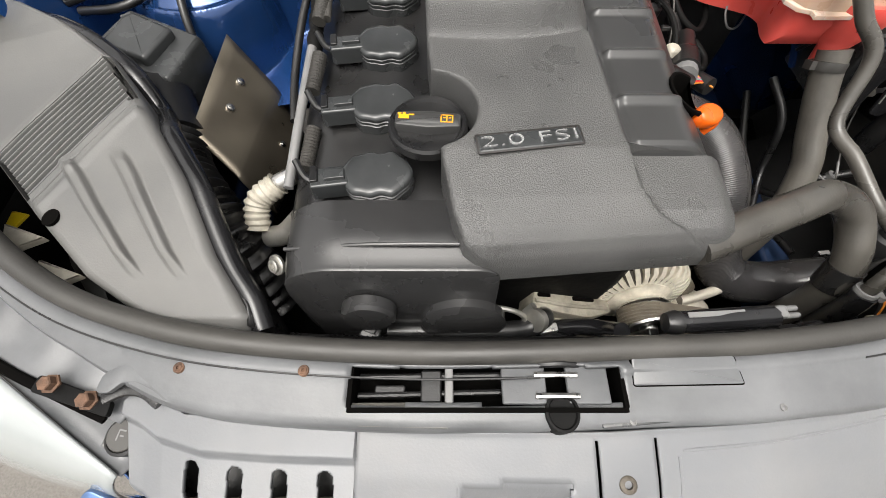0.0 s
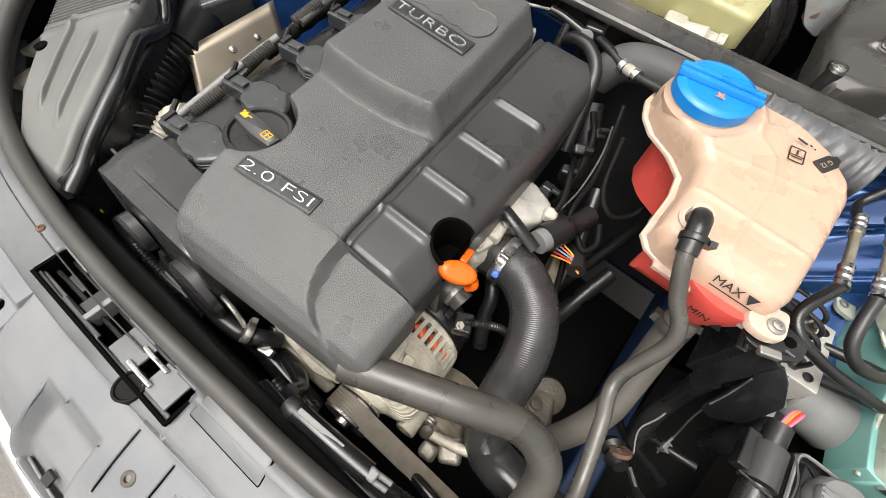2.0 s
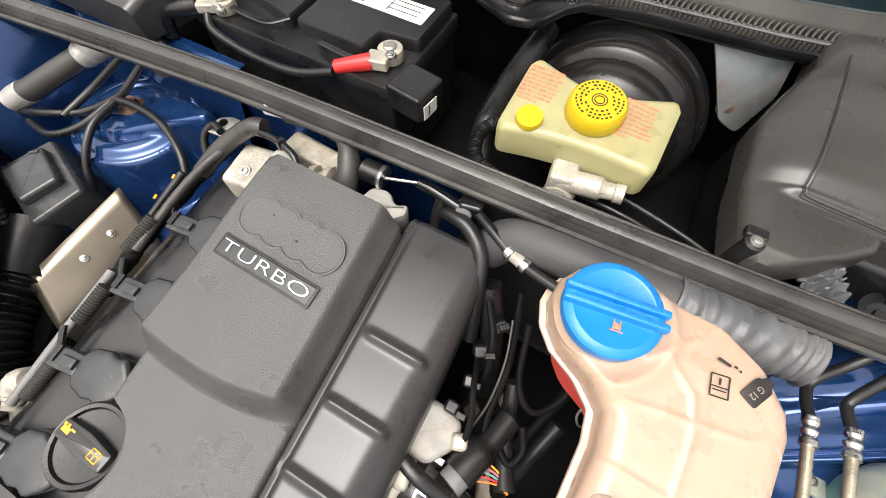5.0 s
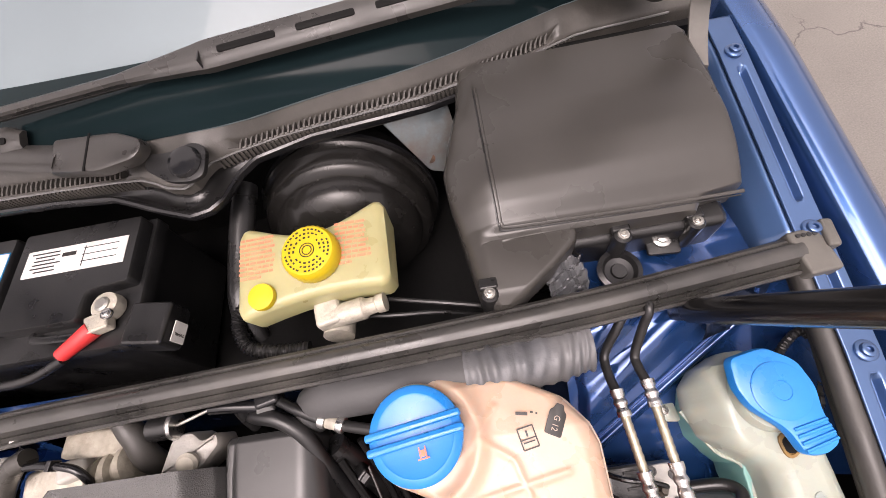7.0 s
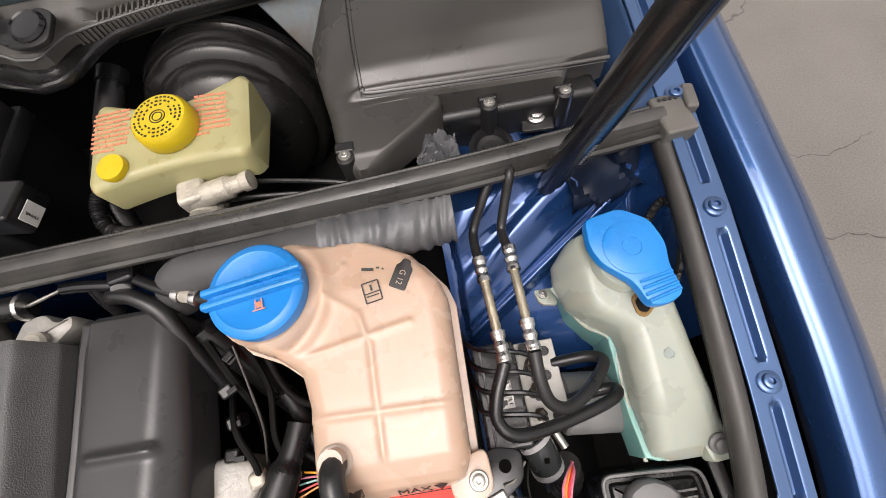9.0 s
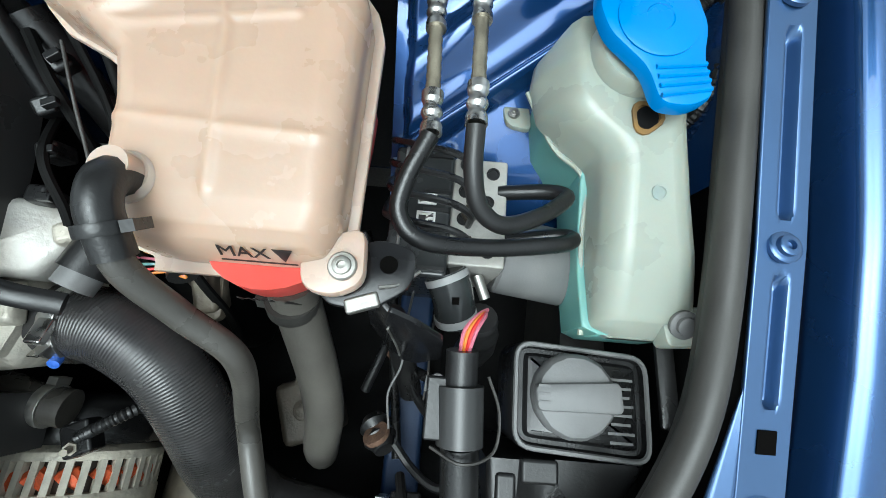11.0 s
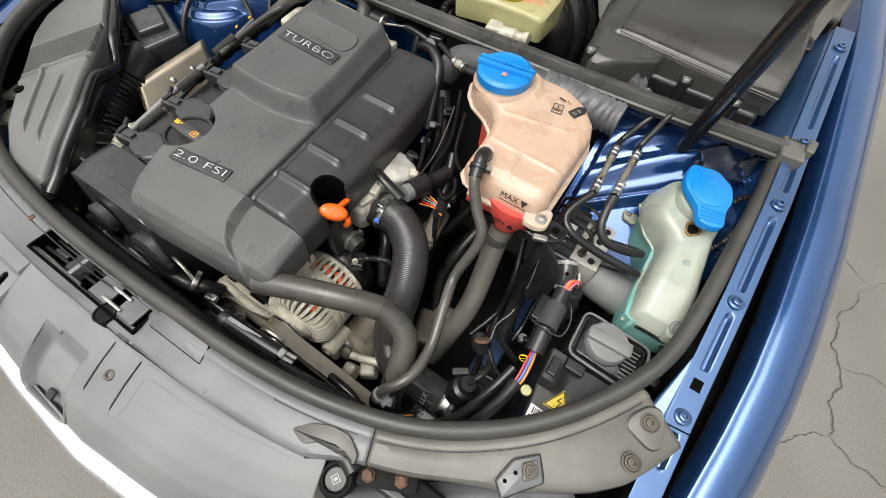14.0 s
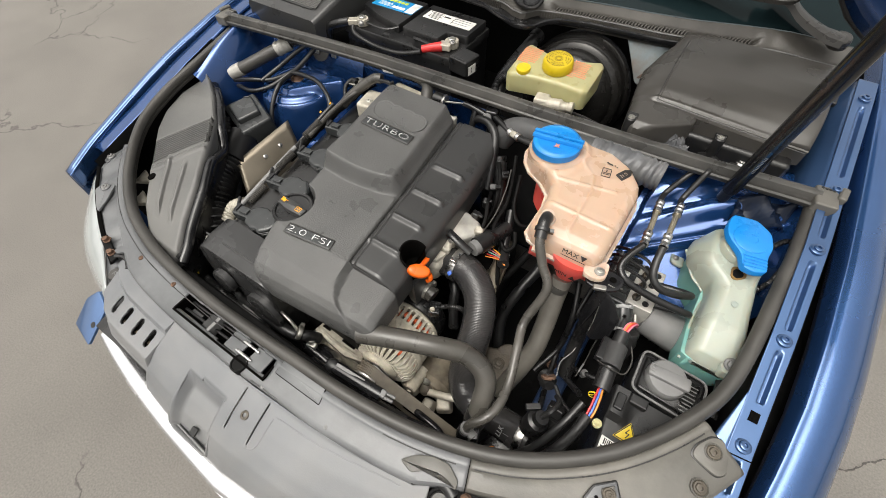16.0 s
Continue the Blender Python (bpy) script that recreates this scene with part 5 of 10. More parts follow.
part("letters", lettering("TURBO", 0.0195, 0.0008, mt @ pose(0, 0, 0.002), 1.9, 0.020), M_CHROME, badge, "chrome letters TURBO")
ml = plane_pose((-0.091, 0.534, 0.9205), (0.13, -0.006, 0), (0, 0.1, 0.02))
lob = []
for k in range(96):
    a = 2 * math.pi * k / 96
    best = max((s * math.cos(a) + math.sqrt(max(0, 0.0235**2 - (s * math.sin(a)) ** 2)), s) if abs(s * math.sin(a)) < 0.0235 else (0, s) for s in (-0.045, -0.015, 0.015, 0.045))
    lob.append(V(best[0] * math.cos(a), best[0] * math.sin(a), 0))
bm = bmesh.new()
pillow(bm, lob, [(-0.0022, -0.001), (-0.0022, 0.0016), (0, 0.0016), (0.0012, 0.0004), (0.002, 0.0003)], ml)
part("badge_recess", bm, M_COVER, ecover, "empty lobed badge recess")
for x, y in ((-0.03, 0.008), (0.012, -0.004)):
    part("locating_hole", turned([(0.0015, 0), (0.0015, 0.0008), (0, 0.0008)], ml @ V(x, y, 0.0003), seg=10), M_BLACK, ecover)

# dipstick
dip = thing("dipstick", (0.135, 0.275, 0.80), "bright orange plastic dipstick grip beside the engine cover", "dipstick")
md = plane_pose((0.142, 0.270, 0.834), (0.040, 0.024, -0.014), (-0.33, 0.85, 0.30))
bm = bmesh.new()
oval = [V(0.022 * math.cos(2 * math.pi * k / 28), 0.013 * math.sin(2 * math.pi * k / 28), 0) for k in range(28)]
pillow(bm, oval, [(0.003, -0.010), (0, -0.006), (0, 0.004), (0.0015, 0.0065), (0.004, 0.0078), (0.008, 0.0084)], md)
part("grip", bm, M_ORANGE, dip)
part("prong", boxed(V(0.134, 0.300, 0.820), (0.010, 0.026, 0.007), rx=-20, rz=10), M_ORANGE, dip, bevel=0.002)
part("stem", tube([md @ V(0.022, -0.002, -0.004), md @ V(0.026, -0.008, -0.010), md @ V(0.024, -0.010, -0.024)], 0.005, n=4, seg=12), M_ORANGE, dip)

# ---- alternator and belt ----
alt = thing("alternator", (0.115, 0.19, 0.55), "dusty cast aluminium alternator with cooling slots and copper windings", "alternator")
AX = V(0.06, -1, 0.10).normalized()
AC = V(0.117, 0.185, 0.622)
m = axis_pose(AC, AX)
bm = bmesh.new()
lathe(bm, [(0.030, -0.070), (0.060, -0.064), (0.063, -0.050), (0.063, 0.040), (0.050, 0.052), (0, 0.052)], m, 48)
part("stator", bm, M_DARKCAST, alt)
for k in range(16):
    a_ = 2 * math.pi * k / 16
    part("winding", tube([m @ V(0.0655 * math.cos(a_ + t), 0.0655 * math.sin(a_ + t), -0.043 + 0.004 * math.sin(20 * t)) for t in steps(0.05, 0.34, 7)], 0.0075, raw=True, seg=8), M_COPPER, alt, "copper windings")
    if k % 2 == 0:
        part("winding", tube([m @ V(0.0655 * math.cos(a_ + t), 0.0655 * math.sin(a_ + t), 0.028 + 0.004 * math.sin(20 * t)) for t in steps(0.05, 0.34, 7)], 0.0065, raw=True, seg=8), M_COPPER, alt, "copper windings")
bm = bmesh.new()
lathe(bm, [(0.063, -0.030), (0.0745, -0.030), (0.0760, -0.027), (0.0760, -0.003), (0.0735, -0.001), (0.0735, 0.002), (0.0760, 0.004), (0.0760, 0.013), (0.0745, 0.016), (0.063, 0.016)], m, 64)
part("centre_band", bm, M_ALTALU, alt)
bm = bmesh.new()
lathe(bm, [(0.026, 0.046), (0.042, 0.050), (0.044, 0.056), (0.036, 0.060), (0.028, 0.066), (0.0, 0.066)], m, 32)
part("front_hub", bm, M_ALTALU, alt)
bm = bmesh.new()
lathe(bm, [(0.060, -0.058), (0.0735, -0.058), (0.0745, -0.060), (0.0735, -0.066), (0.066, -0.072), (0.0, -0.074)], m, 48)
part("rear_shell", bm, M_ALTALU, alt)
fin_front, fin_rear = bmesh.new(), bmesh.new()
for b_, pr in ((fin_front, [(0.0745, 0.013), (0.0745, 0.034), (0.071, 0.044), (0.062, 0.051), (0.040, 0.054), (0.040, 0.049), (0.058, 0.046), (0.067, 0.034), (0.067, 0.013)]),
               (fin_rear, [(0.0745, -0.029), (0.0745, -0.059), (0.067, -0.059), (0.067, -0.029)])):
    half = 0.0031
    rings(b_, [[m @ V(r, w, h) for r, h in pr] for w in (-half, half)])
for b_, nm in ((fin_front, "front_fin"), (fin_rear, "cooling_fin")):
    first = part(nm, b_, M_ALTALU, alt)
    for k in range(1, 36):
        ob = new(nm, first.data)
        ob.parent = alt
        ob.matrix_local = Matrix.Translation(-base_of(alt)) @ m @ Matrix.Rotation(2 * math.pi * k / 36, 4, "Z") @ m.inverted() @ Matrix.Translation(base_of(alt))
for at_, sz_, rz_ in (((0.118, 0.190, 0.700), (0.030, 0.030, 0.014), 10), ((0.145, 0.185, 0.692), (0.016, 0.024, 0.012), 10)):
    part("boss", boxed(at_, sz_, ry=14, rz=rz_), M_ALTALU, alt, bevel=0.003)
for c, r, d_ in ((V(0.112, 0.190, 0.742), 0.015, 0.030), (V(0.190, 0.150, 0.570), 0.016, 0.040), (V(0.050, 0.150, 0.660), 0.015, 0.030)):
    bm = bmesh.new()
    lathe(bm, [(r, -d_), (r, 0.016), (r * 0.9, 0.018), (r * 0.5, 0.018), (r * 0.45, 0.008), (0, 0.008)], axis_pose(c, AX), 20)
    q = AC + V(0, c.y - AC.y, 0)
    sweep(bm, [c - AX * 0.008, c.lerp(q, 0.5) - AX * 0.008], 0.012, seg=8, n=2)
    part("mounting_lug", bm, M_ALTALU, alt)
part("rear_cap", turned([(0.069, -0.072), (0.0715, -0.075), (0.0725, -0.086), (0.0725, -0.100), (0.069, -0.112), (0.058, -0.120), (0.020, -0.123), (0, -0.123)], AC, AX, 44), M_BLACK, alt, "black plastic rear cap")
for a_ in (1.15, 1.55, 2.1):
    p_ = m @ V(0.074 * math.cos(a_), 0.074 * math.sin(a_), -0.088)
    part("cap_clip", boxed(p_, (0.012, 0.014, 0.008), ry=20), M_BLACK, alt, bevel=0.002)
part("terminal", boxed((0.168, 0.276, 0.698), (0.026, 0.030, 0.020), rz=25), M_BLACK, alt, bevel=0.003)
part("terminal_nut", turned([(0.006, 0), (0.006, 0.010), (0.0035, 0.010), (0.0035, 0.018), (0, 0.018)], (0.166, 0.270, 0.700), (0.2, -0.2, 1), 6), M_DIRTALU, alt)
part("lead", tube([(0.170, 0.278, 0.705), (0.192, 0.290, 0.712), (0.212, 0.305, 0.700), (0.225, 0.320, 0.66)], 0.0055, n=24, seg=10, rf=lambda u: 1 + 0.12 * math.cos(2 * math.pi * 22 * u)), M_BLACK, alt)
part("pulley", turned([(0.010, 0.060), (0.034, 0.066), (0.035, 0.069), (0.0305, 0.071), (0.0305, 0.095), (0.035, 0.097), (0.034, 0.100), (0.024, 0.101), (0.012, 0.094), (0.010, 0.106), (0, 0.106)], AC, AX, 40), M_STEEL, alt, "bright worn pulley")
bracket = thing("alternator_bracket", (0.03, 0.10, 0.62), "dusty cast aluminium bracket arm with slots in front of the engine", "bracket")
mbr = plane_pose((0.020, 0.118, 0.642), (1, 0.0, -0.30), (0, 1, 0.10))
part("arm", slab(rounded([(-0.060, -0.010), (-0.054, 0.016), (0.060, 0.020), (0.066, -0.004), (0.026, -0.016)], 0.006), 0.040, mbr @ pose(0, 0, -0.040), 0.004), M_DIRTALU, bracket, "pale cast arm")
for x_, w_ in ((-0.040, 0.020), (0.020, 0.034)):
    part("slot", slab(rounded([(x_ - w_ / 2, 0.006), (x_ + w_ / 2, 0.007), (x_ + w_ / 2, 0.013), (x_ - w_ / 2, 0.012)], 0.003), 0.0012, mbr @ pose(0, 0, -0.0005), 0.0003), M_VOID, bracket)
part("lower_arm", slab(rounded([(-0.040, -0.030), (0.062, -0.026), (0.066, -0.008), (-0.042, -0.010)], 0.005), 0.034, mbr @ pose(0, 0, -0.058), 0.004), M_DIRTALU, bracket)
bolt(bracket, mbr @ V(-0.020, -0.030, -0.040), AX, r=0.0065, material=M_RUST, name="bracket_bolt")
bolt(bracket, mbr @ V(-0.054, -0.014, -0.014), AX, r=0.007, material=M_STEEL, name="bracket_bolt")
part("rib", tube([mbr @ V(-0.054, 0.001, 0.001), mbr @ V(0.0, -0.002, 0.001), mbr @ V(0.056, 0.001, 0.001)], 0.003, n=6, seg=8), M_DIRTALU, bracket)
belt = thing("drive_belt", (0.16, 0.10, 0.55), "worn grey ribbed drive belt over the pulleys", "belt")
c0 = AC + AX * 0.083
c1 = V(0.335, 0.105, 0.545)


def belt_path(a, b, ra, rb):
    d = (b - a).normalized()
    q = V(-d.z, 0, d.x)
    pts = [a + ra * (q * math.cos(t) - d * math.sin(t)) for t in steps(0, math.pi, 14)]
    pts += [b + rb * (-q * math.cos(t) + d * math.sin(t)) for t in steps(0, math.pi, 14)]
    return pts


bm = bmesh.new()
pts = belt_path(c0, c1, 0.031, 0.038)
rings(bm, [[p + V(0, -0.013, 0), p + V(0, 0.013, 0), p * 1 + (p - (c0 + c1) / 2).normalized() * 0.004 + V(0, 0.013, 0), p + (p - (c0 + c1) / 2).normalized() * 0.004 + V(0, -0.013, 0)] for p in pts + pts[:1]], (False, False))
M_BELT = mat("worn_belt", (0.135, 0.115, 0.088), 0.40, 0, 0.2, 60, 0.1, 300)
part("band", bm, M_BELT, belt)
for k in range(6):
    part("belt_rib", tube([p + (p - (c0 + c1) / 2).normalized() * 0.004 + V(0, -0.011 + 0.0044 * k, 0) for p in pts], 0.0013, seg=6, raw=True), M_BELT, belt)
pul = thing("idler_pulley", (0.335, 0.105, 0.545), "dark pulley low at the front of the engine", "pulley")
part("disc", turned([(0.0, -0.012), (0.038, -0.012), (0.038, 0.012), (0.03, 0.014), (0, 0.012)], c1, AX, 30), M_ZINC, pul)
comp = thing("compressor_housing", (0.2, 0.17, 0.5), "grimy cast aluminium pump housing with bolts", "pump")
part("housing", turned([(0, -0.08), (0.045, -0.07), (0.05, 0.005), (0.040, 0.012), (0.038, 0.018), (0.02, 0.024), (0, 0.024)], (0.215, 0.185, 0.525), AX, 26), M_CAST, comp)
for at_, sz_, rz_ in (((0.216, 0.172, 0.535), (0.05, 0.040, 0.030), 20), ((0.180, 0.150, 0.540), (0.05, 0.03, 0.03), -10), ((0.262, 0.165, 0.520), (0.04, 0.05, 0.03), 30), ((0.236, 0.140, 0.520), (0.03, 0.03, 0.04), 5)):
    part("lump", boxed(at_, sz_, rx=8, ry=-8, rz=rz_, taper=0.8), M_ALU, comp, bevel=0.007)
bolt(comp, (0.216, 0.159, 0.552), (0.1, -0.5, 0.8), r=0.0105, material=M_DARKCAST, name="large_bolt", torx=False)
bolt(comp, (0.186, 0.146, 0.560), (0.1, -0.5, 0.8), r=0.007, material=M_ZINC, name="housing_bolt")
part("elbow", tube([(0.225, 0.158, 0.550), (0.262, 0.166, 0.562), (0.290, 0.176, 0.566)], 0.008, n=6, seg=12), M_ALU, comp)
for a in steps(0.4, 5.4, 4):
    bolt(comp, V(0.215, 0.170, 0.530) + V(0.04 * math.cos(a), 0, 0.04 * math.sin(a)), AX, r=0.007, material=M_ZINC, name="housing_bolt")

stub = thing("short_coolant_hose", (0.10, 0.31, 0.69), "short grey coolant hose with a spring clip", "hose")
part("hose", tube([(0.150, 0.300, 0.700), (0.115, 0.305, 0.705), (0.06, 0.32, 0.70)], 0.0175, n=6, seg=16), M_HOSE, stub)
clamp_ring(stub, (0.132, 0.302, 0.703), (1, -0.1, 0), 0.018, 0.010)
mount = thing("engine_mount_plate", (0.27, 0.39, 0.55), "brownish cast engine mount plate beside the boost hose", "engine mount")
part("plate", boxed((0.222, 0.455, 0.645), (0.026, 0.10, 0.075), rx=12, rz=14), M_CAST, mount, bevel=0.006)
part("web", slab(rounded([(0.200, 0.495), (0.236, 0.492), (0.250, 0.398), (0.236, 0.392), (0.206, 0.434)], 0.006), 0.012, pose(0, 0, 0.652), 0.003), M_CAST, mount)
part("pin", tube([(0.216, 0.475, 0.684), (0.232, 0.492, 0.690)], 0.008, n=3, seg=12), M_STEEL, mount, "bright steel pin")
part("foot", boxed((0.325, 0.30, 0.50), (0.07, 0.08, 0.10), rz=20), M_DARKCAST, mount, bevel=0.01)
bolt(mount, (0.325, 0.30, 0.552), (0, 0, 1), r=0.009, material=M_DARKCAST, name="mount_bolt", torx=False)
part("bush", turned([(0.03, -0.01), (0.032, 0.0), (0.03, 0.01), (0.018, 0.014), (0, 0.014)], (0.335, 0.33, 0.535), (0.1, -0.3, 1), 24), M_DARKCAST, mount)
WC = (M_ORANGEWIRE, M_REDWIRE, M_TEAL, M_PINKWIRE, M_OILMARK)
for k in range(5):
    w = thing("wire", (0.225, 0.42, 0.74), ("orange thin cut wire end", "red thin cut wire end", "green thin cut wire end", "pink thin cut wire end", "amber thin cut wire end")[k] + " by the throttle housing", "wire", "cut wires")
    part("strand", tube([(0.250, 0.425, 0.742), (0.232, 0.428 + 0.003 * k, 0.748), (0.205, 0.418 + 0.007 * k, 0.752)], 0.0013, n=4, seg=6), WC[k], w)
shroud = thing("black_bracket", (0.21, 0.47, 0.72), "black sleeved plug by the throttle housing", "connector")
part("block", tube([(0.246, 0.426, 0.742), (0.236, 0.446, 0.738), (0.226, 0.470, 0.735)], 0.013, n=6, seg=12), M_BLACK, shroud)
part("arm", tube([(0.226, 0.465, 0.736), (0.215, 0.50, 0.752), (0.20, 0.54, 0.78)], 0.010, n=6, seg=12), M_BLACK, shroud)
for k, pts in enumerate(([(0.12, 0.62, 0.84), (0.15, 0.58, 0.78), (0.17, 0.54, 0.70), (0.20, 0.50, 0.62)], [(0.30, 0.55, 0.62), (0.28, 0.48, 0.58), (0.27, 0.42, 0.52), (0.30, 0.36, 0.46)], [(0.20, 0.30, 0.60), (0.18, 0.33, 0.64), (0.165, 0.36, 0.67), (0.12, 0.40, 0.68)])):
    h = thing("engine_side_hose", pts[1], "thick black hose deep beside the engine", "hose", "engine side hoses")
    part("hose", tube(pts, 0.016 - 0.002 * k, n=8, seg=12), M_BLACK, h)

# radiator, fan cowl and cross pipe behind the front panel
fan = thing("radiator_cowl", (MID, 0.055, 0.3), "black radiator fan cowl behind the front panel", "radiator cowl")
part("cowl", boxed((MID, 0.035, 0.50), (1.15, 0.03, 0.46)), M_DEEP, fan, bevel=0.006)
part("top_tank", boxed((MID, 0.020, 0.680), (1.05, 0.030, 0.035)), M_BLACK, fan, bevel=0.008)
pipe = thing("coolant_cross_pipe", (0.1, 0.075, 0.68), "black hose with pale stripe and steel clamp along the radiator", "hose")
part("hose", tube([(-0.22, 0.072, 0.672), (-0.10, 0.070, 0.678), (-0.05, 0.075, 0.675), (-0.03, 0.085, 0.68), (-0.02, 0.10, 0.65)], 0.012, n=8), M_BLACK, pipe)
part("stripe", boxed((-0.17, 0.0605, 0.6805), (0.06, 0.001, 0.004), rx=-40), M_GREYPRINT, pipe)
clamp_ring(pipe, (-0.040, 0.080, 0.690), (0.7, 0.35, -0.5), 0.0125)
tin = thing("air_con_pipe", (0.14, 0.072, 0.70), "black metal pipes with zinc fittings behind the panel", "pipe")
part("metal_pipe", tube([(0.092, 0.0590, 0.746), (0.145, 0.062, 0.748), (0.200, 0.066, 0.747)], 0.0120, n=6, seg=16), M_GLOSS, tin, "black metal pipe")
part("end_cap", turned([(0.0125, -0.006), (0.0138, 0.0), (0.010, 0.010), (0, 0.012)], (0.092, 0.059, 0.746), (-1, 0, 0), 18), M_BLACK, tin)
part("fitting", boxed((0.203, 0.0680, 0.752), (0.012, 0.014, 0.014)), M_CAPGREY, tin, bevel=0.003)
for dy_ in (-0.006, 0.007):
    part("stub", tube([(0.208, 0.068 + dy_ * 0.6, 0.752), (0.224, 0.070 + dy_ * 0.6, 0.750)], 0.0032, n=2, seg=10), M_CAPGREY, tin)
part("black_pipe", tube([(0.03, 0.046, 0.700), (0.10, 0.044, 0.708), (0.16, 0.048, 0.708), (0.225, 0.052, 0.706), (0.29, 0.066, 0.695)], 0.013, n=8, seg=16), M_GLOSS, tin)
part("pipe_collar", tube([(0.228, 0.0525, 0.706), (0.252, 0.057, 0.702)], 0.0148, n=3, seg=16), M_BLACK, tin)
part("bright_strip", boxed((0.132, 0.0645, 0.7590), (0.062, 0.006, 0.0014), ry=1, rz=3.5), M_CAPGREY, tin, "pale flat strip on top of the pipe", bevel=0.0006)
part("hanger", boxed((0.090, 0.060, 0.68), (0.012, 0.02, 0.05), rx=10), M_BLACK, tin, bevel=0.002)
part("bent_rod", tube([(-0.125, 0.092, 0.715), (-0.075, 0.088, 0.705), (-0.055, 0.084, 0.690), (-0.052, 0.080, 0.668), (-0.022, 0.080, 0.655)], 0.0034, n=6, seg=8), M_ZINC, tin, "bent zinc rod")
part("rod_end", boxed((-0.018, 0.080, 0.655), (0.022, 0.012, 0.012), rz=10), M_STEEL, tin, bevel=0.002)

# hoses and plugs low between radiator and engine
for pts, r_, lb in (([(-0.30, 0.080, 0.60), (-0.22, 0.085, 0.625), (-0.12, 0.082, 0.635), (-0.02, 0.078, 0.620), (0.08, 0.070, 0.60)], 0.016, "black rubber hose low behind the radiator"),
                    ([(-0.36, 0.065, 0.66), (-0.28, 0.058, 0.672), (-0.20, 0.056, 0.668), (-0.12, 0.060, 0.655)], 0.009, "black ribbed sleeve behind the radiator"),
                    ([(0.02, 0.060, 0.64), (0.10, 0.056, 0.66), (0.18, 0.060, 0.662), (0.27, 0.072, 0.65), (0.32, 0.085, 0.62)], 0.010, "black ribbed sleeve behind the radiator"),
                    ([(-0.02, 0.092, 0.615), (0.03, 0.088, 0.640), (0.055, 0.078, 0.660), (0.06, 0.066, 0.690)], 0.011, "short black hose rising to the cross pipe"),
                    ([(0.21, 0.10, 0.60), (0.26, 0.095, 0.622), (0.30, 0.090, 0.62), (0.33, 0.075, 0.60)], 0.008, "short black hose under the belt")):
    h = thing("radiator_hose", pts[1], lb, "hose", "radiator side hoses")
    ribs_ = "ribbed" in lb
    part("hose", tube(pts, r_, n=26, seg=12, rf=(lambda u: 1 + 0.10 * math.cos(2 * math.pi * 40 * u)) if ribs_ else None), M_BLACK if ribs_ else M_GLOSS, h)
for at_, sz_, rz_ in (((-0.185, 0.072, 0.650), (0.034, 0.020, 0.024), 12), ((-0.245, 0.080, 0.640), (0.028, 0.024, 0.030), -20), ((0.245, 0.062, 0.668), (0.030, 0.018, 0.020), 18)):
    c = thing("plug", at_, "small black plug behind the radiator", "connector", "radiator side plugs")
    part("shell", boxed(at_, sz_, rx=10, rz=rz_), M_COIL, c, bevel=0.004)
    part("tab", boxed((at_[0], at_[1], at_[2] + sz_[2] * 0.55), (sz_[0] * 0.5, sz_[1] * 0.5, 0.006), rx=10, rz=rz_), M_BLACK, c, bevel=0.001)

# ---- hoses on the exposed side ----
hose = thing("charge_pipe", (0.25, 0.17, 0.75), "thick grey rubber pipe bending down to the intercooler", "hose")
part("pipe", tube([(0.110, 0.124, 0.792), (0.155, 0.142, 0.797), (0.231, 0.172, 0.798), (0.294, 0.199, 0.780), (0.338, 0.190, 0.755), (0.352, 0.150, 0.712), (0.352, 0.130, 0.66), (0.35, 0.125, 0.55)], 0.0190, n=9, seg=18), M_HOSE, hose)
part("collar", tube([(0.353, 0.146, 0.705), (0.352, 0.134, 0.672)], 0.0210, n=3, seg=18), M_BLACK, hose)
big = thing("boost_hose", (0.26, 0.27, 0.65), "thick braided black boost hose with steel clamps", "hose")
BIG = [(0.105, 0.374, 0.722), (0.140, 0.378, 0.728), (0.188, 0.375, 0.732), (0.234, 0.348, 0.718), (0.260, 0.302, 0.685), (0.269, 0.255, 0.638), (0.280, 0.217, 0.588), (0.31, 0.193, 0.564), (0.36, 0.185, 0.565), (0.425, 0.180, 0.590), (0.46, 0.178, 0.60)]
M_BRAID = mat("braided_hose", (0.030, 0.029, 0.030), 0.19, 0, 0.15, 20, 0.1, 300, dust=DUST, dust_amount=0.12)
part("hose", tube(BIG, 0.034, n=200, seg=24, rf=lambda u: 1 + 0.0045 * math.sin(2 * math.pi * 225 * u) * (0.16 < u < 0.66)), M_BRAID, big)
clamp_ring(big, (0.160, 0.3780, 0.7308), (1, 0.0, 0.06), 0.0352, 0.015, M_STEEL)
part("worm_housing", boxed((0.161, 0.366, 0.7690), (0.014, 0.022, 0.008), rx=-18), M_STEEL, big, "steel worm housing", bevel=0.002)
part("clamp_tail", boxed((0.160, 0.352, 0.7630), (0.009, 0.016, 0.0015), rx=-40), M_STEEL, big)
part("screw", turned([(0.0045, -0.008), (0.0048, 0.004), (0, 0.0055)], (0.163, 0.343, 0.7480), (0.2, -0.7, 0.7), 12), M_BLUEWIRE, big, "blue clamp screw")
clamp_ring(big, (0.442, 0.180, 0.596), (1, -0.02, 0.25), 0.0345, 0.016, M_STEEL)
m = plane_pose((0.405, 0.165, 0.612), (1, -0.05, 0.3), (0.1, 0.6, 0.7))
part("print", lettering("LLK", 0.015, 0.0006, m @ pose(-0.004, 0.0, 0.0105, 0, 0, 80), 1.0), M_GREYPRINT, big, "moulded grey letters LLK")
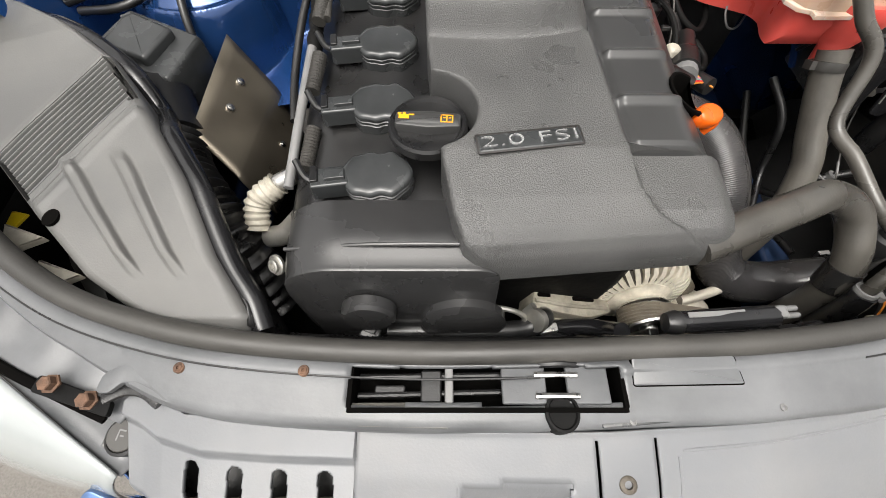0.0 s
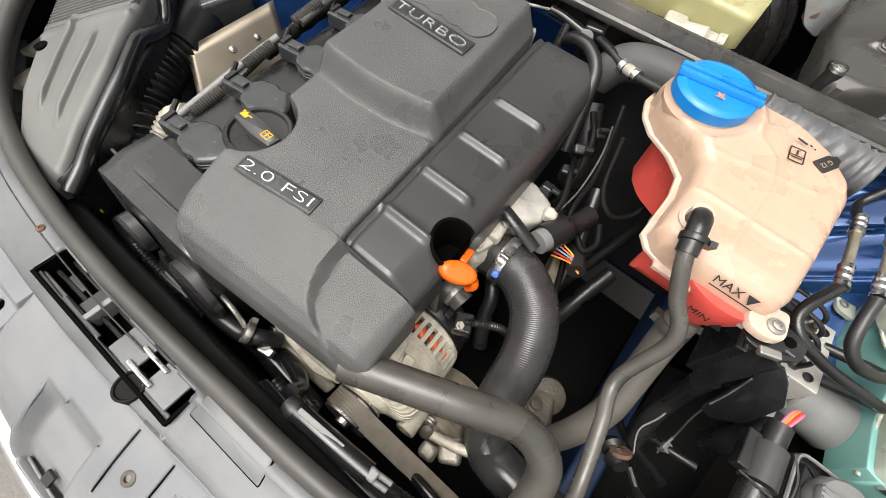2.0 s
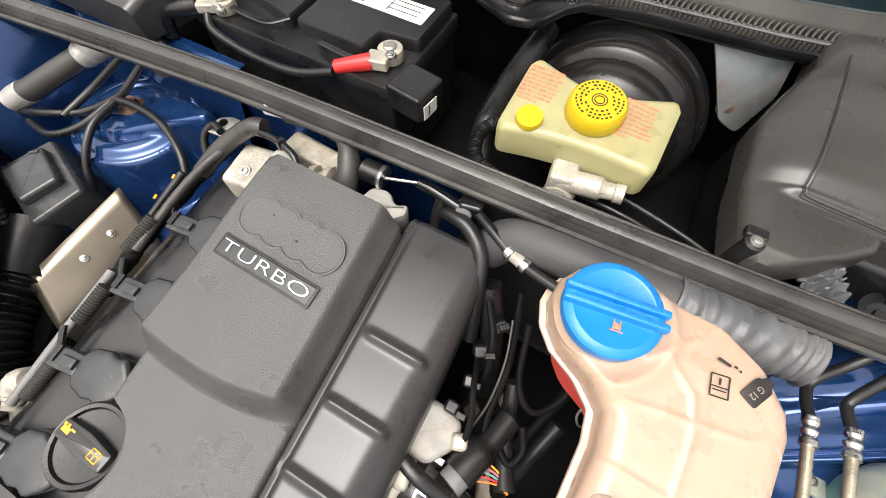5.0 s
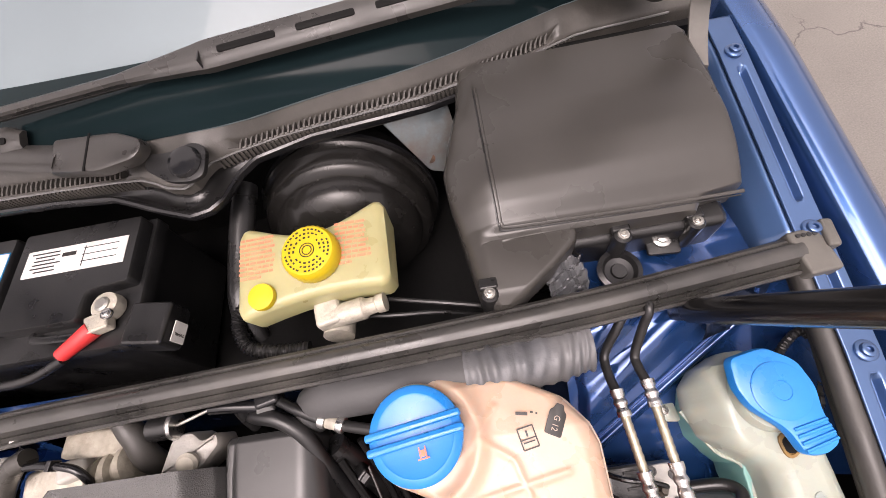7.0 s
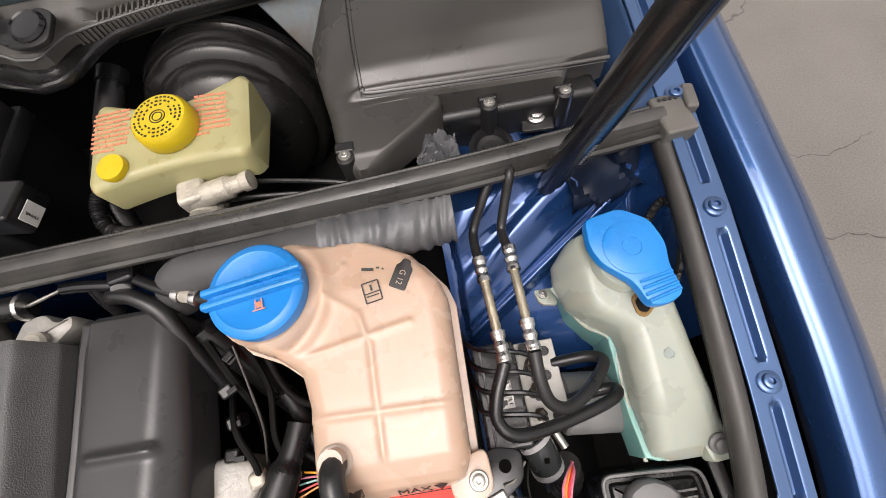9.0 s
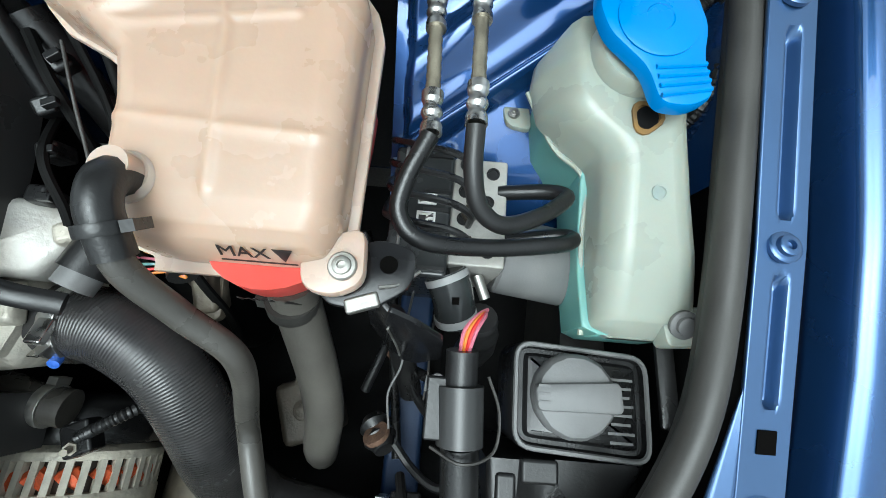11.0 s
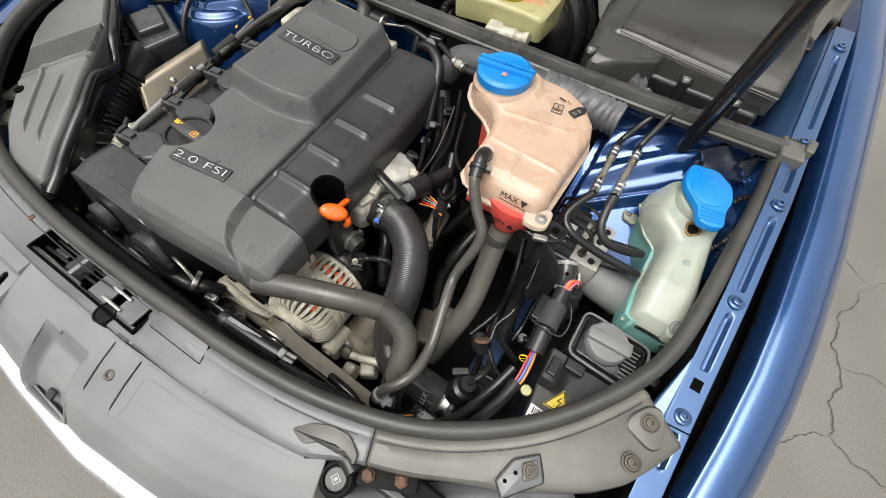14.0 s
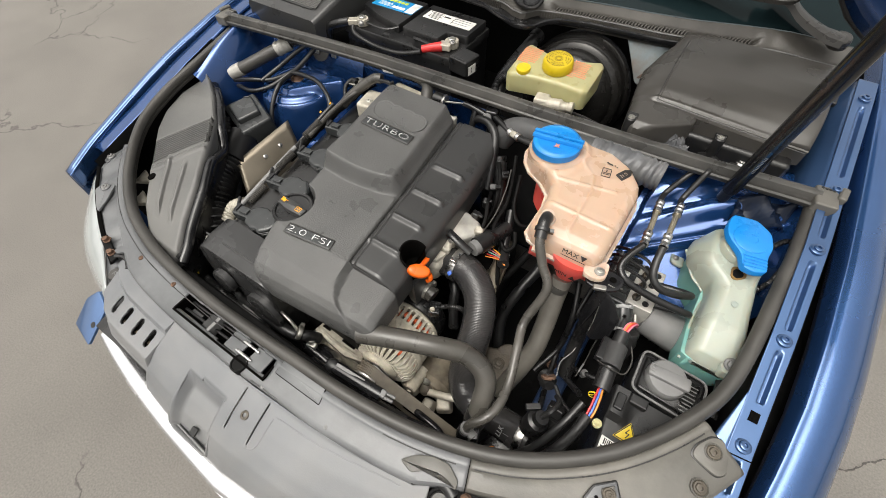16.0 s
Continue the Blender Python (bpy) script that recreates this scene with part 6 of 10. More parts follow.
part("print_mark", bars([(0.010, 0.0, 0.012, 0.0012)], m @ pose(0, 0, 0.0106)), M_GREYPRINT, big)
turbo = thing("throttle_body", (0.15, 0.37, 0.68), "dusty cast aluminium throttle housing with bolts", "throttle body")
bm = bmesh.new()
lathe(bm, [(0, -0.07), (0.034, -0.068), (0.036, -0.01), (0.043, -0.006), (0.043, 0.008), (0.036, 0.012), (0.034, 0.03), (0, 0.03)], axis_pose((0.105, 0.376, 0.725), (1, -0.02, 0.10)), 26)
part("outlet", bm, M_ALU, turbo)
bm = bmesh.new()
pillow(bm, rounded([(-0.030, -0.045), (0.020, -0.050), (0.040, -0.010), (0.032, 0.040), (-0.02, 0.045), (-0.036, 0.0)], 0.012), [(0, -0.06), (0, -0.006), (0.004, 0.0), (0.010, 0.004), (0.012, 0.012), (0.018, 0.015)], pose(0.108, 0.378, 0.760, 6, 10, 12))
part("housing", bm, M_ALU, turbo)
bm = bmesh.new()
pillow(bm, rounded([(-0.048, -0.026), (0.020, -0.034), (0.046, -0.006), (0.044, 0.024), (0.010, 0.036), (-0.040, 0.034)], 0.009), [(0, -0.05), (0, 0.010), (0.003, 0.014), (0.008, 0.016)], pose(0.124, 0.438, 0.778, 8, 14, 8))
part("actuator_cover", bm, M_PALECAST, turbo, "pale cast actuator cover")
for at_, sz_, rz_ in (((0.085, 0.364, 0.770), (0.030, 0.024, 0.020), 20), ((0.100, 0.347, 0.760), (0.026, 0.03, 0.022), -15), ((0.130, 0.386, 0.773), (0.022, 0.04, 0.018), 10), ((0.090, 0.397, 0.778), (0.034, 0.018, 0.016), 35), ((0.120, 0.356, 0.763), (0.02, 0.022, 0.022), 5), ((0.172, 0.446, 0.788), (0.022, 0.022, 0.016), 20)):
    part("boss", boxed(at_, sz_, rx=8, ry=6, rz=rz_, taper=0.8), M_ALU, turbo, bevel=0.005)
for a, b, c in ((0.098, 0.352, 0.776), (0.134, 0.396, 0.784), (0.092, 0.440, 0.796)):
    bolt(turbo, (a, b, c), r=0.005, material=M_ZINC, name="housing_bolt")
part("cable_strap", tube([(0.085, 0.412, 0.800), (0.115, 0.402, 0.803), (0.150, 0.392, 0.800), (0.186, 0.388, 0.785)], 0.009, n=8, seg=10, flat=0.5), M_BLACK, turbo)
part("black_plug", tube([(0.186, 0.415, 0.778), (0.194, 0.440, 0.776), (0.206, 0.470, 0.772), (0.214, 0.50, 0.77)], 0.020, n=8, seg=14, rf=lambda u: 1 - 0.25 * ease(0.45, 0.55, u)), M_BLACK, turbo)
part("plug_collar", tube([(0.182, 0.402, 0.779), (0.187, 0.416, 0.778)], 0.0165, n=3, seg=14), M_CAPGREY, turbo)

# ---- coolant tank ----
tank = thing("coolant_tank", (0.33, 0.52, 0.78), "peach translucent plastic coolant expansion tank, half full", "coolant tank")
t_left = curve([(0.415, 0.325), (0.4165, 0.308), (0.421, 0.292), (0.435, 0.279), (0.50, 0.280), (0.53, 0.274), (0.55, 0.250), (0.565, 0.218), (0.585, 0.198), (0.61, 0.188), (0.63, 0.190), (0.65, 0.202), (0.665, 0.225), (0.673, 0.25)])
t_right = curve([(0.415, 0.392), (0.4165, 0.405), (0.421, 0.413), (0.44, 0.421), (0.58, 0.424), (0.60, 0.418), (0.63, 0.395), (0.65, 0.358), (0.665, 0.318), (0.673, 0.29)])


TANK_RIBS = (((0.325, 0.627), (0.307, 0.607), (0.290, 0.589)), ((0.302, 0.601), (0.336, 0.576), (0.345, 0.545), (0.346, 0.450)), ((0.262, 0.540), (0.385, 0.560)), ((0.283, 0.488), (0.410, 0.484)))


def tank_top(x, y):
    z = float(np.interp(y, [0.415, 0.4165, 0.419, 0.423, 0.430, 0.445, 0.5, 0.6, 0.65, 0.673], [0.873, 0.879, 0.886, 0.893, 0.899, 0.905, 0.916, 0.930, 0.930, 0.915]))
    rr = math.hypot(x - 0.243, y - 0.606)
    near = 1.0
    for run in TANK_RIBS:
        for (x0, y0), (x1, y1) in zip(run, run[1:]):
            k = min(1, max(0, ((x - x0) * (x1 - x0) + (y - y0) * (y1 - y0)) / ((x1 - x0) ** 2 + (y1 - y0) ** 2)))
            near = min(near, math.hypot(x - x0 - k * (x1 - x0), y - y0 - k * (y1 - y0)))
    return z + 0.0016 * math.exp(-((near / 0.0034) ** 2)) + 0.006 * math.exp(-(((rr - 0.062) / 0.008) ** 2)) * (x > 0.22)


SEAM = 0.873
bm = bmesh.new()
lid(bm, sorted(set(steps(0.415, 0.43, 16) + steps(0.43, 0.66, 130) + steps(0.66, 0.673, 6))), t_left, t_right, tank_top, lambda x, y: SEAM + 0.14 * (y - 0.5), 0.018, 70)
part("upper_shell", bm, M_TANK, tank)
bm = bmesh.new()
lid(bm, steps(0.408, 0.677, 60), lambda y: t_left(min(max(y, 0.4165), 0.672)) - 0.007, lambda y: t_right(min(max(y, 0.4165), 0.672)) + 0.007, lambda x, y: SEAM + 0.002 + 0.14 * (y - 0.5), lambda x, y: SEAM - 0.003 + 0.14 * (y - 0.5), 0.0015, 6)
part("seam_flange", bm, M_TANKRIM, tank)
bm = bmesh.new()


def t_low(x, y):
    return float(np.interp(y, [0.419, 0.435, 0.55, 0.67], [0.842, 0.805, 0.785, 0.79]))


lid(bm, steps(0.419, 0.668, 40), lambda y: t_left(y) + 0.010 + 0.022 * ease(0.44, 0.52, y), lambda y: t_right(y) - 0.010, lambda x, y: SEAM + 0.14 * (y - 0.5) - 0.002, t_low, 0.001, 6)
part("lower_shell", bm, M_TANK_RED, tank, "lower shell with pink coolant showing through")
part("outlet_cone", turned([(0.045, 0.0), (0.040, -0.02), (0.024, -0.045), (0.017, -0.055), (0.017, -0.075), (0, -0.075)], (0.374, 0.442, 0.862), (0.02, 0.30, 1), 28), M_TANK_RED, tank)
part("lug", slab(rounded([(0.395, 0.43), (0.435, 0.445), (0.438, 0.408), (0.42, 0.398), (0.40, 0.402)], 0.012), 0.010, pose(0, 0, 0.868, 0, 0, 0), 0.003), M_TANKRIM, tank)
bolt(tank, (0.424, 0.417, 0.879), r=0.006, material=M_ZINC, name="tank_bolt")
part("neck", turned([(0.050, -0.03), (0.052, -0.002), (0.047, 0.004), (0.046, 0.014), (0, 0.014)], (0.243, 0.612, 0.925), (0, -0.05, 1), 36), M_TANK, tank)
cap = part("cap", turned([(0.0455, 0.0), (0.0475, 0.002), (0.0475, 0.015), (0.045, 0.018), (0.039, 0.0195), (0.037, 0.0185), (0, 0.0185)], (0.243, 0.612, 0.929), (0, -0.05, 1), 56, lobes=lambda a, r: 1 + 0.012 * math.cos(24 * a) * (r > 0.048)), M_BLUECAP, tank, "bright blue screw cap with a double grip bar")
mc = pose(0.243, 0.612, 0.947, -3, 0, 8)
for y in (-0.0065, 0.0075):
    part("grip", slab(rounded([(-0.0495, y - 0.004), (0.0495, y - 0.004), (0.0495, y + 0.004), (-0.0495, y + 0.004)], 0.0035), 0.008, mc, 0.003), M_BLUECAP, cap)
part("warning_mark", bars([(0.004, -0.024, 0.012, 0.0012), (0.001, -0.018, 0.0012, 0.010), (0.007, -0.018, 0.0012, 0.010), (0.004, -0.019, 0.004, 0.006)], mc @ pose(0, 0, 0.0012)), M_REDPRINT, cap)
mg = plane_pose((0.384, 0.606, tank_top(0.384, 0.606) + 0.0012), (1, 0, -0.03), (0, 1, 0.13)) @ pose(0, 0, 0, 0, 0, -28)
mark = part("fluid_mark", slab(rounded([(-0.0085, -0.015), (0.0085, -0.015), (0.0085, 0.008), (0.005, 0.011), (0.004, 0.016), (-0.004, 0.016), (-0.005, 0.011), (-0.0085, 0.008)], 0.0025), 0.0006, mg @ pose(0, 0, 0.0004), 0.0002), M_BLACKPRINT, tank, "black bottle symbol with G 12")
part("mark_letters", lettering("G 12", 0.0085, 0.0002, mg @ pose(0, -0.003, 0.0014, 0, 0, -90), 0.9), M_TANK, mark)
mk = plane_pose((0.353, 0.594, tank_top(0.353, 0.594) + 0.0008), (1, 0, -0.03), (0, 1, 0.13))
part("manual_mark", bars([(0, 0.010, 0.016, 0.0014), (0, -0.010, 0.016, 0.0014), (-0.008, 0, 0.0014, 0.020), (0.008, 0, 0.0014, 0.020), (0, 0.004, 0.002, 0.006), (0, -0.004, 0.012, 0.0012), (0, -0.001, 0.016, 0.0012)], mk @ pose(0, 0, 0.0008, 0, 0, 10)), M_BLACKPRINT, tank, "black handbook symbol")
part("spout_mark", bars([(-0.006, 0.022, 0.012, 0.003), (0.004, 0.024, 0.003, 0.002), (0.009, 0.023, 0.002, 0.002)], mk @ pose(0, 0, 0.0010, 0, 0, -10)), M_BLACKPRINT, tank)
mm = plane_pose((0.375, 0.4192, 0.8868), (1, 0, 0), (0, 0.40, 0.92))
level = part("level_mark", lettering("MAX", 0.013, 0.0002, mm @ pose(-0.008, 0.0, 0.0012), 1.1), M_BLACKPRINT, tank, "black MAX mark")
part("arrow", slab([V(-0.006, 0.005, 0), V(0, -0.006, 0), V(0.006, 0.005, 0)], 0.0005, mm @ pose(0.016, 0.0, 0.001), 0.0001), M_BLACKPRINT, level)
part("underline", bars([(0, -0.008, 0.046, 0.0012)], mm @ pose(0, 0, 0.0012)), M_BLACKPRINT, level)
mn = plane_pose((0.374, 0.3962, 0.853), (1, 0, 0), (0, 0.02, 1))
level = part("level_mark", lettering("MIN", 0.012, 0.0002, mn @ pose(-0.008, 0, 0.0004), 1.1), M_BLACKPRINT, tank, "black MIN mark")
part("arrow", slab([V(-0.006, -0.005, 0), V(0.006, -0.005, 0), V(0, 0.006, 0)], 0.0005, mn @ pose(0.014, 0, 0.0003), 0.0001), M_BLACKPRINT, level)
part("hose_stub", turned([(0.016, -0.012), (0.016, 0.004), (0.013, 0.007), (0.011, 0.007), (0.011, 0.02), (0, 0.02)], (0.303, 0.453, 0.902), (0, -0.1, 1), 22), M_TANKRIM, tank)
vent = thing("tank_vent_hose", (0.34, 0.3, 0.78), "grey rubber hose from the coolant tank down to the radiator", "hose")
part("elbow", tube([(0.303, 0.452, 0.895), (0.304, 0.446, 0.918), (0.306, 0.428, 0.922), (0.312, 0.404, 0.908)], 0.011, n=6), M_BLACK, vent)
part("hose", tube([(0.307, 0.426, 0.921), (0.314, 0.400, 0.905), (0.334, 0.380, 0.876), (0.360, 0.356, 0.845), (0.349, 0.311, 0.783), (0.361, 0.262, 0.771), (0.377, 0.205, 0.752), (0.380, 0.158, 0.752), (0.370, 0.130, 0.748), (0.353, 0.112, 0.728), (0.35, 0.10, 0.67)], 0.0086, n=9, seg=14), M_HOSE, vent)
clamp_ring(vent, (0.309, 0.417, 0.917), (0.2, -0.8, -0.4), 0.012, 0.007, M_BLACK)
clamp_ring(vent, (0.351, 0.108, 0.712), (-0.1, -0.3, -1), 0.0105, 0.008, M_CAPGREY)
part("lower_elbow", tube([(0.350, 0.106, 0.712), (0.349, 0.100, 0.69), (0.352, 0.098, 0.66), (0.36, 0.10, 0.62)], 0.0135, n=6, seg=14), M_BLACK, vent)
part("quick_coupling", boxed((0.366, 0.108, 0.700), (0.018, 0.022, 0.026), rz=20), M_BLACK, vent, bevel=0.004)
low = thing("tank_outlet_hose", (0.36, 0.35, 0.65), "grey rubber hose below the coolant tank outlet", "hose")
part("hose", tube([(0.371, 0.416, 0.812), (0.374, 0.392, 0.775), (0.381, 0.348, 0.722), (0.383, 0.313, 0.687), (0.372, 0.275, 0.63), (0.355, 0.25, 0.54)], 0.019, n=8, seg=16), M_TANKHOSE, low)
clamp_ring(low, (0.370, 0.405, 0.795), (0.05, 0.5, 1), 0.0195, 0.012, M_RUBBER)

# ---- washer bottle ----
wash = thing("washer_bottle", (0.62, 0.50, 0.73), "milky green plastic washer fluid bottle with a blue flap cap", "washer bottle")
w_left = curve([(0.398, 0.625), (0.405, 0.608), (0.45, 0.605), (0.52, 0.604), (0.535, 0.600), (0.552, 0.575), (0.57, 0.556), (0.60, 0.548), (0.625, 0.552), (0.642, 0.570), (0.655, 0.60)])
w_right = curve([(0.398, 0.672), (0.405, 0.684), (0.42, 0.686), (0.50, 0.672), (0.56, 0.664), (0.61, 0.668), (0.64, 0.655), (0.655, 0.63)])


def wash_top(x, y):
    z = float(np.interp(y, [0.398, 0.41, 0.43, 0.46, 0.53, 0.565, 0.60, 0.64, 0.655], [0.792, 0.812, 0.823, 0.838, 0.858, 0.868, 0.874, 0.868, 0.85]))
    return z - 0.006 * ease(0.62, 0.60, x) * (y < 0.53) - 0.03 * ease(0.58, 0.55, x)


bm = bmesh.new()
lid(bm, sorted(set(steps(0.398, 0.41, 8) + steps(0.41, 0.64, 60) + steps(0.64, 0.655, 8))), w_left, w_right, wash_top, lambda x, y: 0.788 + 0.03 * ease(0.45, 0.6, y), 0.02, 22)
part("bottle", bm, M_WASH, wash)
bm = bmesh.new()
lid(bm, steps(0.400, 0.652, 50), lambda y: w_left(y) - 0.006 + 0.016 * ease(0.52, 0.56, y), lambda y: w_right(y) - 0.001, lambda x, y: 0.789 + 0.03 * ease(0.45, 0.6, y), lambda x, y: 0.735, 0.002, 10)
# Shade on the bottle's sides is painted as a teal lower body.
part("lower_bottle", bm, M_TEAL, wash, "lower bottle in teal for its shaded sides")
part("seam", tube([(0.606, 0.40, 0.775), (0.602, 0.47, 0.790), (0.601, 0.53, 0.802), (0.572, 0.553, 0.812), (0.547, 0.60, 0.82)], 0.0025, n=6, seg=8), M_WASH, wash)
part("ear", slab(rounded([(0.530, 0.617), (0.556, 0.627), (0.560, 0.588), (0.536, 0.592)], 0.008), 0.006, pose(0, 0, 0.776), 0.002), M_WASH, wash)
bolt(wash, (0.542, 0.605, 0.782), r=0.004, material=M_ZINC, name="ear_screw")
part("neck", turned([(0.037, -0.02), (0.036, 0.012), (0.032, 0.018), (0, 0.018)], (0.618, 0.602, 0.868), (0, -0.12, 1), 32), M_WASH, wash)
mw = plane_pose((0.617, 0.598, 0.890), (0.985, 0.17, 0), (-0.17, 0.98, 0.12)) @ Matrix.Diagonal((1.0, 1.1, 1.0, 1))
wcap = part("cap", slab(rounded([(-0.038, 0.020), (-0.030, 0.046), (0.010, 0.046), (0.034, 0.026), (0.038, 0.0), (0.030, -0.022), (0.031, -0.048), (0.012, -0.054), (-0.008, -0.050), (-0.012, -0.026), (-0.034, 0.0)], 0.008), 0.013, mw, 0.004), M_BLUECAP, wash, "bright blue hinged flap cap with finger ribs")
part("disc", turned([(0.029, 0.012), (0.029, 0.0142), (0.027, 0.0150), (0.010, 0.0152), (0.0095, 0.0145), (0, 0.0145)], mw @ V(0.002, 0.006, 0), mw.to_3x3() @ V(0, 0, 1), 36), M_BLUECAP, wcap)
for k in range(4):
    part("finger_rib", tube([mw @ V(-0.007, -0.027 - 0.0062 * k, 0.0135), mw @ V(0.028, -0.027 - 0.0055 * k, 0.0135)], 0.0017, n=2, seg=6), M_BLUECAP, wcap)
part("stain", turned([(0.0125, 0), (0.012, 0.0012), (0.009, 0.0014), (0.0085, -0.002), (0, -0.002)], (0.626, 0.552, wash_top(0.626, 0.552) + 0.0005), (0, -0.25, 1), 18, lobes=lambda a, r: 1 + 0.12 * math.sin(3 * a + 1)), mat("brown_stain", (0.16, 0.09, 0.025), 0.7, 0, 0.4, 80, 0.1, 300), wash)
part("plug_hole", turned([(0.0086, 0), (0.0086, 0.001), (0, 0.001)], (0.626, 0.552, wash_top(0.626, 0.552) + 0.0003), (0, -0.25, 1), 18), M_DEEP, wash)
bolt(wash, (0.671, 0.409, 0.815), (0, -0.5, 1), r=0.0075, material=M_CAPGREY, name="foot_bolt", torx=False)
part("foot_tab", slab(rounded([(0.655, 0.425), (0.695, 0.425), (0.695, 0.395), (0.66, 0.392)], 0.006), 0.02, pose(0, 0, 0.79), 0.003), M_WASH, wash)
part("moulded_dot", turned([(0.006, 0), (0.006, 0.0012), (0.0045, 0.0012), (0.0045, 0.0004), (0, 0.0004)], (0.640, 0.50, wash_top(0.64, 0.50)), (0, -0.25, 1), 16), M_WASH, wash)
strap = thing("bottle_bracket", (0.69, 0.40, 0.78), "black sheet metal bracket at the bottle foot", "bracket")
part("arm", slab(rounded([(0.672, 0.435), (0.688, 0.435), (0.690, 0.33), (0.674, 0.33)], 0.004), 0.004, pose(0, 0, 0.765)), M_BLACK, strap)
wh = thing("washer_hose", (0.67, 0.63, 0.85), "thin black ribbed hose behind the washer bottle", "hose")
part("hose", tube([(0.655, 0.63, 0.84), (0.672, 0.655, 0.868), (0.686, 0.66, 0.878), (0.692, 0.63, 0.872), (0.684, 0.585, 0.85), (0.672, 0.57, 0.82)], 0.005, n=24, seg=8, rf=lambda u: 1 + 0.12 * math.cos(2 * math.pi * 50 * u)), M_BLACK, wh)

# ---- brake pressure unit and its lines ----
absu = thing("brake_hydraulic_unit", (0.51, 0.48, 0.70), "aluminium brake pressure unit with a grey motor and black controller", "brake unit")
part("block", boxed((0.513, 0.497, 0.748), (0.048, 0.100, 0.086)), M_PALECAST, absu, "pale machined aluminium block", bevel=0.002)
for a, b in ((0.500, 0.540), (0.524, 0.533), (0.500, 0.514), (0.520, 0.505), (0.500, 0.488), (0.522, 0.460)):
    part("port", turned([(0.006, 0), (0.006, 0.0015), (0.0045, 0.0015), (0.004, -0.004), (0, -0.004)], (a, b, 0.7912), seg=14), M_BLACK, absu)
for a, b in ((0.503, 0.464), (0.505, 0.492), (0.504, 0.520)):
    part("pipe_nut", turned([(0.0075, 0), (0.0075, 0.008), (0.005, 0.010), (0.004, 0.016), (0, 0.016)], (a, b, 0.791), seg=6), M_DARKCAST, absu, "brown hex pipe nut")
part("controller", boxed((0.463, 0.492, 0.748), (0.052, 0.118, 0.100)), M_COIL, absu, "black plastic controller", bevel=0.004)
for k in range(7):
    part("controller_rib", boxed((0.476, 0.440 + 0.017 * k, 0.799), (0.022, 0.003, 0.004)), M_BLACK, absu)
part("controller_edge", boxed((0.447, 0.492, 0.7995), (0.003, 0.112, 0.005)), M_CAPGREY, absu, "pale worn edge", bevel=0.001)
for y_, h_ in ((0.482, 0.013), (0.500, 0.010)):
    part("label", slab(rounded([(-0.008, -h_ / 2), (0.008, -h_ / 2), (0.008, h_ / 2), (-0.008, h_ / 2)], 0.001), 0.0006, pose(0.468, y_, 0.8015)), M_WHITE, absu, "white printed label")
part("label_print", bars([(-0.003, 0.0, 0.006, 0.005), (0.004, 0.002, 0.004, 0.0012), (0.004, -0.002, 0.004, 0.0012)], pose(0.468, 0.482, 0.8024)), M_BLACKPRINT, absu)
part("motor", turned([(0, 0), (0.034, 0), (0.037, 0.003), (0.037, 0.068), (0.034, 0.072), (0, 0.073)], (0.536, 0.474, 0.742), (1, -0.10, -0.1), 36), M_CAPGREY, absu, "grey motor can")
part("foot_stud", tube([(0.517, 0.446, 0.764), (0.526, 0.426, 0.760)], 0.005, n=2, seg=10), M_ZINC, absu)
eplug = part("plug", tube([(0.488, 0.444, 0.782), (0.496, 0.426, 0.772), (0.502, 0.406, 0.755)], 0.0185, n=5, seg=20), M_COIL, absu, "black loom plug with grey bands")
for a_, b_ in (((0.489, 0.441, 0.781), (0.4915, 0.436, 0.779)), ((0.5, 0.412, 0.760), (0.502, 0.407, 0.756))):
    part("band", tube([a_, b_], 0.0195, n=1, seg=20), M_GREYPRINT, eplug)
part("window", boxed((0.4985, 0.4175, 0.7875), (0.006, 0.006, 0.003), rx=30), M_VOID, eplug)
part("loom_boot", tube([(0.520, 0.408, 0.765), (0.524, 0.396, 0.745), (0.524, 0.386, 0.715), (0.520, 0.380, 0.66)], 0.017, n=8, seg=16, rf=lambda u: 1 + 0.04 * math.sin(2 * math.pi * 4 * u)), M_BLACK, absu)
lines = thing("brake_lines", (0.48, 0.58, 0.85), "two black brake lines with crimped steel fittings", "brake lines")
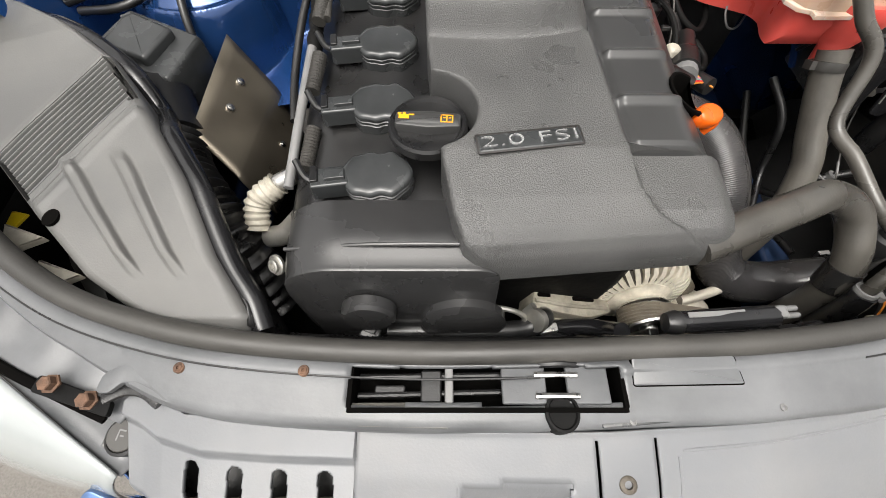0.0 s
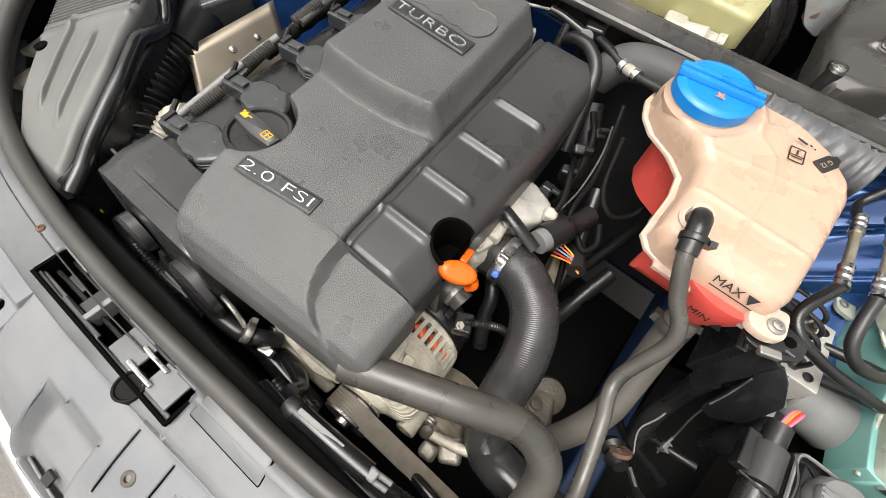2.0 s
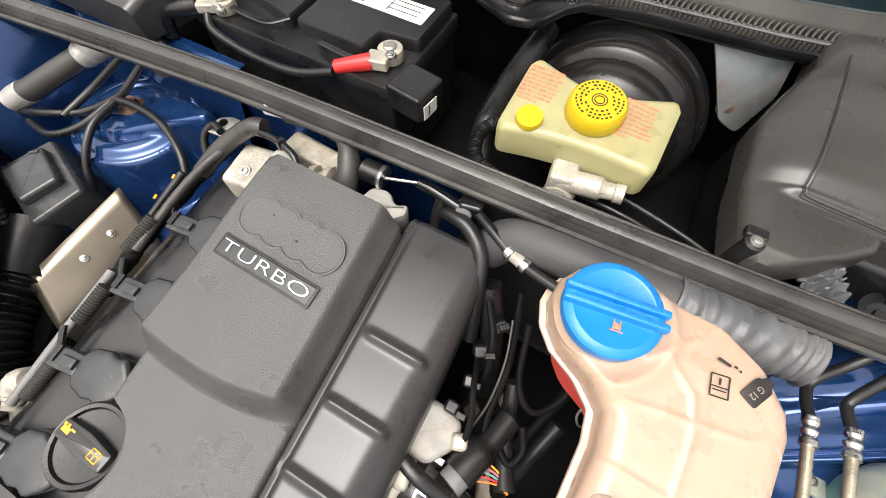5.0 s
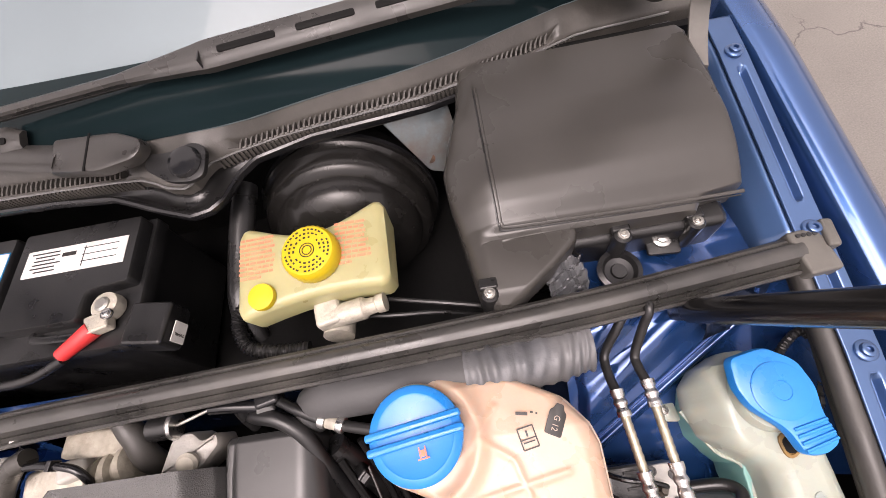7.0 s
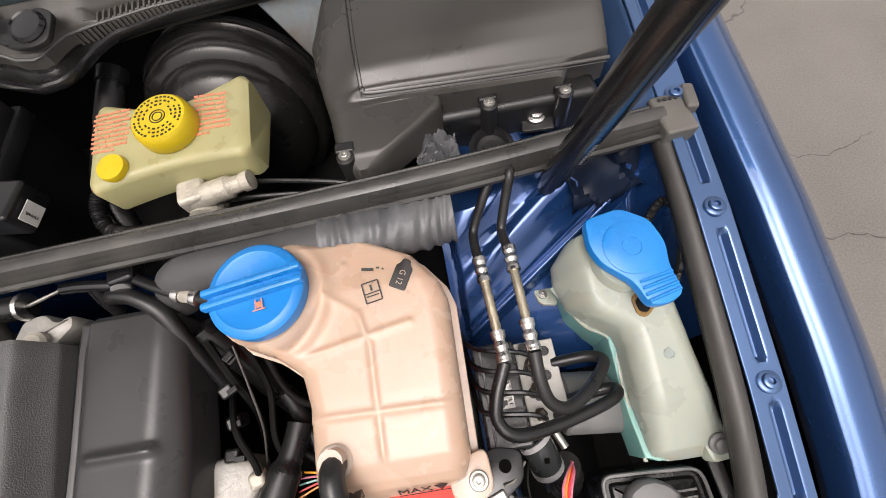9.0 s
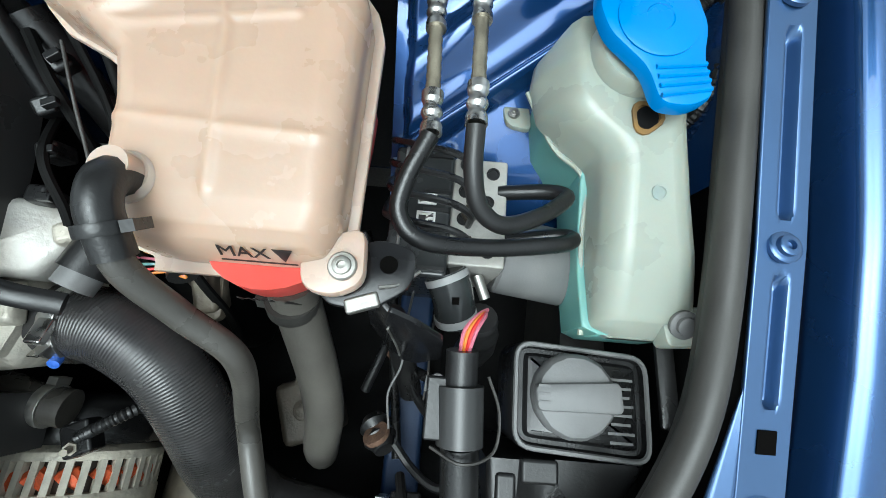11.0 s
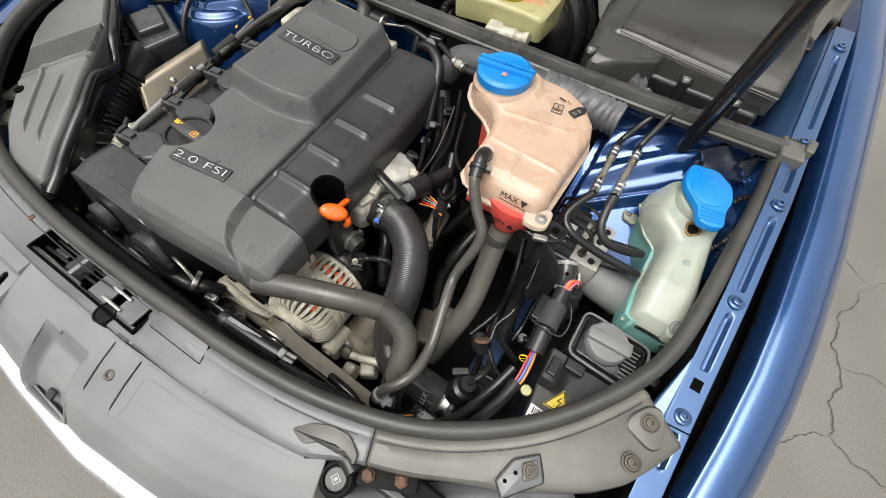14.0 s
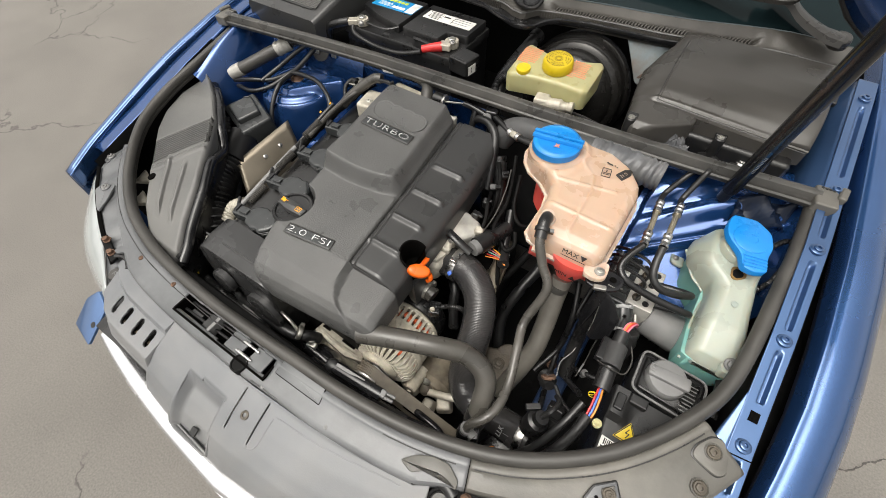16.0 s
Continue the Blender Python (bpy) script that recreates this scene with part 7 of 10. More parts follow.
for pa, ja, jb, pb in (
    ([(0.497, 0.745, 0.89), (0.495, 0.716, 0.913), (0.482, 0.695, 0.900), (0.466, 0.672, 0.872), (0.463, 0.65, 0.872), (0.464, 0.625, 0.880)], (0.464, 0.63, 0.880), (0.469, 0.515, 0.876), [(0.469, 0.515, 0.876), (0.455, 0.485, 0.866), (0.452, 0.462, 0.857), (0.470, 0.447, 0.849), (0.519, 0.452, 0.830), (0.575, 0.465, 0.812), (0.592, 0.475, 0.800), (0.580, 0.480, 0.790), (0.535, 0.474, 0.782)]),
    ([(0.517, 0.74, 0.90), (0.513, 0.706, 0.926), (0.506, 0.688, 0.906), (0.497, 0.665, 0.880), (0.496, 0.65, 0.880), (0.498, 0.63, 0.886)], (0.498, 0.635, 0.886), (0.499, 0.520, 0.884), [(0.499, 0.520, 0.884), (0.500, 0.492, 0.872), (0.507, 0.472, 0.858), (0.526, 0.465, 0.845), (0.557, 0.481, 0.830), (0.580, 0.502, 0.815), (0.583, 0.512, 0.806), (0.568, 0.518, 0.796), (0.530, 0.518, 0.786)])):
    part("line", tube(pa, 0.0055, n=6, seg=10), M_BLACK, lines)
    part("line", tube(pb, 0.0068, n=6, seg=10), M_BLACK, lines)
    d = Vector(jb) - Vector(ja)
    part("braid", tube([ja, jb], 0.0052, n=30, seg=10, rf=lambda u: 1 + 0.06 * math.cos(2 * math.pi * 15 * u)), mat("brass_braid", (0.38, 0.34, 0.26), 0.4, 0.8, 0.2, 60, 0.3, 400), lines)
    for t0, t1 in ((0.0, 0.25), (0.72, 1.0)):
        part("crimp", tube([Vector(ja) + d * t0, Vector(ja) + d * t1], 0.0078, n=24, seg=14, rf=lambda u: 1.0 - 0.22 * (0.5 + 0.5 * math.cos(2 * math.pi * 3 * u)) * (0.1 < u < 0.9)), M_STEEL, lines, "crimped steel fitting")
for k in range(4):
    pl = thing("brake_pipe", (0.50, 0.56, 0.80), "thin dark brake pipe bending out of the unit", "brake pipe", "thin brake pipes")
    y = 0.525 - 0.022 * k
    part("pipe", tube([(0.504, y, 0.795), (0.504, y, 0.818), (0.488, y + 0.006, 0.826), (0.455 - 0.004 * k, y + 0.014, 0.822), (0.434, y + 0.030, 0.798), (0.428, y + 0.07, 0.73)], 0.0030, n=6, seg=8), M_BLACK, pl)

# ---- steering fluid reservoir, lamp housing, plugs ----
res = thing("steering_fluid_reservoir", (0.60, 0.35, 0.69), "black steering fluid reservoir with a round grey cap", "fluid reservoir")
out = rounded([(0.552, 0.306), (0.668, 0.300), (0.668, 0.388), (0.552, 0.394)], 0.018)
bm = bmesh.new()
pillow(bm, out, [(0, -0.07), (0, -0.006), (0.001, -0.003), (0.003, 0), (0.0045, 0.0), (0.0065, -0.004), (0.010, -0.004), (0.013, 0.001), (0.016, 0.002)], pose(0, 0, 0.762))
part("body", bm, M_BLACK, res)
part("rim", tube([p + V(0, 0, 0.764) for p in inset(out, 0.003)], 0.0022, seg=6, raw=True, closed=True), M_CAPGREY, res)
rcap = part("cap", turned([(0.032, -0.004), (0.0335, 0.002), (0.033, 0.014), (0.030, 0.018), (0.026, 0.019), (0, 0.0195)], (0.600, 0.351, 0.764), (0, -0.05, 1), 44, lobes=lambda a, r: 1 + 0.01 * math.cos(30 * a)), M_CAPGREY, res, "grey screw cap with a grip bar")
part("grip", slab(rounded([(-0.034, -0.010), (0.034, -0.014), (0.034, 0.010), (-0.034, 0.010)], 0.006), 0.008, pose(0.600, 0.351, 0.782, 0, 0, 5), 0.003), M_CAPGREY, rcap)
for k in range(3):
    part("grip_rib", boxed((0.572, 0.345 + 0.006 * k, 0.7905), (0.009, 0.002, 0.0015)), M_CAPGREY, rcap)
part("print", bars([(0.634, 0.366 - 0.007 * k, 0.022 - 0.003 * (k % 3), 0.0022) for k in range(8)], pose(0.008, 0, 0.7645)), M_CAPGREY, res)
lampbox = thing("headlamp_housing_rear", (0.59, 0.24, 0.66), "black headlamp rear housing with a high voltage warning triangle", "lamp housing")
bm = bmesh.new()
lid(bm, steps(0.150, 0.300, 16), curve([(0.15, 0.545), (0.3, 0.532)]), curve([(0.15, 0.585), (0.2, 0.60), (0.3, 0.665)]), lambda x, y: 0.748 + 0.09 * (y - 0.2) + 0.012 * ease(0.57, 0.56, x) * (y > 0.25), lambda x, y: 0.60, 0.006, 12)
part("housing", bm, M_BLACK, lampbox)
part("lug", boxed((0.575, 0.292, 0.762), (0.03, 0.018, 0.014)), M_BLACK, lampbox, bevel=0.003)
part("lug", boxed((0.548, 0.275, 0.764), (0.016, 0.03, 0.014)), M_BLACK, lampbox, bevel=0.003)
mtri = plane_pose((0.578, 0.238, 0.7525), (1, 0.02, 0), (0, 1, 0.09))
sign = part("warning_triangle", slab(rounded([(-0.020, -0.015), (0.020, -0.015), (0, 0.019)], 0.002, 3), 0.0008, mtri, 0.0002), M_YELLOW, lampbox, "yellow high voltage warning triangle")
bm = bmesh.new()
for a, b in (((-0.0175, -0.0132), (0.0175, -0.0132)), ((0.0175, -0.0132), (0, 0.0165)), ((0, 0.0165), (-0.0175, -0.0132)), ((0.001, 0.007), (-0.003, -0.001)), ((-0.003, -0.001), (0.003, 0.0)), ((0.003, 0.0), (-0.001, -0.009))):
    sweep(bm, [mtri @ V(*a, 0.0009), mtri @ V(*b, 0.0009)], 0.0008, seg=6, n=1)
part("triangle_border", bm, M_BLACKPRINT, sign)
mlab = plane_pose((0.567, 0.196, 0.7487), (1, 0.03, 0), (0, 1, 0.09))
lab = part("label", slab(rounded([(-0.022, -0.022), (0.028, -0.018), (0.028, 0.016), (-0.022, 0.020)], 0.001), 0.0007, mlab, 0.0002), M_WHITE, lampbox)
for k in range(14):
    part("barcode_bar", bars([(-0.016 + 0.0028 * k, 0.012, 0.0012 + 0.0008 * (k % 3 == 0), 0.010)], mlab @ pose(0, 0, 0.0010)), M_BLACKPRINT, lab)
for q in ((-0.014, 0.003, 0.010, 0.003), (-0.002, 0.002, 0.008, 0.003), (-0.016, -0.006, 0.002, 0.008), (-0.008, -0.008, 0.008, 0.002)):
    part("print_bar", bars([q], mlab @ pose(0, 0, 0.0010)), M_BLACKPRINT, lab)
plug = thing("loom_connector", (0.51, 0.32, 0.76), "dark grey round loom connector on a wire clip", "connector")
part("upper_shell", tube([(0.506, 0.378, 0.800), (0.507, 0.352, 0.794)], 0.0125, n=4, seg=16), M_BLACK, plug)
part("collar", tube([(0.507, 0.352, 0.793), (0.509, 0.310, 0.789)], 0.0178, n=6, seg=20), M_COVER_SMOOTH, plug)
part("lower_shell", tube([(0.509, 0.310, 0.788), (0.512, 0.272, 0.778)], 0.0145, n=4, seg=16), M_BLACK, plug)
part("clip_plate", boxed((0.489, 0.335, 0.790), (0.016, 0.045, 0.016)), M_BLACK, plug, bevel=0.002)
part("wire_clip", tube([(0.487, 0.308, 0.795), (0.51, 0.300, 0.806), (0.533, 0.308, 0.798), (0.536, 0.335, 0.80), (0.527, 0.36, 0.80)], 0.0012, n=6, seg=6), M_RUBBER, plug)
LO = [(0.512, 0.272, 0.778), (0.513, 0.252, 0.778), (0.513, 0.225, 0.770), (0.506, 0.19, 0.745), (0.49, 0.15, 0.70), (0.47, 0.12, 0.64)]
for k, mw_ in enumerate((M_REDWIRE, M_BLUEWIRE, M_ORANGEWIRE)):
    w = thing("wire", (0.512, 0.25, 0.77), ("red insulated wire below the loom connector", "blue insulated wire below the loom connector", "orange insulated wire below the loom connector")[k], "wire", "loom wires")
    o = V(-0.0042 + 0.0042 * k, 0, 0.0008 * k)
    part("strand", tube([Vector(p) + o * (1.0 if 0 < i < 3 else 0.7) for i, p in enumerate(LO[:4])], 0.0019, n=5, seg=7), mw_, w)
for k, mw_ in enumerate((M_PINKWIRE, M_ORANGEWIRE, M_REDWIRE, M_PINKWIRE)):
    w = thing("wire", (0.51, 0.39, 0.80), ("pink insulated wire above the loom connector", "orange insulated wire above the loom connector", "red insulated wire above the loom connector", "pink insulated wire above the loom connector")[k], "wire", "loom wires")
    part("strand", tube([(0.504 + 0.002 * k, 0.374, 0.800), (0.506 + 0.003 * k, 0.392, 0.808), (0.516 + 0.002 * k, 0.405, 0.802), (0.525, 0.412, 0.79 - 0.003 * k)], 0.0016, n=5, seg=7), mw_, w)
trunk = thing("wiring_loom", (0.48, 0.17, 0.68), "black taped wiring loom running to the lamp", "wiring")
part("sheath", tube([(0.512, 0.225, 0.768), (0.505, 0.19, 0.745), (0.49, 0.155, 0.71), (0.465, 0.125, 0.64)], 0.009, n=8), M_BLACK, trunk)
part("sheath", tube([(0.50, 0.25, 0.74), (0.485, 0.20, 0.72), (0.46, 0.15, 0.67), (0.42, 0.12, 0.60)], 0.007, n=8), M_BLACK, trunk)
part("fastener", turned([(0.0075, 0), (0.0075, 0.006), (0.003, 0.007), (0, 0.006)], (0.528, 0.219, 0.768), seg=18), M_BRAKE, trunk, "cream plastic fastener")
pump = thing("washer_pump_plug", (0.45, 0.22, 0.62), "black sensor plug near the chassis leg", "connector")
part("barrel", tube([(0.468, 0.19, 0.60), (0.478, 0.205, 0.64), (0.476, 0.225, 0.665)], 0.017, n=5, seg=16), M_BLACK, pump)
part("socket", boxed((0.470, 0.235, 0.672), (0.03, 0.02, 0.022), rx=-30), M_BLACK, pump, bevel=0.003)
horn = thing("horn", (0.43, 0.13, 0.56), "black round horn deep beside the radiator", "horn")
part("disc", turned([(0, -0.02), (0.05, -0.02), (0.055, 0), (0.05, 0.012), (0.03, 0.02), (0, 0.022)], (0.43, 0.125, 0.56), (0.1, -0.3, 1), 32), M_BLACK, horn)
lowloom = thing("lower_wiring_loom", (0.44, 0.38, 0.55), "black cables and ties along the chassis leg", "wiring")
for a in ([(0.445, 0.40, 0.53), (0.45, 0.36, 0.56), (0.47, 0.33, 0.60), (0.50, 0.30, 0.64)], [(0.43, 0.56, 0.62), (0.425, 0.46, 0.56), (0.43, 0.38, 0.52), (0.45, 0.25, 0.54)], [(0.40, 0.50, 0.70), (0.42, 0.44, 0.66), (0.425, 0.40, 0.58), (0.40, 0.33, 0.55)], [(0.46, 0.36, 0.60), (0.49, 0.352, 0.622), (0.53, 0.35, 0.64)]):
    part("cable", tube(a, 0.0065, n=6, seg=10), M_BLACK, lowloom)
part("tie", tube([(0.490, 0.3525, 0.615), (0.4925, 0.3515, 0.630)], 0.0078, n=1, seg=10), M_CAPGREY, lowloom)
bolt(lowloom, (0.429, 0.384, 0.506), r=0.008, material=M_RUST, name="rusty_bolt")
brk = thing("tank_bracket", (0.44, 0.40, 0.84), "black sheet bracket holding the coolant tank lug", "bracket")
part("plate", slab(rounded([(0.405, 0.418), (0.440, 0.442), (0.468, 0.436), (0.466, 0.410), (0.440, 0.393), (0.41, 0.396)], 0.009), 0.005, pose(0, 0, 0.858), 0.002), M_GLOSS, brk)
part("hole", turned([(0.006, 0), (0.006, 0.001), (0, 0.001)], (0.450, 0.424, 0.8632), seg=16), M_VOID, brk)
mbk = plane_pose((0.456, 0.386, 0.808), (1, -0.10, 0), (0, 0.22, 1))
part("hanging_sheet", slab(rounded([(-0.004, 0.054), (0.014, 0.040), (0.034, 0.014), (0.036, -0.040), (0.016, -0.070), (0.000, -0.066), (-0.008, 0.030)], 0.005), 0.0035, mbk, 0.001), M_GLOSS, brk, "folded black sheet with a highlight added along its crease")
mbl = plane_pose((0.446, 0.394, 0.806), (0.75, -0.66, 0), (0, 0.20, 1))
part("side_sheet", slab(rounded([(-0.020, 0.052), (0.006, 0.052), (0.004, -0.066), (-0.016, -0.060)], 0.003), 0.0035, mbl, 0.001), M_GLOSS, brk)
# Thin zinc line stands for the highlight along the fold.
part("crease_highlight", tube([mbk @ V(-0.006, 0.018, 0.004), mbk @ V(-0.001, -0.020, 0.004), mbk @ V(0.001, -0.050, 0.004)], 0.0009, n=4, seg=6), M_ZINC, brk)
part("clip", boxed((0.436, 0.398, 0.862), (0.022, 0.010, 0.008), rz=20), M_ZINC, brk, "bright sheet clip", bevel=0.002)
part("strap", tube([(0.446, 0.408, 0.868), (0.458, 0.412, 0.862), (0.470, 0.424, 0.852)], 0.0012, n=4, seg=6), M_ZINC, brk)
sleeve2 = thing("loom_sleeve", (0.44, 0.40, 0.65), "black corrugated cable sleeve hanging below the tank bracket", "cable")
part("sleeve", tube([(0.445, 0.402, 0.760), (0.447, 0.392, 0.70), (0.452, 0.370, 0.64), (0.462, 0.335, 0.60)], 0.0135, n=12, seg=14), M_BLACK, sleeve2)

# small wires and plugs deep between the coolant hoses and the lamp
for pts, col, lb in (([(0.445, 0.30, 0.66), (0.44, 0.335, 0.655), (0.452, 0.365, 0.668), (0.455, 0.405, 0.70), (0.462, 0.44, 0.74)], M_CAPGREY, "thin grey wire beside the chassis leg"),
                     ([(0.478, 0.33, 0.64), (0.481, 0.36, 0.66), (0.480, 0.39, 0.69), (0.485, 0.42, 0.73)], M_RUBBER, "thin grey wire beside the chassis leg"),
                     ([(0.452, 0.285, 0.65), (0.475, 0.262, 0.655), (0.500, 0.250, 0.665), (0.530, 0.262, 0.68)], M_BLACK, "thin black taped wire beside the chassis leg")):
    w = thing("wire", pts[1], lb, "wire", "deep wires")
    part("strand", tube(pts, 0.0013 if col in (M_CAPGREY, M_RUBBER) else 0.0045, n=6, seg=7), col, w)
tagw = thing("cable_tag", (0.480, 0.345, 0.645), "small grey tag wrapped round a thin wire", "tag")
part("wrap", tube([(0.4795, 0.340, 0.646), (0.481, 0.356, 0.656)], 0.002, n=2, seg=8), M_CAPGREY, tagw)
knot = thing("wire_tie", (0.505, 0.254, 0.775), "thin yellow wire wound into a loop round the loom", "wire")
for k in range(3):
    part("turn", tube([V(0.503 + 0.0055 * math.cos(a), 0.256 + 0.002 * k + 0.003 * math.sin(a + k), 0.777 + 0.0045 * math.sin(a)) for a in steps(0, 5.9, 16)], 0.0006, n=1, seg=6, raw=True), M_YELLOW, knot)
bush3 = thing("ball_joint_boot", (0.438, 0.290, 0.64), "dark rubber boot with a rusty collar on the chassis leg", "rubber boot")
part("boot", turned([(0.012, -0.03), (0.018, -0.02), (0.013, -0.012), (0.018, -0.004), (0.012, 0.004), (0.010, 0.01), (0, 0.01)], (0.438, 0.285, 0.645), (0.4, -0.6, 0.5), 20), M_BLACK, bush3)
part("collar", turned([(0.014, 0.0), (0.015, 0.003), (0.014, 0.006), (0.006, 0.007), (0, 0.006)], (0.434, 0.291, 0.652), (-0.4, 0.6, 0.5), 18), M_RUST, bush3, "rusty collar")
hp = thing("hose_plug", (0.43, 0.17, 0.66), "black ribbed plug on the boost hose end", "connector")
part("barrel", turned([(0.020, -0.03), (0.022, 0), (0.020, 0.012), (0.014, 0.016), (0.013, 0.03), (0, 0.03)], (0.448, 0.195, 0.672), (0.2, 0.2, 1), 20), M_BLACK, hp)
part("latch", boxed((0.432, 0.212, 0.69), (0.028, 0.012, 0.012), rz=35), M_BLACK, hp, bevel=0.002)
part("lead", tube([(0.452, 0.20, 0.70), (0.462, 0.215, 0.715), (0.468, 0.24, 0.705), (0.462, 0.26, 0.67)], 0.005, n=6, seg=8), M_BLACK, hp)
yp = thing("sensor_plug", (0.385, 0.085, 0.64), "small black plug with thin dark wires by the radiator", "connector")
part("plug_body", boxed((0.388, 0.082, 0.655), (0.016, 0.020, 0.03), rx=15), M_BLACK, yp, bevel=0.002)
part("lock", boxed((0.388, 0.086, 0.674), (0.018, 0.012, 0.010), rx=15), M_BOOT, yp, "pale plug lock", bevel=0.002)
for k, mt_ in enumerate((M_BLACK, M_ORANGEWIRE, M_BLACK)):
    part("lead", tube([(0.384 + 0.003 * k, 0.088, 0.676), (0.386 + 0.005 * k, 0.100, 0.690), (0.397 + 0.004 * k, 0.112, 0.684), (0.405, 0.118, 0.665)], 0.0012, n=5, seg=6), mt_, yp)

ptag = thing("paper_tag", (0.303, 0.575, 0.79), "white paper tag with bars on a wire loop", "tag")
mtag = plane_pose((0.303, 0.572, 0.795), (0.7, 0.7, 0.05), (-0.6, 0.6, 0.5))
part("card", slab(rounded([(-0.024, -0.012), (0.024, -0.012), (0.024, 0.012), (-0.024, 0.012)], 0.002), 0.0006, mtag, 0.0001), M_WHITE, ptag)
for k in range(12):
    part("bar", bars([(-0.016 + 0.0026 * k, 0.003, 0.0011 + 0.0006 * (k % 3 == 0), 0.010)], mtag @ pose(0, 0, 0.0008)), M_GREYPRINT, ptag)
part("loop", tube([mtag @ V(-0.024, 0, 0), mtag @ V(-0.036, -0.012, -0.006), mtag @ V(-0.034, -0.032, -0.014), mtag @ V(-0.006, -0.044, -0.02), mtag @ V(0.03, -0.04, -0.02)], 0.0016, n=6, seg=7), M_CAPGREY, ptag)

# ---- air box side ----
air = thing("air_filter_box", (-0.58, 0.24, 0.70), "dark grey plastic air filter box with a band of fine ribs", "air box")
a_left = curve([(0.040, -0.41), (0.048, -0.445), (0.1, -0.530), (0.17, -0.607), (0.21, -0.648), (0.275, -0.715), (0.33, -0.752), (0.40, -0.772), (0.45, -0.776), (0.472, -0.772), (0.482, -0.764)])
a_right = curve([(0.040, -0.352), (0.06, -0.348), (0.12, -0.392), (0.20, -0.432), (0.255, -0.470), (0.30, -0.500), (0.358, -0.549), (0.42, -0.630), (0.464, -0.705), (0.482, -0.752)])


def air_top(x, y):
    k = (x - a_left(y)) / max(0.01, a_right(y) - a_left(y))
    z = float(np.interp(y, [0.04, 0.055, 0.1, 0.2, 0.3, 0.4, 0.485], [0.755, 0.772, 0.780, 0.793, 0.806, 0.818, 0.815])) + 0.034 * k * ease(0.05, 0.25, y)
    v = 0.717 * x - 0.697 * y + 0.608
    if abs(v) < 0.040 and 0.03 < k < 0.97:
        z -= 0.030 * ease(0.040, 0.036, abs(v))
    if 0.03 < k < 0.97 and y > 0.1:
        z += 0.003 * math.exp(-(((v - 0.060) / 0.005) ** 2))
    for c, s in ((0.40, 0.40), (0.70, 0.42)):
        if 0.09 < y < 0.235:
            z += 0.008 * math.exp(-(((k - c - 0.3 * (y - 0.15)) / 0.045) ** 4)) * ease(0.09, 0.12, y) * ease(0.235, 0.21, y)
    return z


bm = bmesh.new()
lid(bm, steps(0.040, 0.485, 200), a_left, a_right, air_top, lambda x, y: 0.66, 0.016, 170)
part("lid", bm, M_AIRBOX, air)
for i in range(11):
    w = -0.036 + 0.0072 * i
    pts = []
    for q in steps(-0.5, 0.3, 200):
        x, y = 0.717 * (w - 0.608) + 0.697 * q, -0.697 * (w - 0.608) + 0.717 * q
        if 0.045 < y < 0.475 and a_left(y) + 0.012 < x < a_right(y) - 0.012:
            pts.append(V(x, y, air_top(x, y) + 0.030 * ease(0.040, 0.036, abs(w))))
    if len(pts) > 4:
        bm = bmesh.new()
        side = V(0.717, -0.697, 0)
        rings(bm, [[p + side * a + V(0, 0, b) for a, b in ((-0.0017, -0.034), (-0.0014, -0.0010), (-0.0009, 0.0), (0.0009, 0.0), (0.0014, -0.0010), (0.0017, -0.034))] for p in pts])
        part("rib", bm, M_AIRBOX, air)
for w in (-0.0425, 0.0425):
    pts = []
    for q in steps(-0.5, 0.3, 200):
        x, y = 0.717 * (w - 0.608) + 0.697 * q, -0.697 * (w - 0.608) + 0.717 * q
        if 0.045 < y < 0.475 and a_left(y) + 0.012 < x < a_right(y) - 0.012:
            pts.append(V(x, y, air_top(x, y)))
    bm = bmesh.new()
    rings(bm, [[p + V(0.717, -0.697, 0) * a + V(0, 0, b) for a, b in ((-0.0050, -0.030), (-0.0048, 0.0), (-0.0040, 0.0008), (0.0040, 0.0008), (0.0048, 0.0), (0.0050, -0.030))] for p in pts])
    part("rib_border", bm, M_AIRBOX, air)
bm = bmesh.new()


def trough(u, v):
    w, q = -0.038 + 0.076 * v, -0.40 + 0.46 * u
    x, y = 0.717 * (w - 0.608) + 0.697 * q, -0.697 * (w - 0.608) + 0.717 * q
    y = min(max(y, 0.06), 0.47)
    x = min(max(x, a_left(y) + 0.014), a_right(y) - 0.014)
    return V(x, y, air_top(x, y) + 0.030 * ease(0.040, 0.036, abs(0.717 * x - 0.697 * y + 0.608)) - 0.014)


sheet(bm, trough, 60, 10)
# Added black sheet: paints the shade that lies between the ribs.
part("rib_shade", bm, M_VOID, air, "black sheet standing for the shade between the ribs")
part("hole", turned([(0.0100, -0.002), (0.0100, 0.0012), (0, 0.0013)], (-0.577, 0.161, air_top(-0.577, 0.161) + 0.001), (-0.15, -0.12, 1), 20), M_VOID, air)
part("rim", tube([(a_right(y) + 0.008, y, air_top(a_right(y) - 0.02, y) - 0.020) for y in steps(0.05, 0.47, 14)], 0.012, n=4, seg=12), M_GLOSS, air)
bm = bmesh.new()
sheet(bm, lambda u, v: V(a_right(0.05 + 0.42 * u) + 0.003 + 0.010 * v, 0.05 + 0.42 * u, 0.765 + 0.06 * u - 0.10 * v), 20, 4)
part("lower_box", bm, M_BLACK, air, solid=0.004)
bell = thing("intake_bellows", (-0.44, 0.2, 0.66), "black corrugated rubber intake hose", "hose")
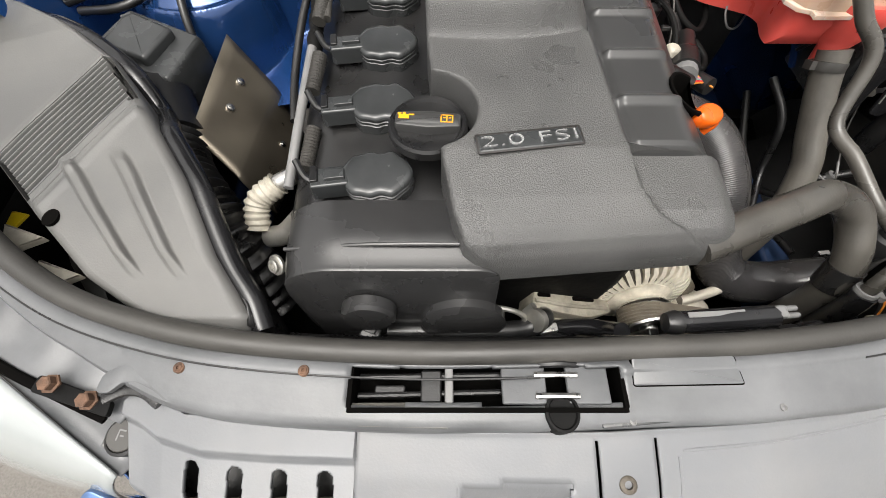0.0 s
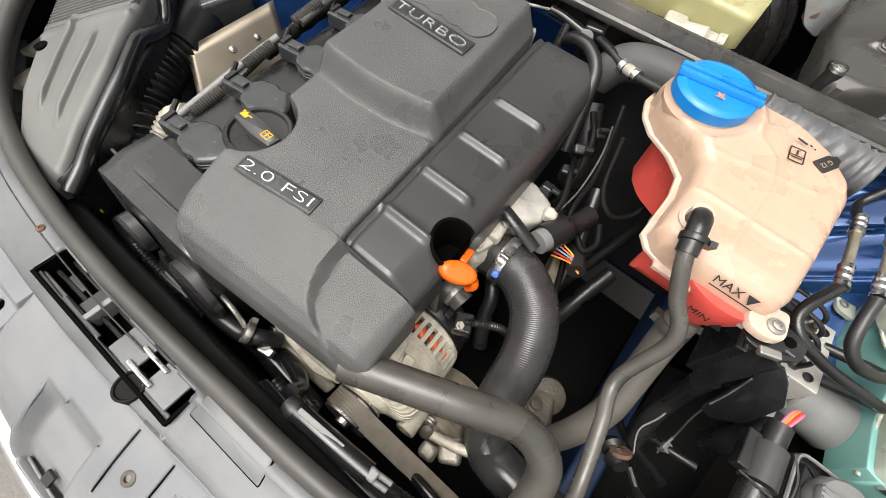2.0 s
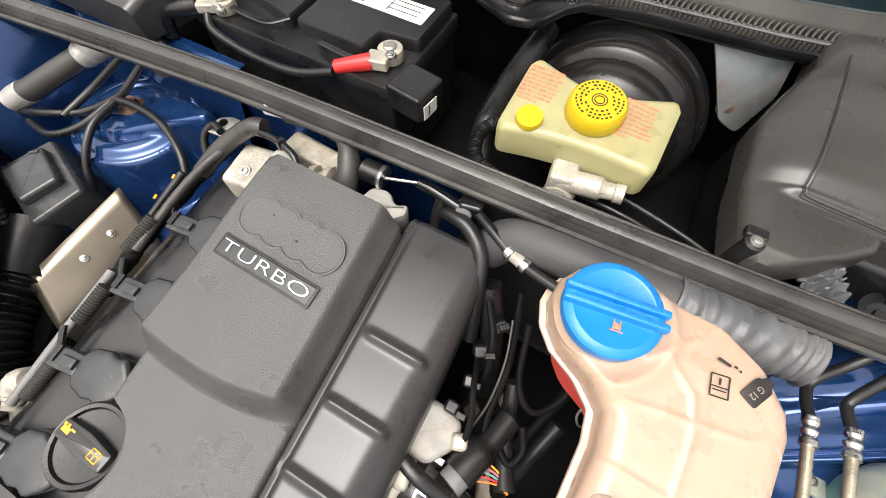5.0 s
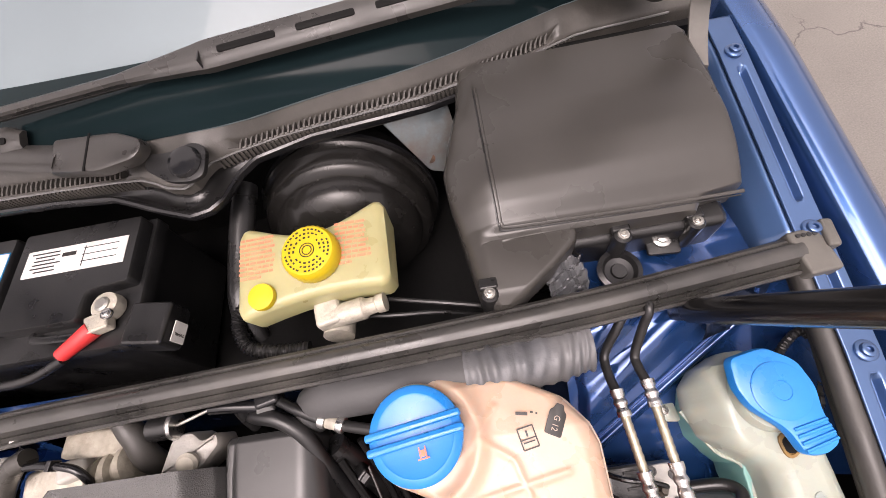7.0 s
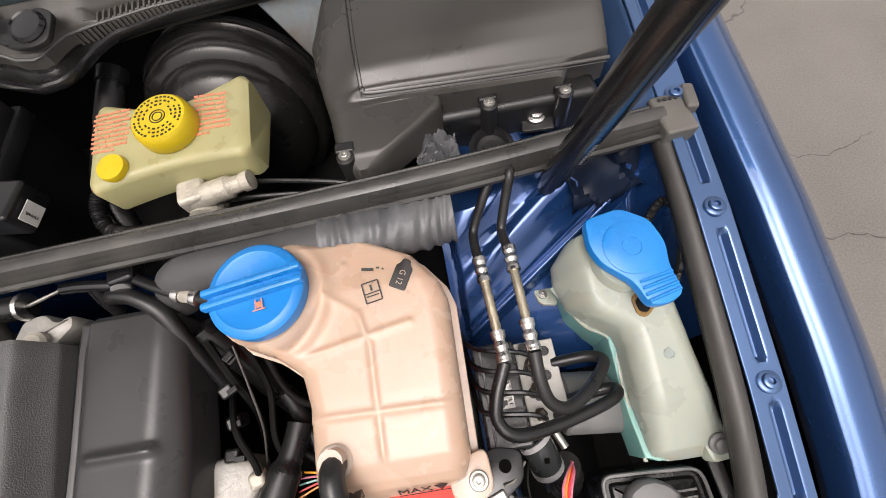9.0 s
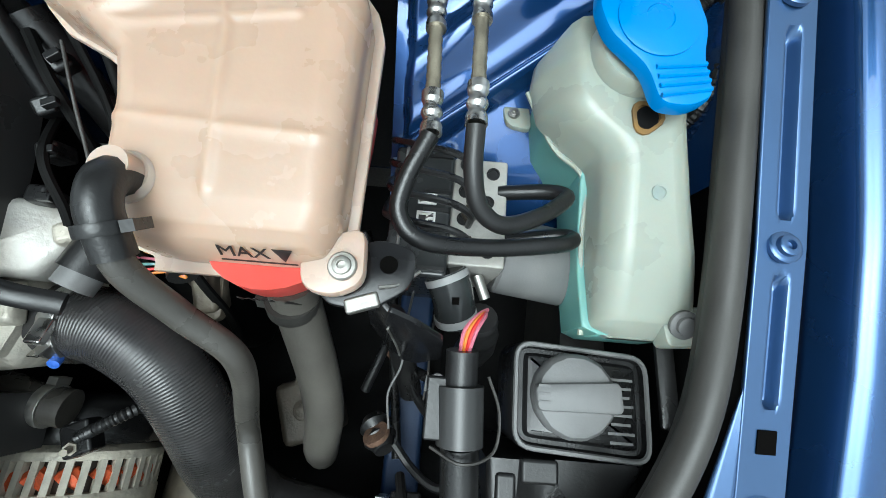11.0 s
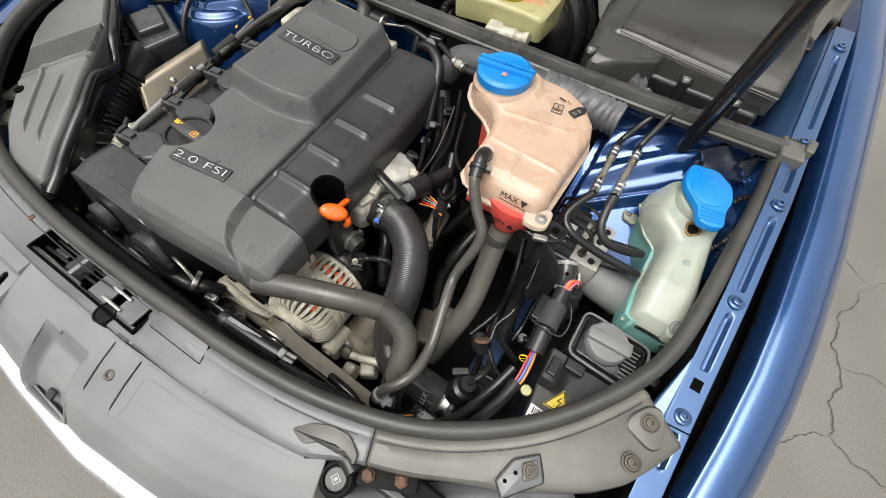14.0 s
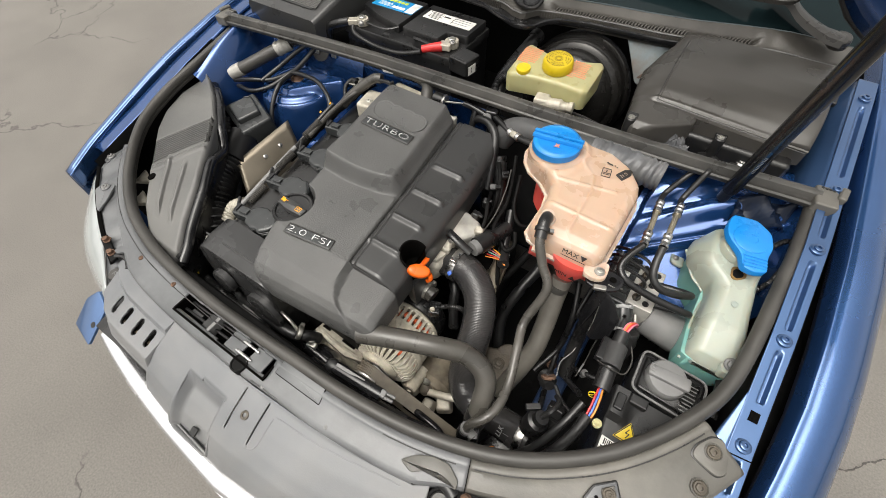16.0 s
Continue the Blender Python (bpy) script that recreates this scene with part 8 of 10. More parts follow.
part("bellows", tube([(-0.535, 0.330, 0.728), (-0.505, 0.268, 0.726), (-0.462, 0.215, 0.716), (-0.425, 0.172, 0.690), (-0.405, 0.14, 0.60)], 0.040, n=40, seg=22, rf=lambda u: 1 + 0.11 * math.cos(2 * math.pi * 19 * u)), M_BLACK, bell)
part("sleeve", tube([(-0.572, 0.400, 0.738), (-0.532, 0.322, 0.728)], 0.048, n=6, seg=24), M_BLACK, bell)
maf = thing("air_flow_box", (-0.56, 0.43, 0.70), "black plastic air flow box with a raised top", "engine part")
mfl = pose(-0.578, 0.458, 0.792, 8, 6, -14) @ Matrix.Diagonal((0.9, 0.92, 1, 1))
bm = bmesh.new()
pillow(bm, rounded([(-0.080, -0.048), (0.066, -0.058), (0.074, 0.040), (-0.060, 0.056)], 0.010), [(0, -0.09), (0, -0.010), (0.003, -0.004), (0.006, -0.002), (0.007, -0.002)], mfl)
part("housing", bm, M_COIL, maf)
bm = bmesh.new()
pillow(bm, rounded([(-0.050, -0.034), (0.030, -0.042), (0.040, 0.026), (-0.040, 0.040)], 0.008), [(0, -0.004), (0, 0.008), (0.002, 0.011), (0.004, 0.0125), (0.0065, 0.0130), (0.0075, 0.0130)], mfl)
part("raised_top", bm, M_COIL, maf)
part("top_ridge", tube([mfl @ V(-0.040, 0.020, 0.0125), mfl @ V(-0.030, 0.032, 0.0125)], 0.003, n=2, seg=8), M_COIL, maf)
part("ribbed_stub", tube([(-0.566, 0.368, 0.750), (-0.570, 0.380, 0.782), (-0.580, 0.396, 0.812)], 0.0095, n=20, seg=10, rf=lambda u: 1 + 0.15 * math.cos(2 * math.pi * 8 * u)), M_BLACK, maf)
bolt(maf, (-0.526, 0.366, 0.757), (0.3, -0.2, 1), r=0.006, material=M_ZINC, name="nut")
shield = thing("heat_shield_plate", (-0.47, 0.40, 0.68), "bent bronze grey sheet metal heat shield with two studs", "heat shield")
bm = bmesh.new()
PL = [(V(-0.501, 0.330, 0.745), V(-0.486, 0.511, 0.767)), (V(-0.452, 0.295, 0.700), V(-0.438, 0.486, 0.703)), (V(-0.447, 0.291, 0.694), V(-0.431, 0.482, 0.694)), (V(-0.443, 0.288, 0.686), V(-0.426, 0.478, 0.686)), (V(-0.415, 0.276, 0.620), V(-0.398, 0.446, 0.615))]
ra, rb = ([q for a, b in zip(e, e[1:]) for q in (a, a.lerp(b, 0.25), a.lerp(b, 0.5), a.lerp(b, 0.75))] + [e[-1]] for e in ([p[0] for p in PL], [p[1] for p in PL]))
sheet(bm, lambda u, v: ra[round(v * 16)].lerp(rb[round(v * 16)], u), 14, 16)
part("sheet", bm, M_SHIELD, shield, solid=0.0018)
for u in (0.44, 0.72):
    bolt(shield, ra[2].lerp(rb[2], u) + V(0.001, 0, 0.001), (0.62, 0, 0.78), r=0.0042, material=M_STEEL, name="stud", torx=False)
bolt(shield, ra[14].lerp(rb[14], 0.62) + V(0.001, 0, 0.001), (0.8, 0, 0.5), r=0.0035, material=M_STEEL, name="stud", torx=False)
# left tower fittings
nut = thing("strut_nut", (-0.547, 0.63, 0.80), "rusty strut top nut", "nut")
part("washer", turned([(0.020, 0), (0.021, 0.005), (0.014, 0.008), (0.012, 0.016), (0, 0.017)], (-0.547, 0.630, 0.806), seg=20), M_RUST, nut)
ac = thing("air_con_hose", (-0.66, 0.60, 0.82), "black air conditioning hose with silver crimped ends", "hose")
part("hose", tube([(-0.712, 0.552, 0.822), (-0.690, 0.570, 0.832), (-0.655, 0.612, 0.850), (-0.612, 0.660, 0.872)], 0.0175, n=8, seg=16), M_RUBBER, ac)
part("ferrule", tube([(-0.625, 0.645, 0.866), (-0.595, 0.676, 0.880)], 0.0205, n=16, seg=18, rf=lambda u: 1 - 0.08 * (0.5 + 0.5 * math.cos(2 * math.pi * 3 * u))), M_PALECAST, ac, "crimped pale ferrule")
part("ferrule", tube([(-0.726, 0.541, 0.814), (-0.698, 0.563, 0.828)], 0.0190, n=6, seg=16), M_PALECAST, ac)
part("elbow", tube([(-0.722, 0.545, 0.816), (-0.735, 0.53, 0.80), (-0.73, 0.51, 0.75)], 0.011, n=6), M_BLACK, ac)
part("end", tube([(-0.60, 0.672, 0.879), (-0.575, 0.69, 0.884), (-0.56, 0.712, 0.88)], 0.013, n=5), M_BLACK, ac)
for pts in ([(-0.715, 0.535, 0.80), (-0.65, 0.55, 0.815), (-0.60, 0.58, 0.815), (-0.553, 0.620, 0.832), (-0.53, 0.64, 0.85), (-0.50, 0.69, 0.89)],
            [(-0.553, 0.620, 0.832), (-0.50, 0.622, 0.838), (-0.44, 0.615, 0.838), (-0.385, 0.59, 0.825), (-0.36, 0.56, 0.80)],
            [(-0.62, 0.56, 0.815), (-0.60, 0.62, 0.835), (-0.56, 0.67, 0.87), (-0.52, 0.70, 0.895)],
            [(-0.55, 0.615, 0.83), (-0.545, 0.56, 0.825), (-0.535, 0.51, 0.79), (-0.525, 0.47, 0.72)],
            [(-0.70, 0.53, 0.79), (-0.63, 0.525, 0.80), (-0.585, 0.56, 0.81), (-0.555, 0.618, 0.830)]):
    c = thing("cable", pts[1], "black taped cable over the strut tower", "cable", "strut tower cables")
    part("sleeve", tube(pts, 0.0062, n=8, seg=10), M_BLACK, c)
grommet = thing("cable_grommet", (-0.50, 0.70, 0.87), "round black rubber grommet round a cable in the bulkhead", "grommet")
part("ring", turned([(0.026, 0), (0.027, 0.005), (0.020, 0.008), (0.012, 0.014), (0, 0.014)], (-0.497, 0.700, 0.872), (0.1, -0.8, 0.6), 24), M_RUBBER, grommet)
for x, y, z in ((-0.497, 0.688, 0.893), (-0.435, 0.690, 0.897)):
    h = thing("cable_hanger", (x, y, z), "black strip hanger with a bolt under the bulkhead seal", "bracket", "cable hangers")
    part("strip", slab(rounded([(-0.009, -0.02), (0.009, -0.02), (0.009, 0.02), (-0.009, 0.02)], 0.004), 0.003, plane_pose((x, y, z), (1, 0.06, 0), (0, 0.25, 1))), M_ZINC, h)
    part("hole", turned([(0.0045, 0), (0.0045, 0.0042), (0, 0.0042)], (x, y - 0.001, z + 0.006), (0, -1, 0.25), 12), M_BLACK, h)
wp = thing("vacuum_pipe", (-0.18, 0.67, 0.91), "black vacuum pipe with a white joint before the bulkhead", "pipe")
part("joint", tube([(-0.244, 0.674, 0.913), (-0.232, 0.675, 0.912), (-0.218, 0.677, 0.911)], 0.0085, n=3, rf=lambda u: 1.15 - 0.4 * u), M_WHITE, wp)
part("thin", tube([(-0.47, 0.680, 0.905), (-0.35, 0.675, 0.912), (-0.240, 0.674, 0.913)], 0.003, n=6, seg=8), M_ZINC, wp)
vac = thing("vacuum_valve", (0.05, 0.66, 0.87), "black vacuum valve and tee with steel ringed hose", "valve")
part("tee", tube([(-0.012, 0.676, 0.896), (0.010, 0.675, 0.896), (0.048, 0.671, 0.892)], 0.0072, n=5, seg=14), M_GLOSS, vac)
part("tee_leg", tube([(0.022, 0.672, 0.892), (0.022, 0.664, 0.876), (0.022, 0.655, 0.85)], 0.0075, n=4, seg=12), M_BLACK, vac)
part("valve_body", boxed((0.060, 0.684, 0.894), (0.030, 0.034, 0.026), rz=12), M_GLOSS, vac, bevel=0.005)
part("valve_neck", turned([(0.011, -0.012), (0.012, 0.0), (0.010, 0.010), (0, 0.011)], (0.055, 0.672, 0.890), (0.2, -0.9, 0.3), 18), M_CAPGREY, vac)
part("line", tube([(0.072, 0.674, 0.894), (0.096, 0.660, 0.896), (0.128, 0.644, 0.894), (0.155, 0.634, 0.896), (0.20, 0.622, 0.905)], 0.0062, n=6, seg=12), M_BLACK, vac)
for u in ((0.128, 0.644, 0.894), (0.150, 0.636, 0.896)):
    part("ring", turned([(0.0064, -0.0045), (0.0092, -0.004), (0.0096, 0), (0.0092, 0.004), (0.0064, 0.0045)], u, (1, -0.4, 0), 16), M_STEEL, vac)
part("ring_sleeve", tube([(0.133, 0.642, 0.8945), (0.146, 0.6375, 0.8957)], 0.0078, n=2, seg=12), M_BOOT, vac)
part("loop_hose", tube([(0.022, 0.668, 0.868), (0.045, 0.660, 0.886), (0.072, 0.652, 0.888), (0.098, 0.632, 0.876), (0.112, 0.60, 0.845), (0.126, 0.56, 0.79)], 0.0095, n=8, seg=14), M_BLACK, vac)
top = thing("engine_rear_fittings", (-0.13, 0.63, 0.82), "dusty metal housings and pipes behind the engine cover", "engine part")
part("flange", boxed((-0.218, 0.612, 0.842), (0.105, 0.070, 0.05), rz=8), M_ALU, top, bevel=0.008)
part("upper_casting", boxed((-0.165, 0.660, 0.872), (0.090, 0.034, 0.03), rz=-4), M_DIRTALU, top, bevel=0.006)
part("pale_housing", boxed((-0.196, 0.634, 0.873), (0.040, 0.026, 0.020), rz=14), M_PALECAST, top, bevel=0.007)
bm = bmesh.new()
lathe(bm, [(0.020, -0.036), (0.027, -0.032), (0.027, -0.024), (0.021, -0.022), (0.021, -0.014), (0.028, -0.012), (0.028, -0.003), (0.021, -0.001), (0.021, 0.007), (0.027, 0.009), (0.027, 0.017), (0.018, 0.021), (0, 0.021)], axis_pose((-0.132, 0.626, 0.868), (0.92, 0.25, 0.15)), 26)
part("ringed_body", bm, M_DIRTALU, top)
bm = bmesh.new()
pillow(bm, rounded([(-0.030, -0.022), (-0.012, 0.020), (0.012, 0.022), (0.024, 0.006), (0.040, 0.014), (0.044, -0.002), (0.018, -0.026)], 0.009), [(0, -0.05), (0, -0.006), (0.002, 0.0), (0.007, 0.003)], pose(-0.052, 0.634, 0.880, 6, 6, 8))
part("outlet_casting", bm, M_PALECAST, top, "pale wavy outlet casting")
part("cap", turned([(0.012, 0), (0.013, 0.006), (0.010, 0.010), (0, 0.011)], (-0.040, 0.622, 0.882), (0.1, -0.4, 0.9), 18), M_BOOT, top, "yellowish plastic plug")
part("strap_hose", tube([(-0.214, 0.677, 0.911), (-0.165, 0.684, 0.912), (-0.126, 0.680, 0.908), (-0.106, 0.660, 0.896), (-0.100, 0.636, 0.876), (-0.100, 0.62, 0.83)], 0.0135, n=8, seg=16, rf=lambda u: 0.72 + 0.40 * ease(0.35, 0.6, u)), M_RUBBER, top)
part("plug_stub", tube([(-0.086, 0.664, 0.892), (-0.056, 0.664, 0.892)], 0.0150, n=4, seg=16), M_BLACK, top)
part("plug_ring", turned([(0.0152, -0.003), (0.0168, 0), (0.0152, 0.003)], (-0.058, 0.664, 0.892), (1, 0, 0), 18), M_STEEL, top)
part("plug_lead", tube([(-0.056, 0.664, 0.892), (-0.034, 0.670, 0.894), (-0.012, 0.676, 0.896)], 0.0022, n=5, seg=8), M_ZINC, top)
part("grey_pipe", tube([(-0.318, 0.575, 0.838), (-0.306, 0.602, 0.856), (-0.280, 0.628, 0.880), (-0.256, 0.646, 0.896), (-0.238, 0.652, 0.898)], 0.0125, n=6, seg=14), M_HOSE, top)
part("thin_pipe", tube([(-0.236, 0.642, 0.900), (-0.205, 0.640, 0.904), (-0.172, 0.632, 0.900), (-0.160, 0.618, 0.888), (-0.158, 0.604, 0.87)], 0.0048, n=6, seg=10), M_GLOSS, top)
part("pipe_clip", boxed((-0.196, 0.6385, 0.904), (0.006, 0.012, 0.014), rz=-6), M_BLACK, top, bevel=0.001)
part("eye_plate", slab(rounded([(-0.335, 0.622), (-0.335, 0.650), (-0.318, 0.662), (-0.270, 0.660), (-0.272, 0.644), (-0.300, 0.626)], 0.008), 0.003, pose(0, 0, 0.868), 0.001), M_ZINC, top, "grey steel plate with two holes")
for a_, b_ in ((-0.322, 0.646), (-0.298, 0.650)):
    part("plate_hole", turned([(0.0065, 0), (0.0065, 0.0008), (0, 0.0008)], (a_, b_, 0.8709), seg=16), M_VOID, top)
part("pipe_loop", tube([(-0.330, 0.600, 0.84), (-0.338, 0.618, 0.862), (-0.326, 0.634, 0.876), (-0.306, 0.628, 0.878)], 0.0055, n=6, seg=10), M_BLACK, top)
for p_ in ((-0.175, 0.600, 0.868), (-0.240, 0.596, 0.866)):
    bolt(top, p_, (0, -0.2, 1), r=0.006, material=M_ZINC, name="casting_bolt")
yt = thing("warning_sticker", (-0.713, 0.212, 0.70), "small yellow warning sticker on the lamp housing", "sticker")
part("plate", slab(rounded([(-0.728, 0.226), (-0.703, 0.220), (-0.712, 0.196), (-0.726, 0.200)], 0.002), 0.003, pose(0, 0, 0.705)), M_YELLOW, yt)
yc = thing("yellow_clip", (-0.352, 0.052, 0.69), "small yellow plastic clip beside the radiator cowl", "clip")
part("clip", boxed((-0.356, 0.058, 0.688), (0.028, 0.010, 0.018), rz=-12), M_YELLOW, yc, bevel=0.002)
# cables and connectors between engine and tank
for k, pts in enumerate(([(0.14, 0.56, 0.80), (0.16, 0.50, 0.82), (0.175, 0.46, 0.80), (0.17, 0.42, 0.76)], [(0.13, 0.60, 0.84), (0.155, 0.56, 0.83), (0.165, 0.52, 0.78), (0.15, 0.48, 0.72)],
                         [(0.16, 0.62, 0.86), (0.185, 0.55, 0.80), (0.19, 0.48, 0.78), (0.215, 0.43, 0.74)], [(0.20, 0.50, 0.72), (0.23, 0.44, 0.70), (0.25, 0.40, 0.64), (0.24, 0.36, 0.56)])):
    c = thing("cable", pts[1], "black cable dropping between engine and coolant tank", "cable", "engine side cables")
    part("sleeve", tube(pts, 0.004 + 0.001 * (k % 2), n=8, seg=8), M_DEEP, c)
for k in range(4):
    c = thing("connector", (0.15, 0.47 + 0.035 * k, 0.80), "small black plug on the engine side", "connector", "engine side plugs")
    part("shell", boxed((0.146 + 0.006 * (k % 2), 0.475 + 0.036 * k, 0.790 + 0.012 * k), (0.018, 0.016, 0.026), rx=12 * k, rz=15 * k), M_BLACK, c, bevel=0.004)
    part("tab", boxed((0.160, 0.470 + 0.036 * k, 0.806 + 0.012 * k), (0.012, 0.007, 0.006), rz=15 * k), M_BLACK, c, bevel=0.001)
for pts, r_, lb in (([(0.185, 0.60, 0.83), (0.205, 0.54, 0.79), (0.235, 0.52, 0.77), (0.262, 0.55, 0.765), (0.268, 0.585, 0.78)], 0.0045, "black hose looping beside the engine"),
                    ([(0.165, 0.59, 0.845), (0.178, 0.545, 0.83), (0.182, 0.50, 0.80), (0.176, 0.462, 0.775)], 0.0016, "thin pale wire beside the engine"),
                    ([(0.21, 0.47, 0.76), (0.235, 0.455, 0.752), (0.245, 0.475, 0.755), (0.232, 0.50, 0.765)], 0.005, "short black hose loop beside the engine"),
                    ([(0.285, 0.60, 0.70), (0.26, 0.52, 0.66), (0.235, 0.45, 0.62), (0.22, 0.40, 0.57)], 0.010, "dark pipe deep beside the engine")):
    h = thing("side_hose", pts[1], lb, "hose", "engine side loops")
    part("hose", tube(pts, r_, n=8, seg=10), M_RUBBER if r_ < 0.002 else M_DEEP, h)
deep = thing("transmission_lump", (0.25, 0.46, 0.5), "dark oily casting deep beside the engine", "engine part")
part("casting", boxed((0.19, 0.47, 0.56), (0.10, 0.20, 0.20), rz=8), M_DEEP, deep, bevel=0.03)
for x, y in ((0.165, 0.41), (0.215, 0.44), (0.17, 0.50), (0.21, 0.535)):
    part("casting_lug", turned([(0.014, -0.02), (0.012, 0.004), (0.006, 0.007), (0, 0.007)], (x, y, 0.66), seg=16), M_DARKCAST, deep)
foil = thing("insulated_pipe", (0.28, 0.67, 0.88), "grey insulated pipe with a wrinkled sleeve below the bulkhead seal", "pipe")
part("smooth_sleeve", tube([(0.100, 0.660, 0.850), (0.118, 0.666, 0.880), (0.15, 0.668, 0.895), (0.214, 0.668, 0.900), (0.31, 0.668, 0.905)], 0.026, n=8, seg=18), M_SLEEVE, foil)
random.seed(4)
bm = bmesh.new()
wl_ = spline([(0.30, 0.668, 0.905), (0.35, 0.668, 0.906), (0.41, 0.674, 0.900), (0.445, 0.684, 0.892)], 26)
loops = []
for i, p in enumerate(wl_):
    u = i / (len(wl_) - 1)
    ring = []
    for k in range(28):
        a = 2 * math.pi * k / 28
        w = math.sin(u * 62 + 1.3 * math.sin(a * 2 + 3 * u) + 0.9 * a) + 0.6 * math.sin(u * 37 - 1.7 * a + 2)
        r = 0.0285 * (1 + 0.045 * w + random.uniform(-0.012, 0.012) + 0.10 * ease(0.85, 1, u))
        ring.append(p + V(0, r * math.cos(a), r * math.sin(a)))
    loops.append(ring)
rings(bm, loops)
part("wrinkled_sleeve", bm, M_FOIL, foil, "wrinkled grey plastic sleeve")

# ---- plenum behind the bulkhead seal ----
bat = thing("car_battery", (-0.275, 0.85, 0.76), "black car battery with blue and white labels and clamped terminals", "battery")
part("case", boxed((-0.275, 0.852, 0.845), (0.345, 0.182, 0.17)), M_BLACK, bat, bevel=0.006)
bm = bmesh.new()
pillow(bm, rounded([(-0.452, 0.760), (-0.098, 0.760), (-0.098, 0.945), (-0.452, 0.945)], 0.008), [(0, 0.915), (0, 0.932), (0.002, 0.935)], Matrix())
part("lid", bm, M_BLACK, bat)
for x0, x1 in ((-0.445, -0.289), (-0.277, -0.105)):
    bm = bmesh.new()
    notch = [(x0, 0.845), (x0 + 0.06, 0.820), (x1, 0.795), (x1, 0.938), (x0, 0.938)] if x0 < -0.3 else [(x0, 0.795), (x1 - 0.06, 0.795), (x1 - 0.055, 0.835), (x1, 0.84), (x1, 0.938), (x0, 0.938)]
    pillow(bm, rounded(notch, 0.008), [(0, 0.93), (0, 0.952), (0.002, 0.955)], Matrix())
    part("raised_lid", bm, M_BLACK, bat)
bl = part("label", slab(rounded([(-0.428, 0.858), (-0.292, 0.858), (-0.292, 0.915), (-0.428, 0.915)], 0.002), 0.0008, pose(0, 0, 0.9552), 0.0002), M_BLUELABEL, bat, "blue battery label with lime green title")
part("title", bars([(-0.400 + 0.0125 * k, 0.9005, 0.0095, 0.011) for k in range(6)], pose(0, 0, 0.9562)), M_LIMEPRINT, bl, "lime green title bars")
part("label_end", slab(rounded([(-0.318, 0.860), (-0.293, 0.860), (-0.293, 0.913), (-0.318, 0.913)], 0.001), 0.0004, pose(0, 0, 0.9561), 0.0001), M_WHITE, bl)
part("print", bars([(-0.395 + 0.006 * (k % 2), 0.884 - 0.005 * k, 0.045 - 0.006 * (k % 3), 0.0022) for k in range(4)] + [(-0.345, 0.872, 0.04, 0.012), (-0.418, 0.906, 0.012, 0.012)], pose(0, 0, 0.9562)), M_WHITE, bl)
wlab = part("label", slab(rounded([(-0.262, 0.868), (-0.118, 0.868), (-0.118, 0.908), (-0.262, 0.908)], 0.001), 0.0007, pose(0, 0, 0.9552), 0.0002), M_WHITE, bat, "worn white data label")
part("print", bars([(-0.235 + 0.004 * (k % 2), 0.902 - 0.0055 * k, 0.04 - 0.005 * (k % 3), 0.002) for k in range(6)] + [(-0.155, 0.9, 0.05, 0.0012), (-0.155, 0.89, 0.05, 0.0012), (-0.155, 0.88, 0.05, 0.0012), (-0.178, 0.888, 0.0012, 0.03), (-0.2, 0.895, 0.02, 0.006)], pose(0, 0, 0.9561)), M_BLACKPRINT, wlab)
for x in (-0.35, -0.19):
    part("strap_handle", tube([(x - 0.045, 0.792, 0.940), (x - 0.03, 0.782, 0.946), (x + 0.03, 0.780, 0.946), (x + 0.06, 0.800, 0.95)], 0.005, n=6, seg=8, flat=0.5), M_BLACK, bat)
minus = thing("negative_terminal", (-0.40, 0.783, 0.93), "grey battery clamp on the negative post with a black cable", "battery terminal")
part("post", turned([(0.010, 0), (0.0092, 0.022), (0.007, 0.024), (0, 0.024)], (-0.400, 0.783, 0.934), seg=18), M_ZINC, minus)
part("clamp", turned([(0.016, 0), (0.017, 0.004), (0.016, 0.016), (0.011, 0.017)], (-0.400, 0.783, 0.936), seg=20), M_ALU, minus)
part("lug", boxed((-0.418, 0.772, 0.944), (0.035, 0.022, 0.014), rz=30), M_ALU, minus, bevel=0.003)
bolt(minus, (-0.392, 0.768, 0.946), (0.4, -1, 0.2), r=0.005, material=M_STEEL, name="clamp_nut", torx=False)
part("lead", tube([(-0.432, 0.764, 0.944), (-0.46, 0.75, 0.938), (-0.49, 0.742, 0.925), (-0.50, 0.738, 0.89)], 0.011, n=6), M_BLACK, minus)
part("lead", tube([(-0.42, 0.765, 0.938), (-0.40, 0.748, 0.925), (-0.33, 0.742, 0.915), (-0.25, 0.742, 0.918), (-0.19, 0.756, 0.932)], 0.006, n=6), M_BLACK, minus)
plus = thing("positive_terminal", (-0.133, 0.81, 0.93), "brass coloured battery clamp with a red sleeved cable", "battery terminal")
part("post", turned([(0.010, 0), (0.0095, 0.022), (0.007, 0.024), (0, 0.024)], (-0.133, 0.812, 0.934), seg=18), M_ZINC, plus)
part("clamp", turned([(0.017, 0), (0.018, 0.004), (0.017, 0.016), (0.0115, 0.018)], (-0.133, 0.812, 0.936), seg=20), M_ALU, plus)
part("jaw", boxed((-0.138, 0.790, 0.946), (0.03, 0.024, 0.016), rz=15), M_ALU, plus, bevel=0.003)
bolt(plus, (-0.122, 0.797, 0.956), r=0.005, material=M_STEEL, name="clamp_nut", torx=False)
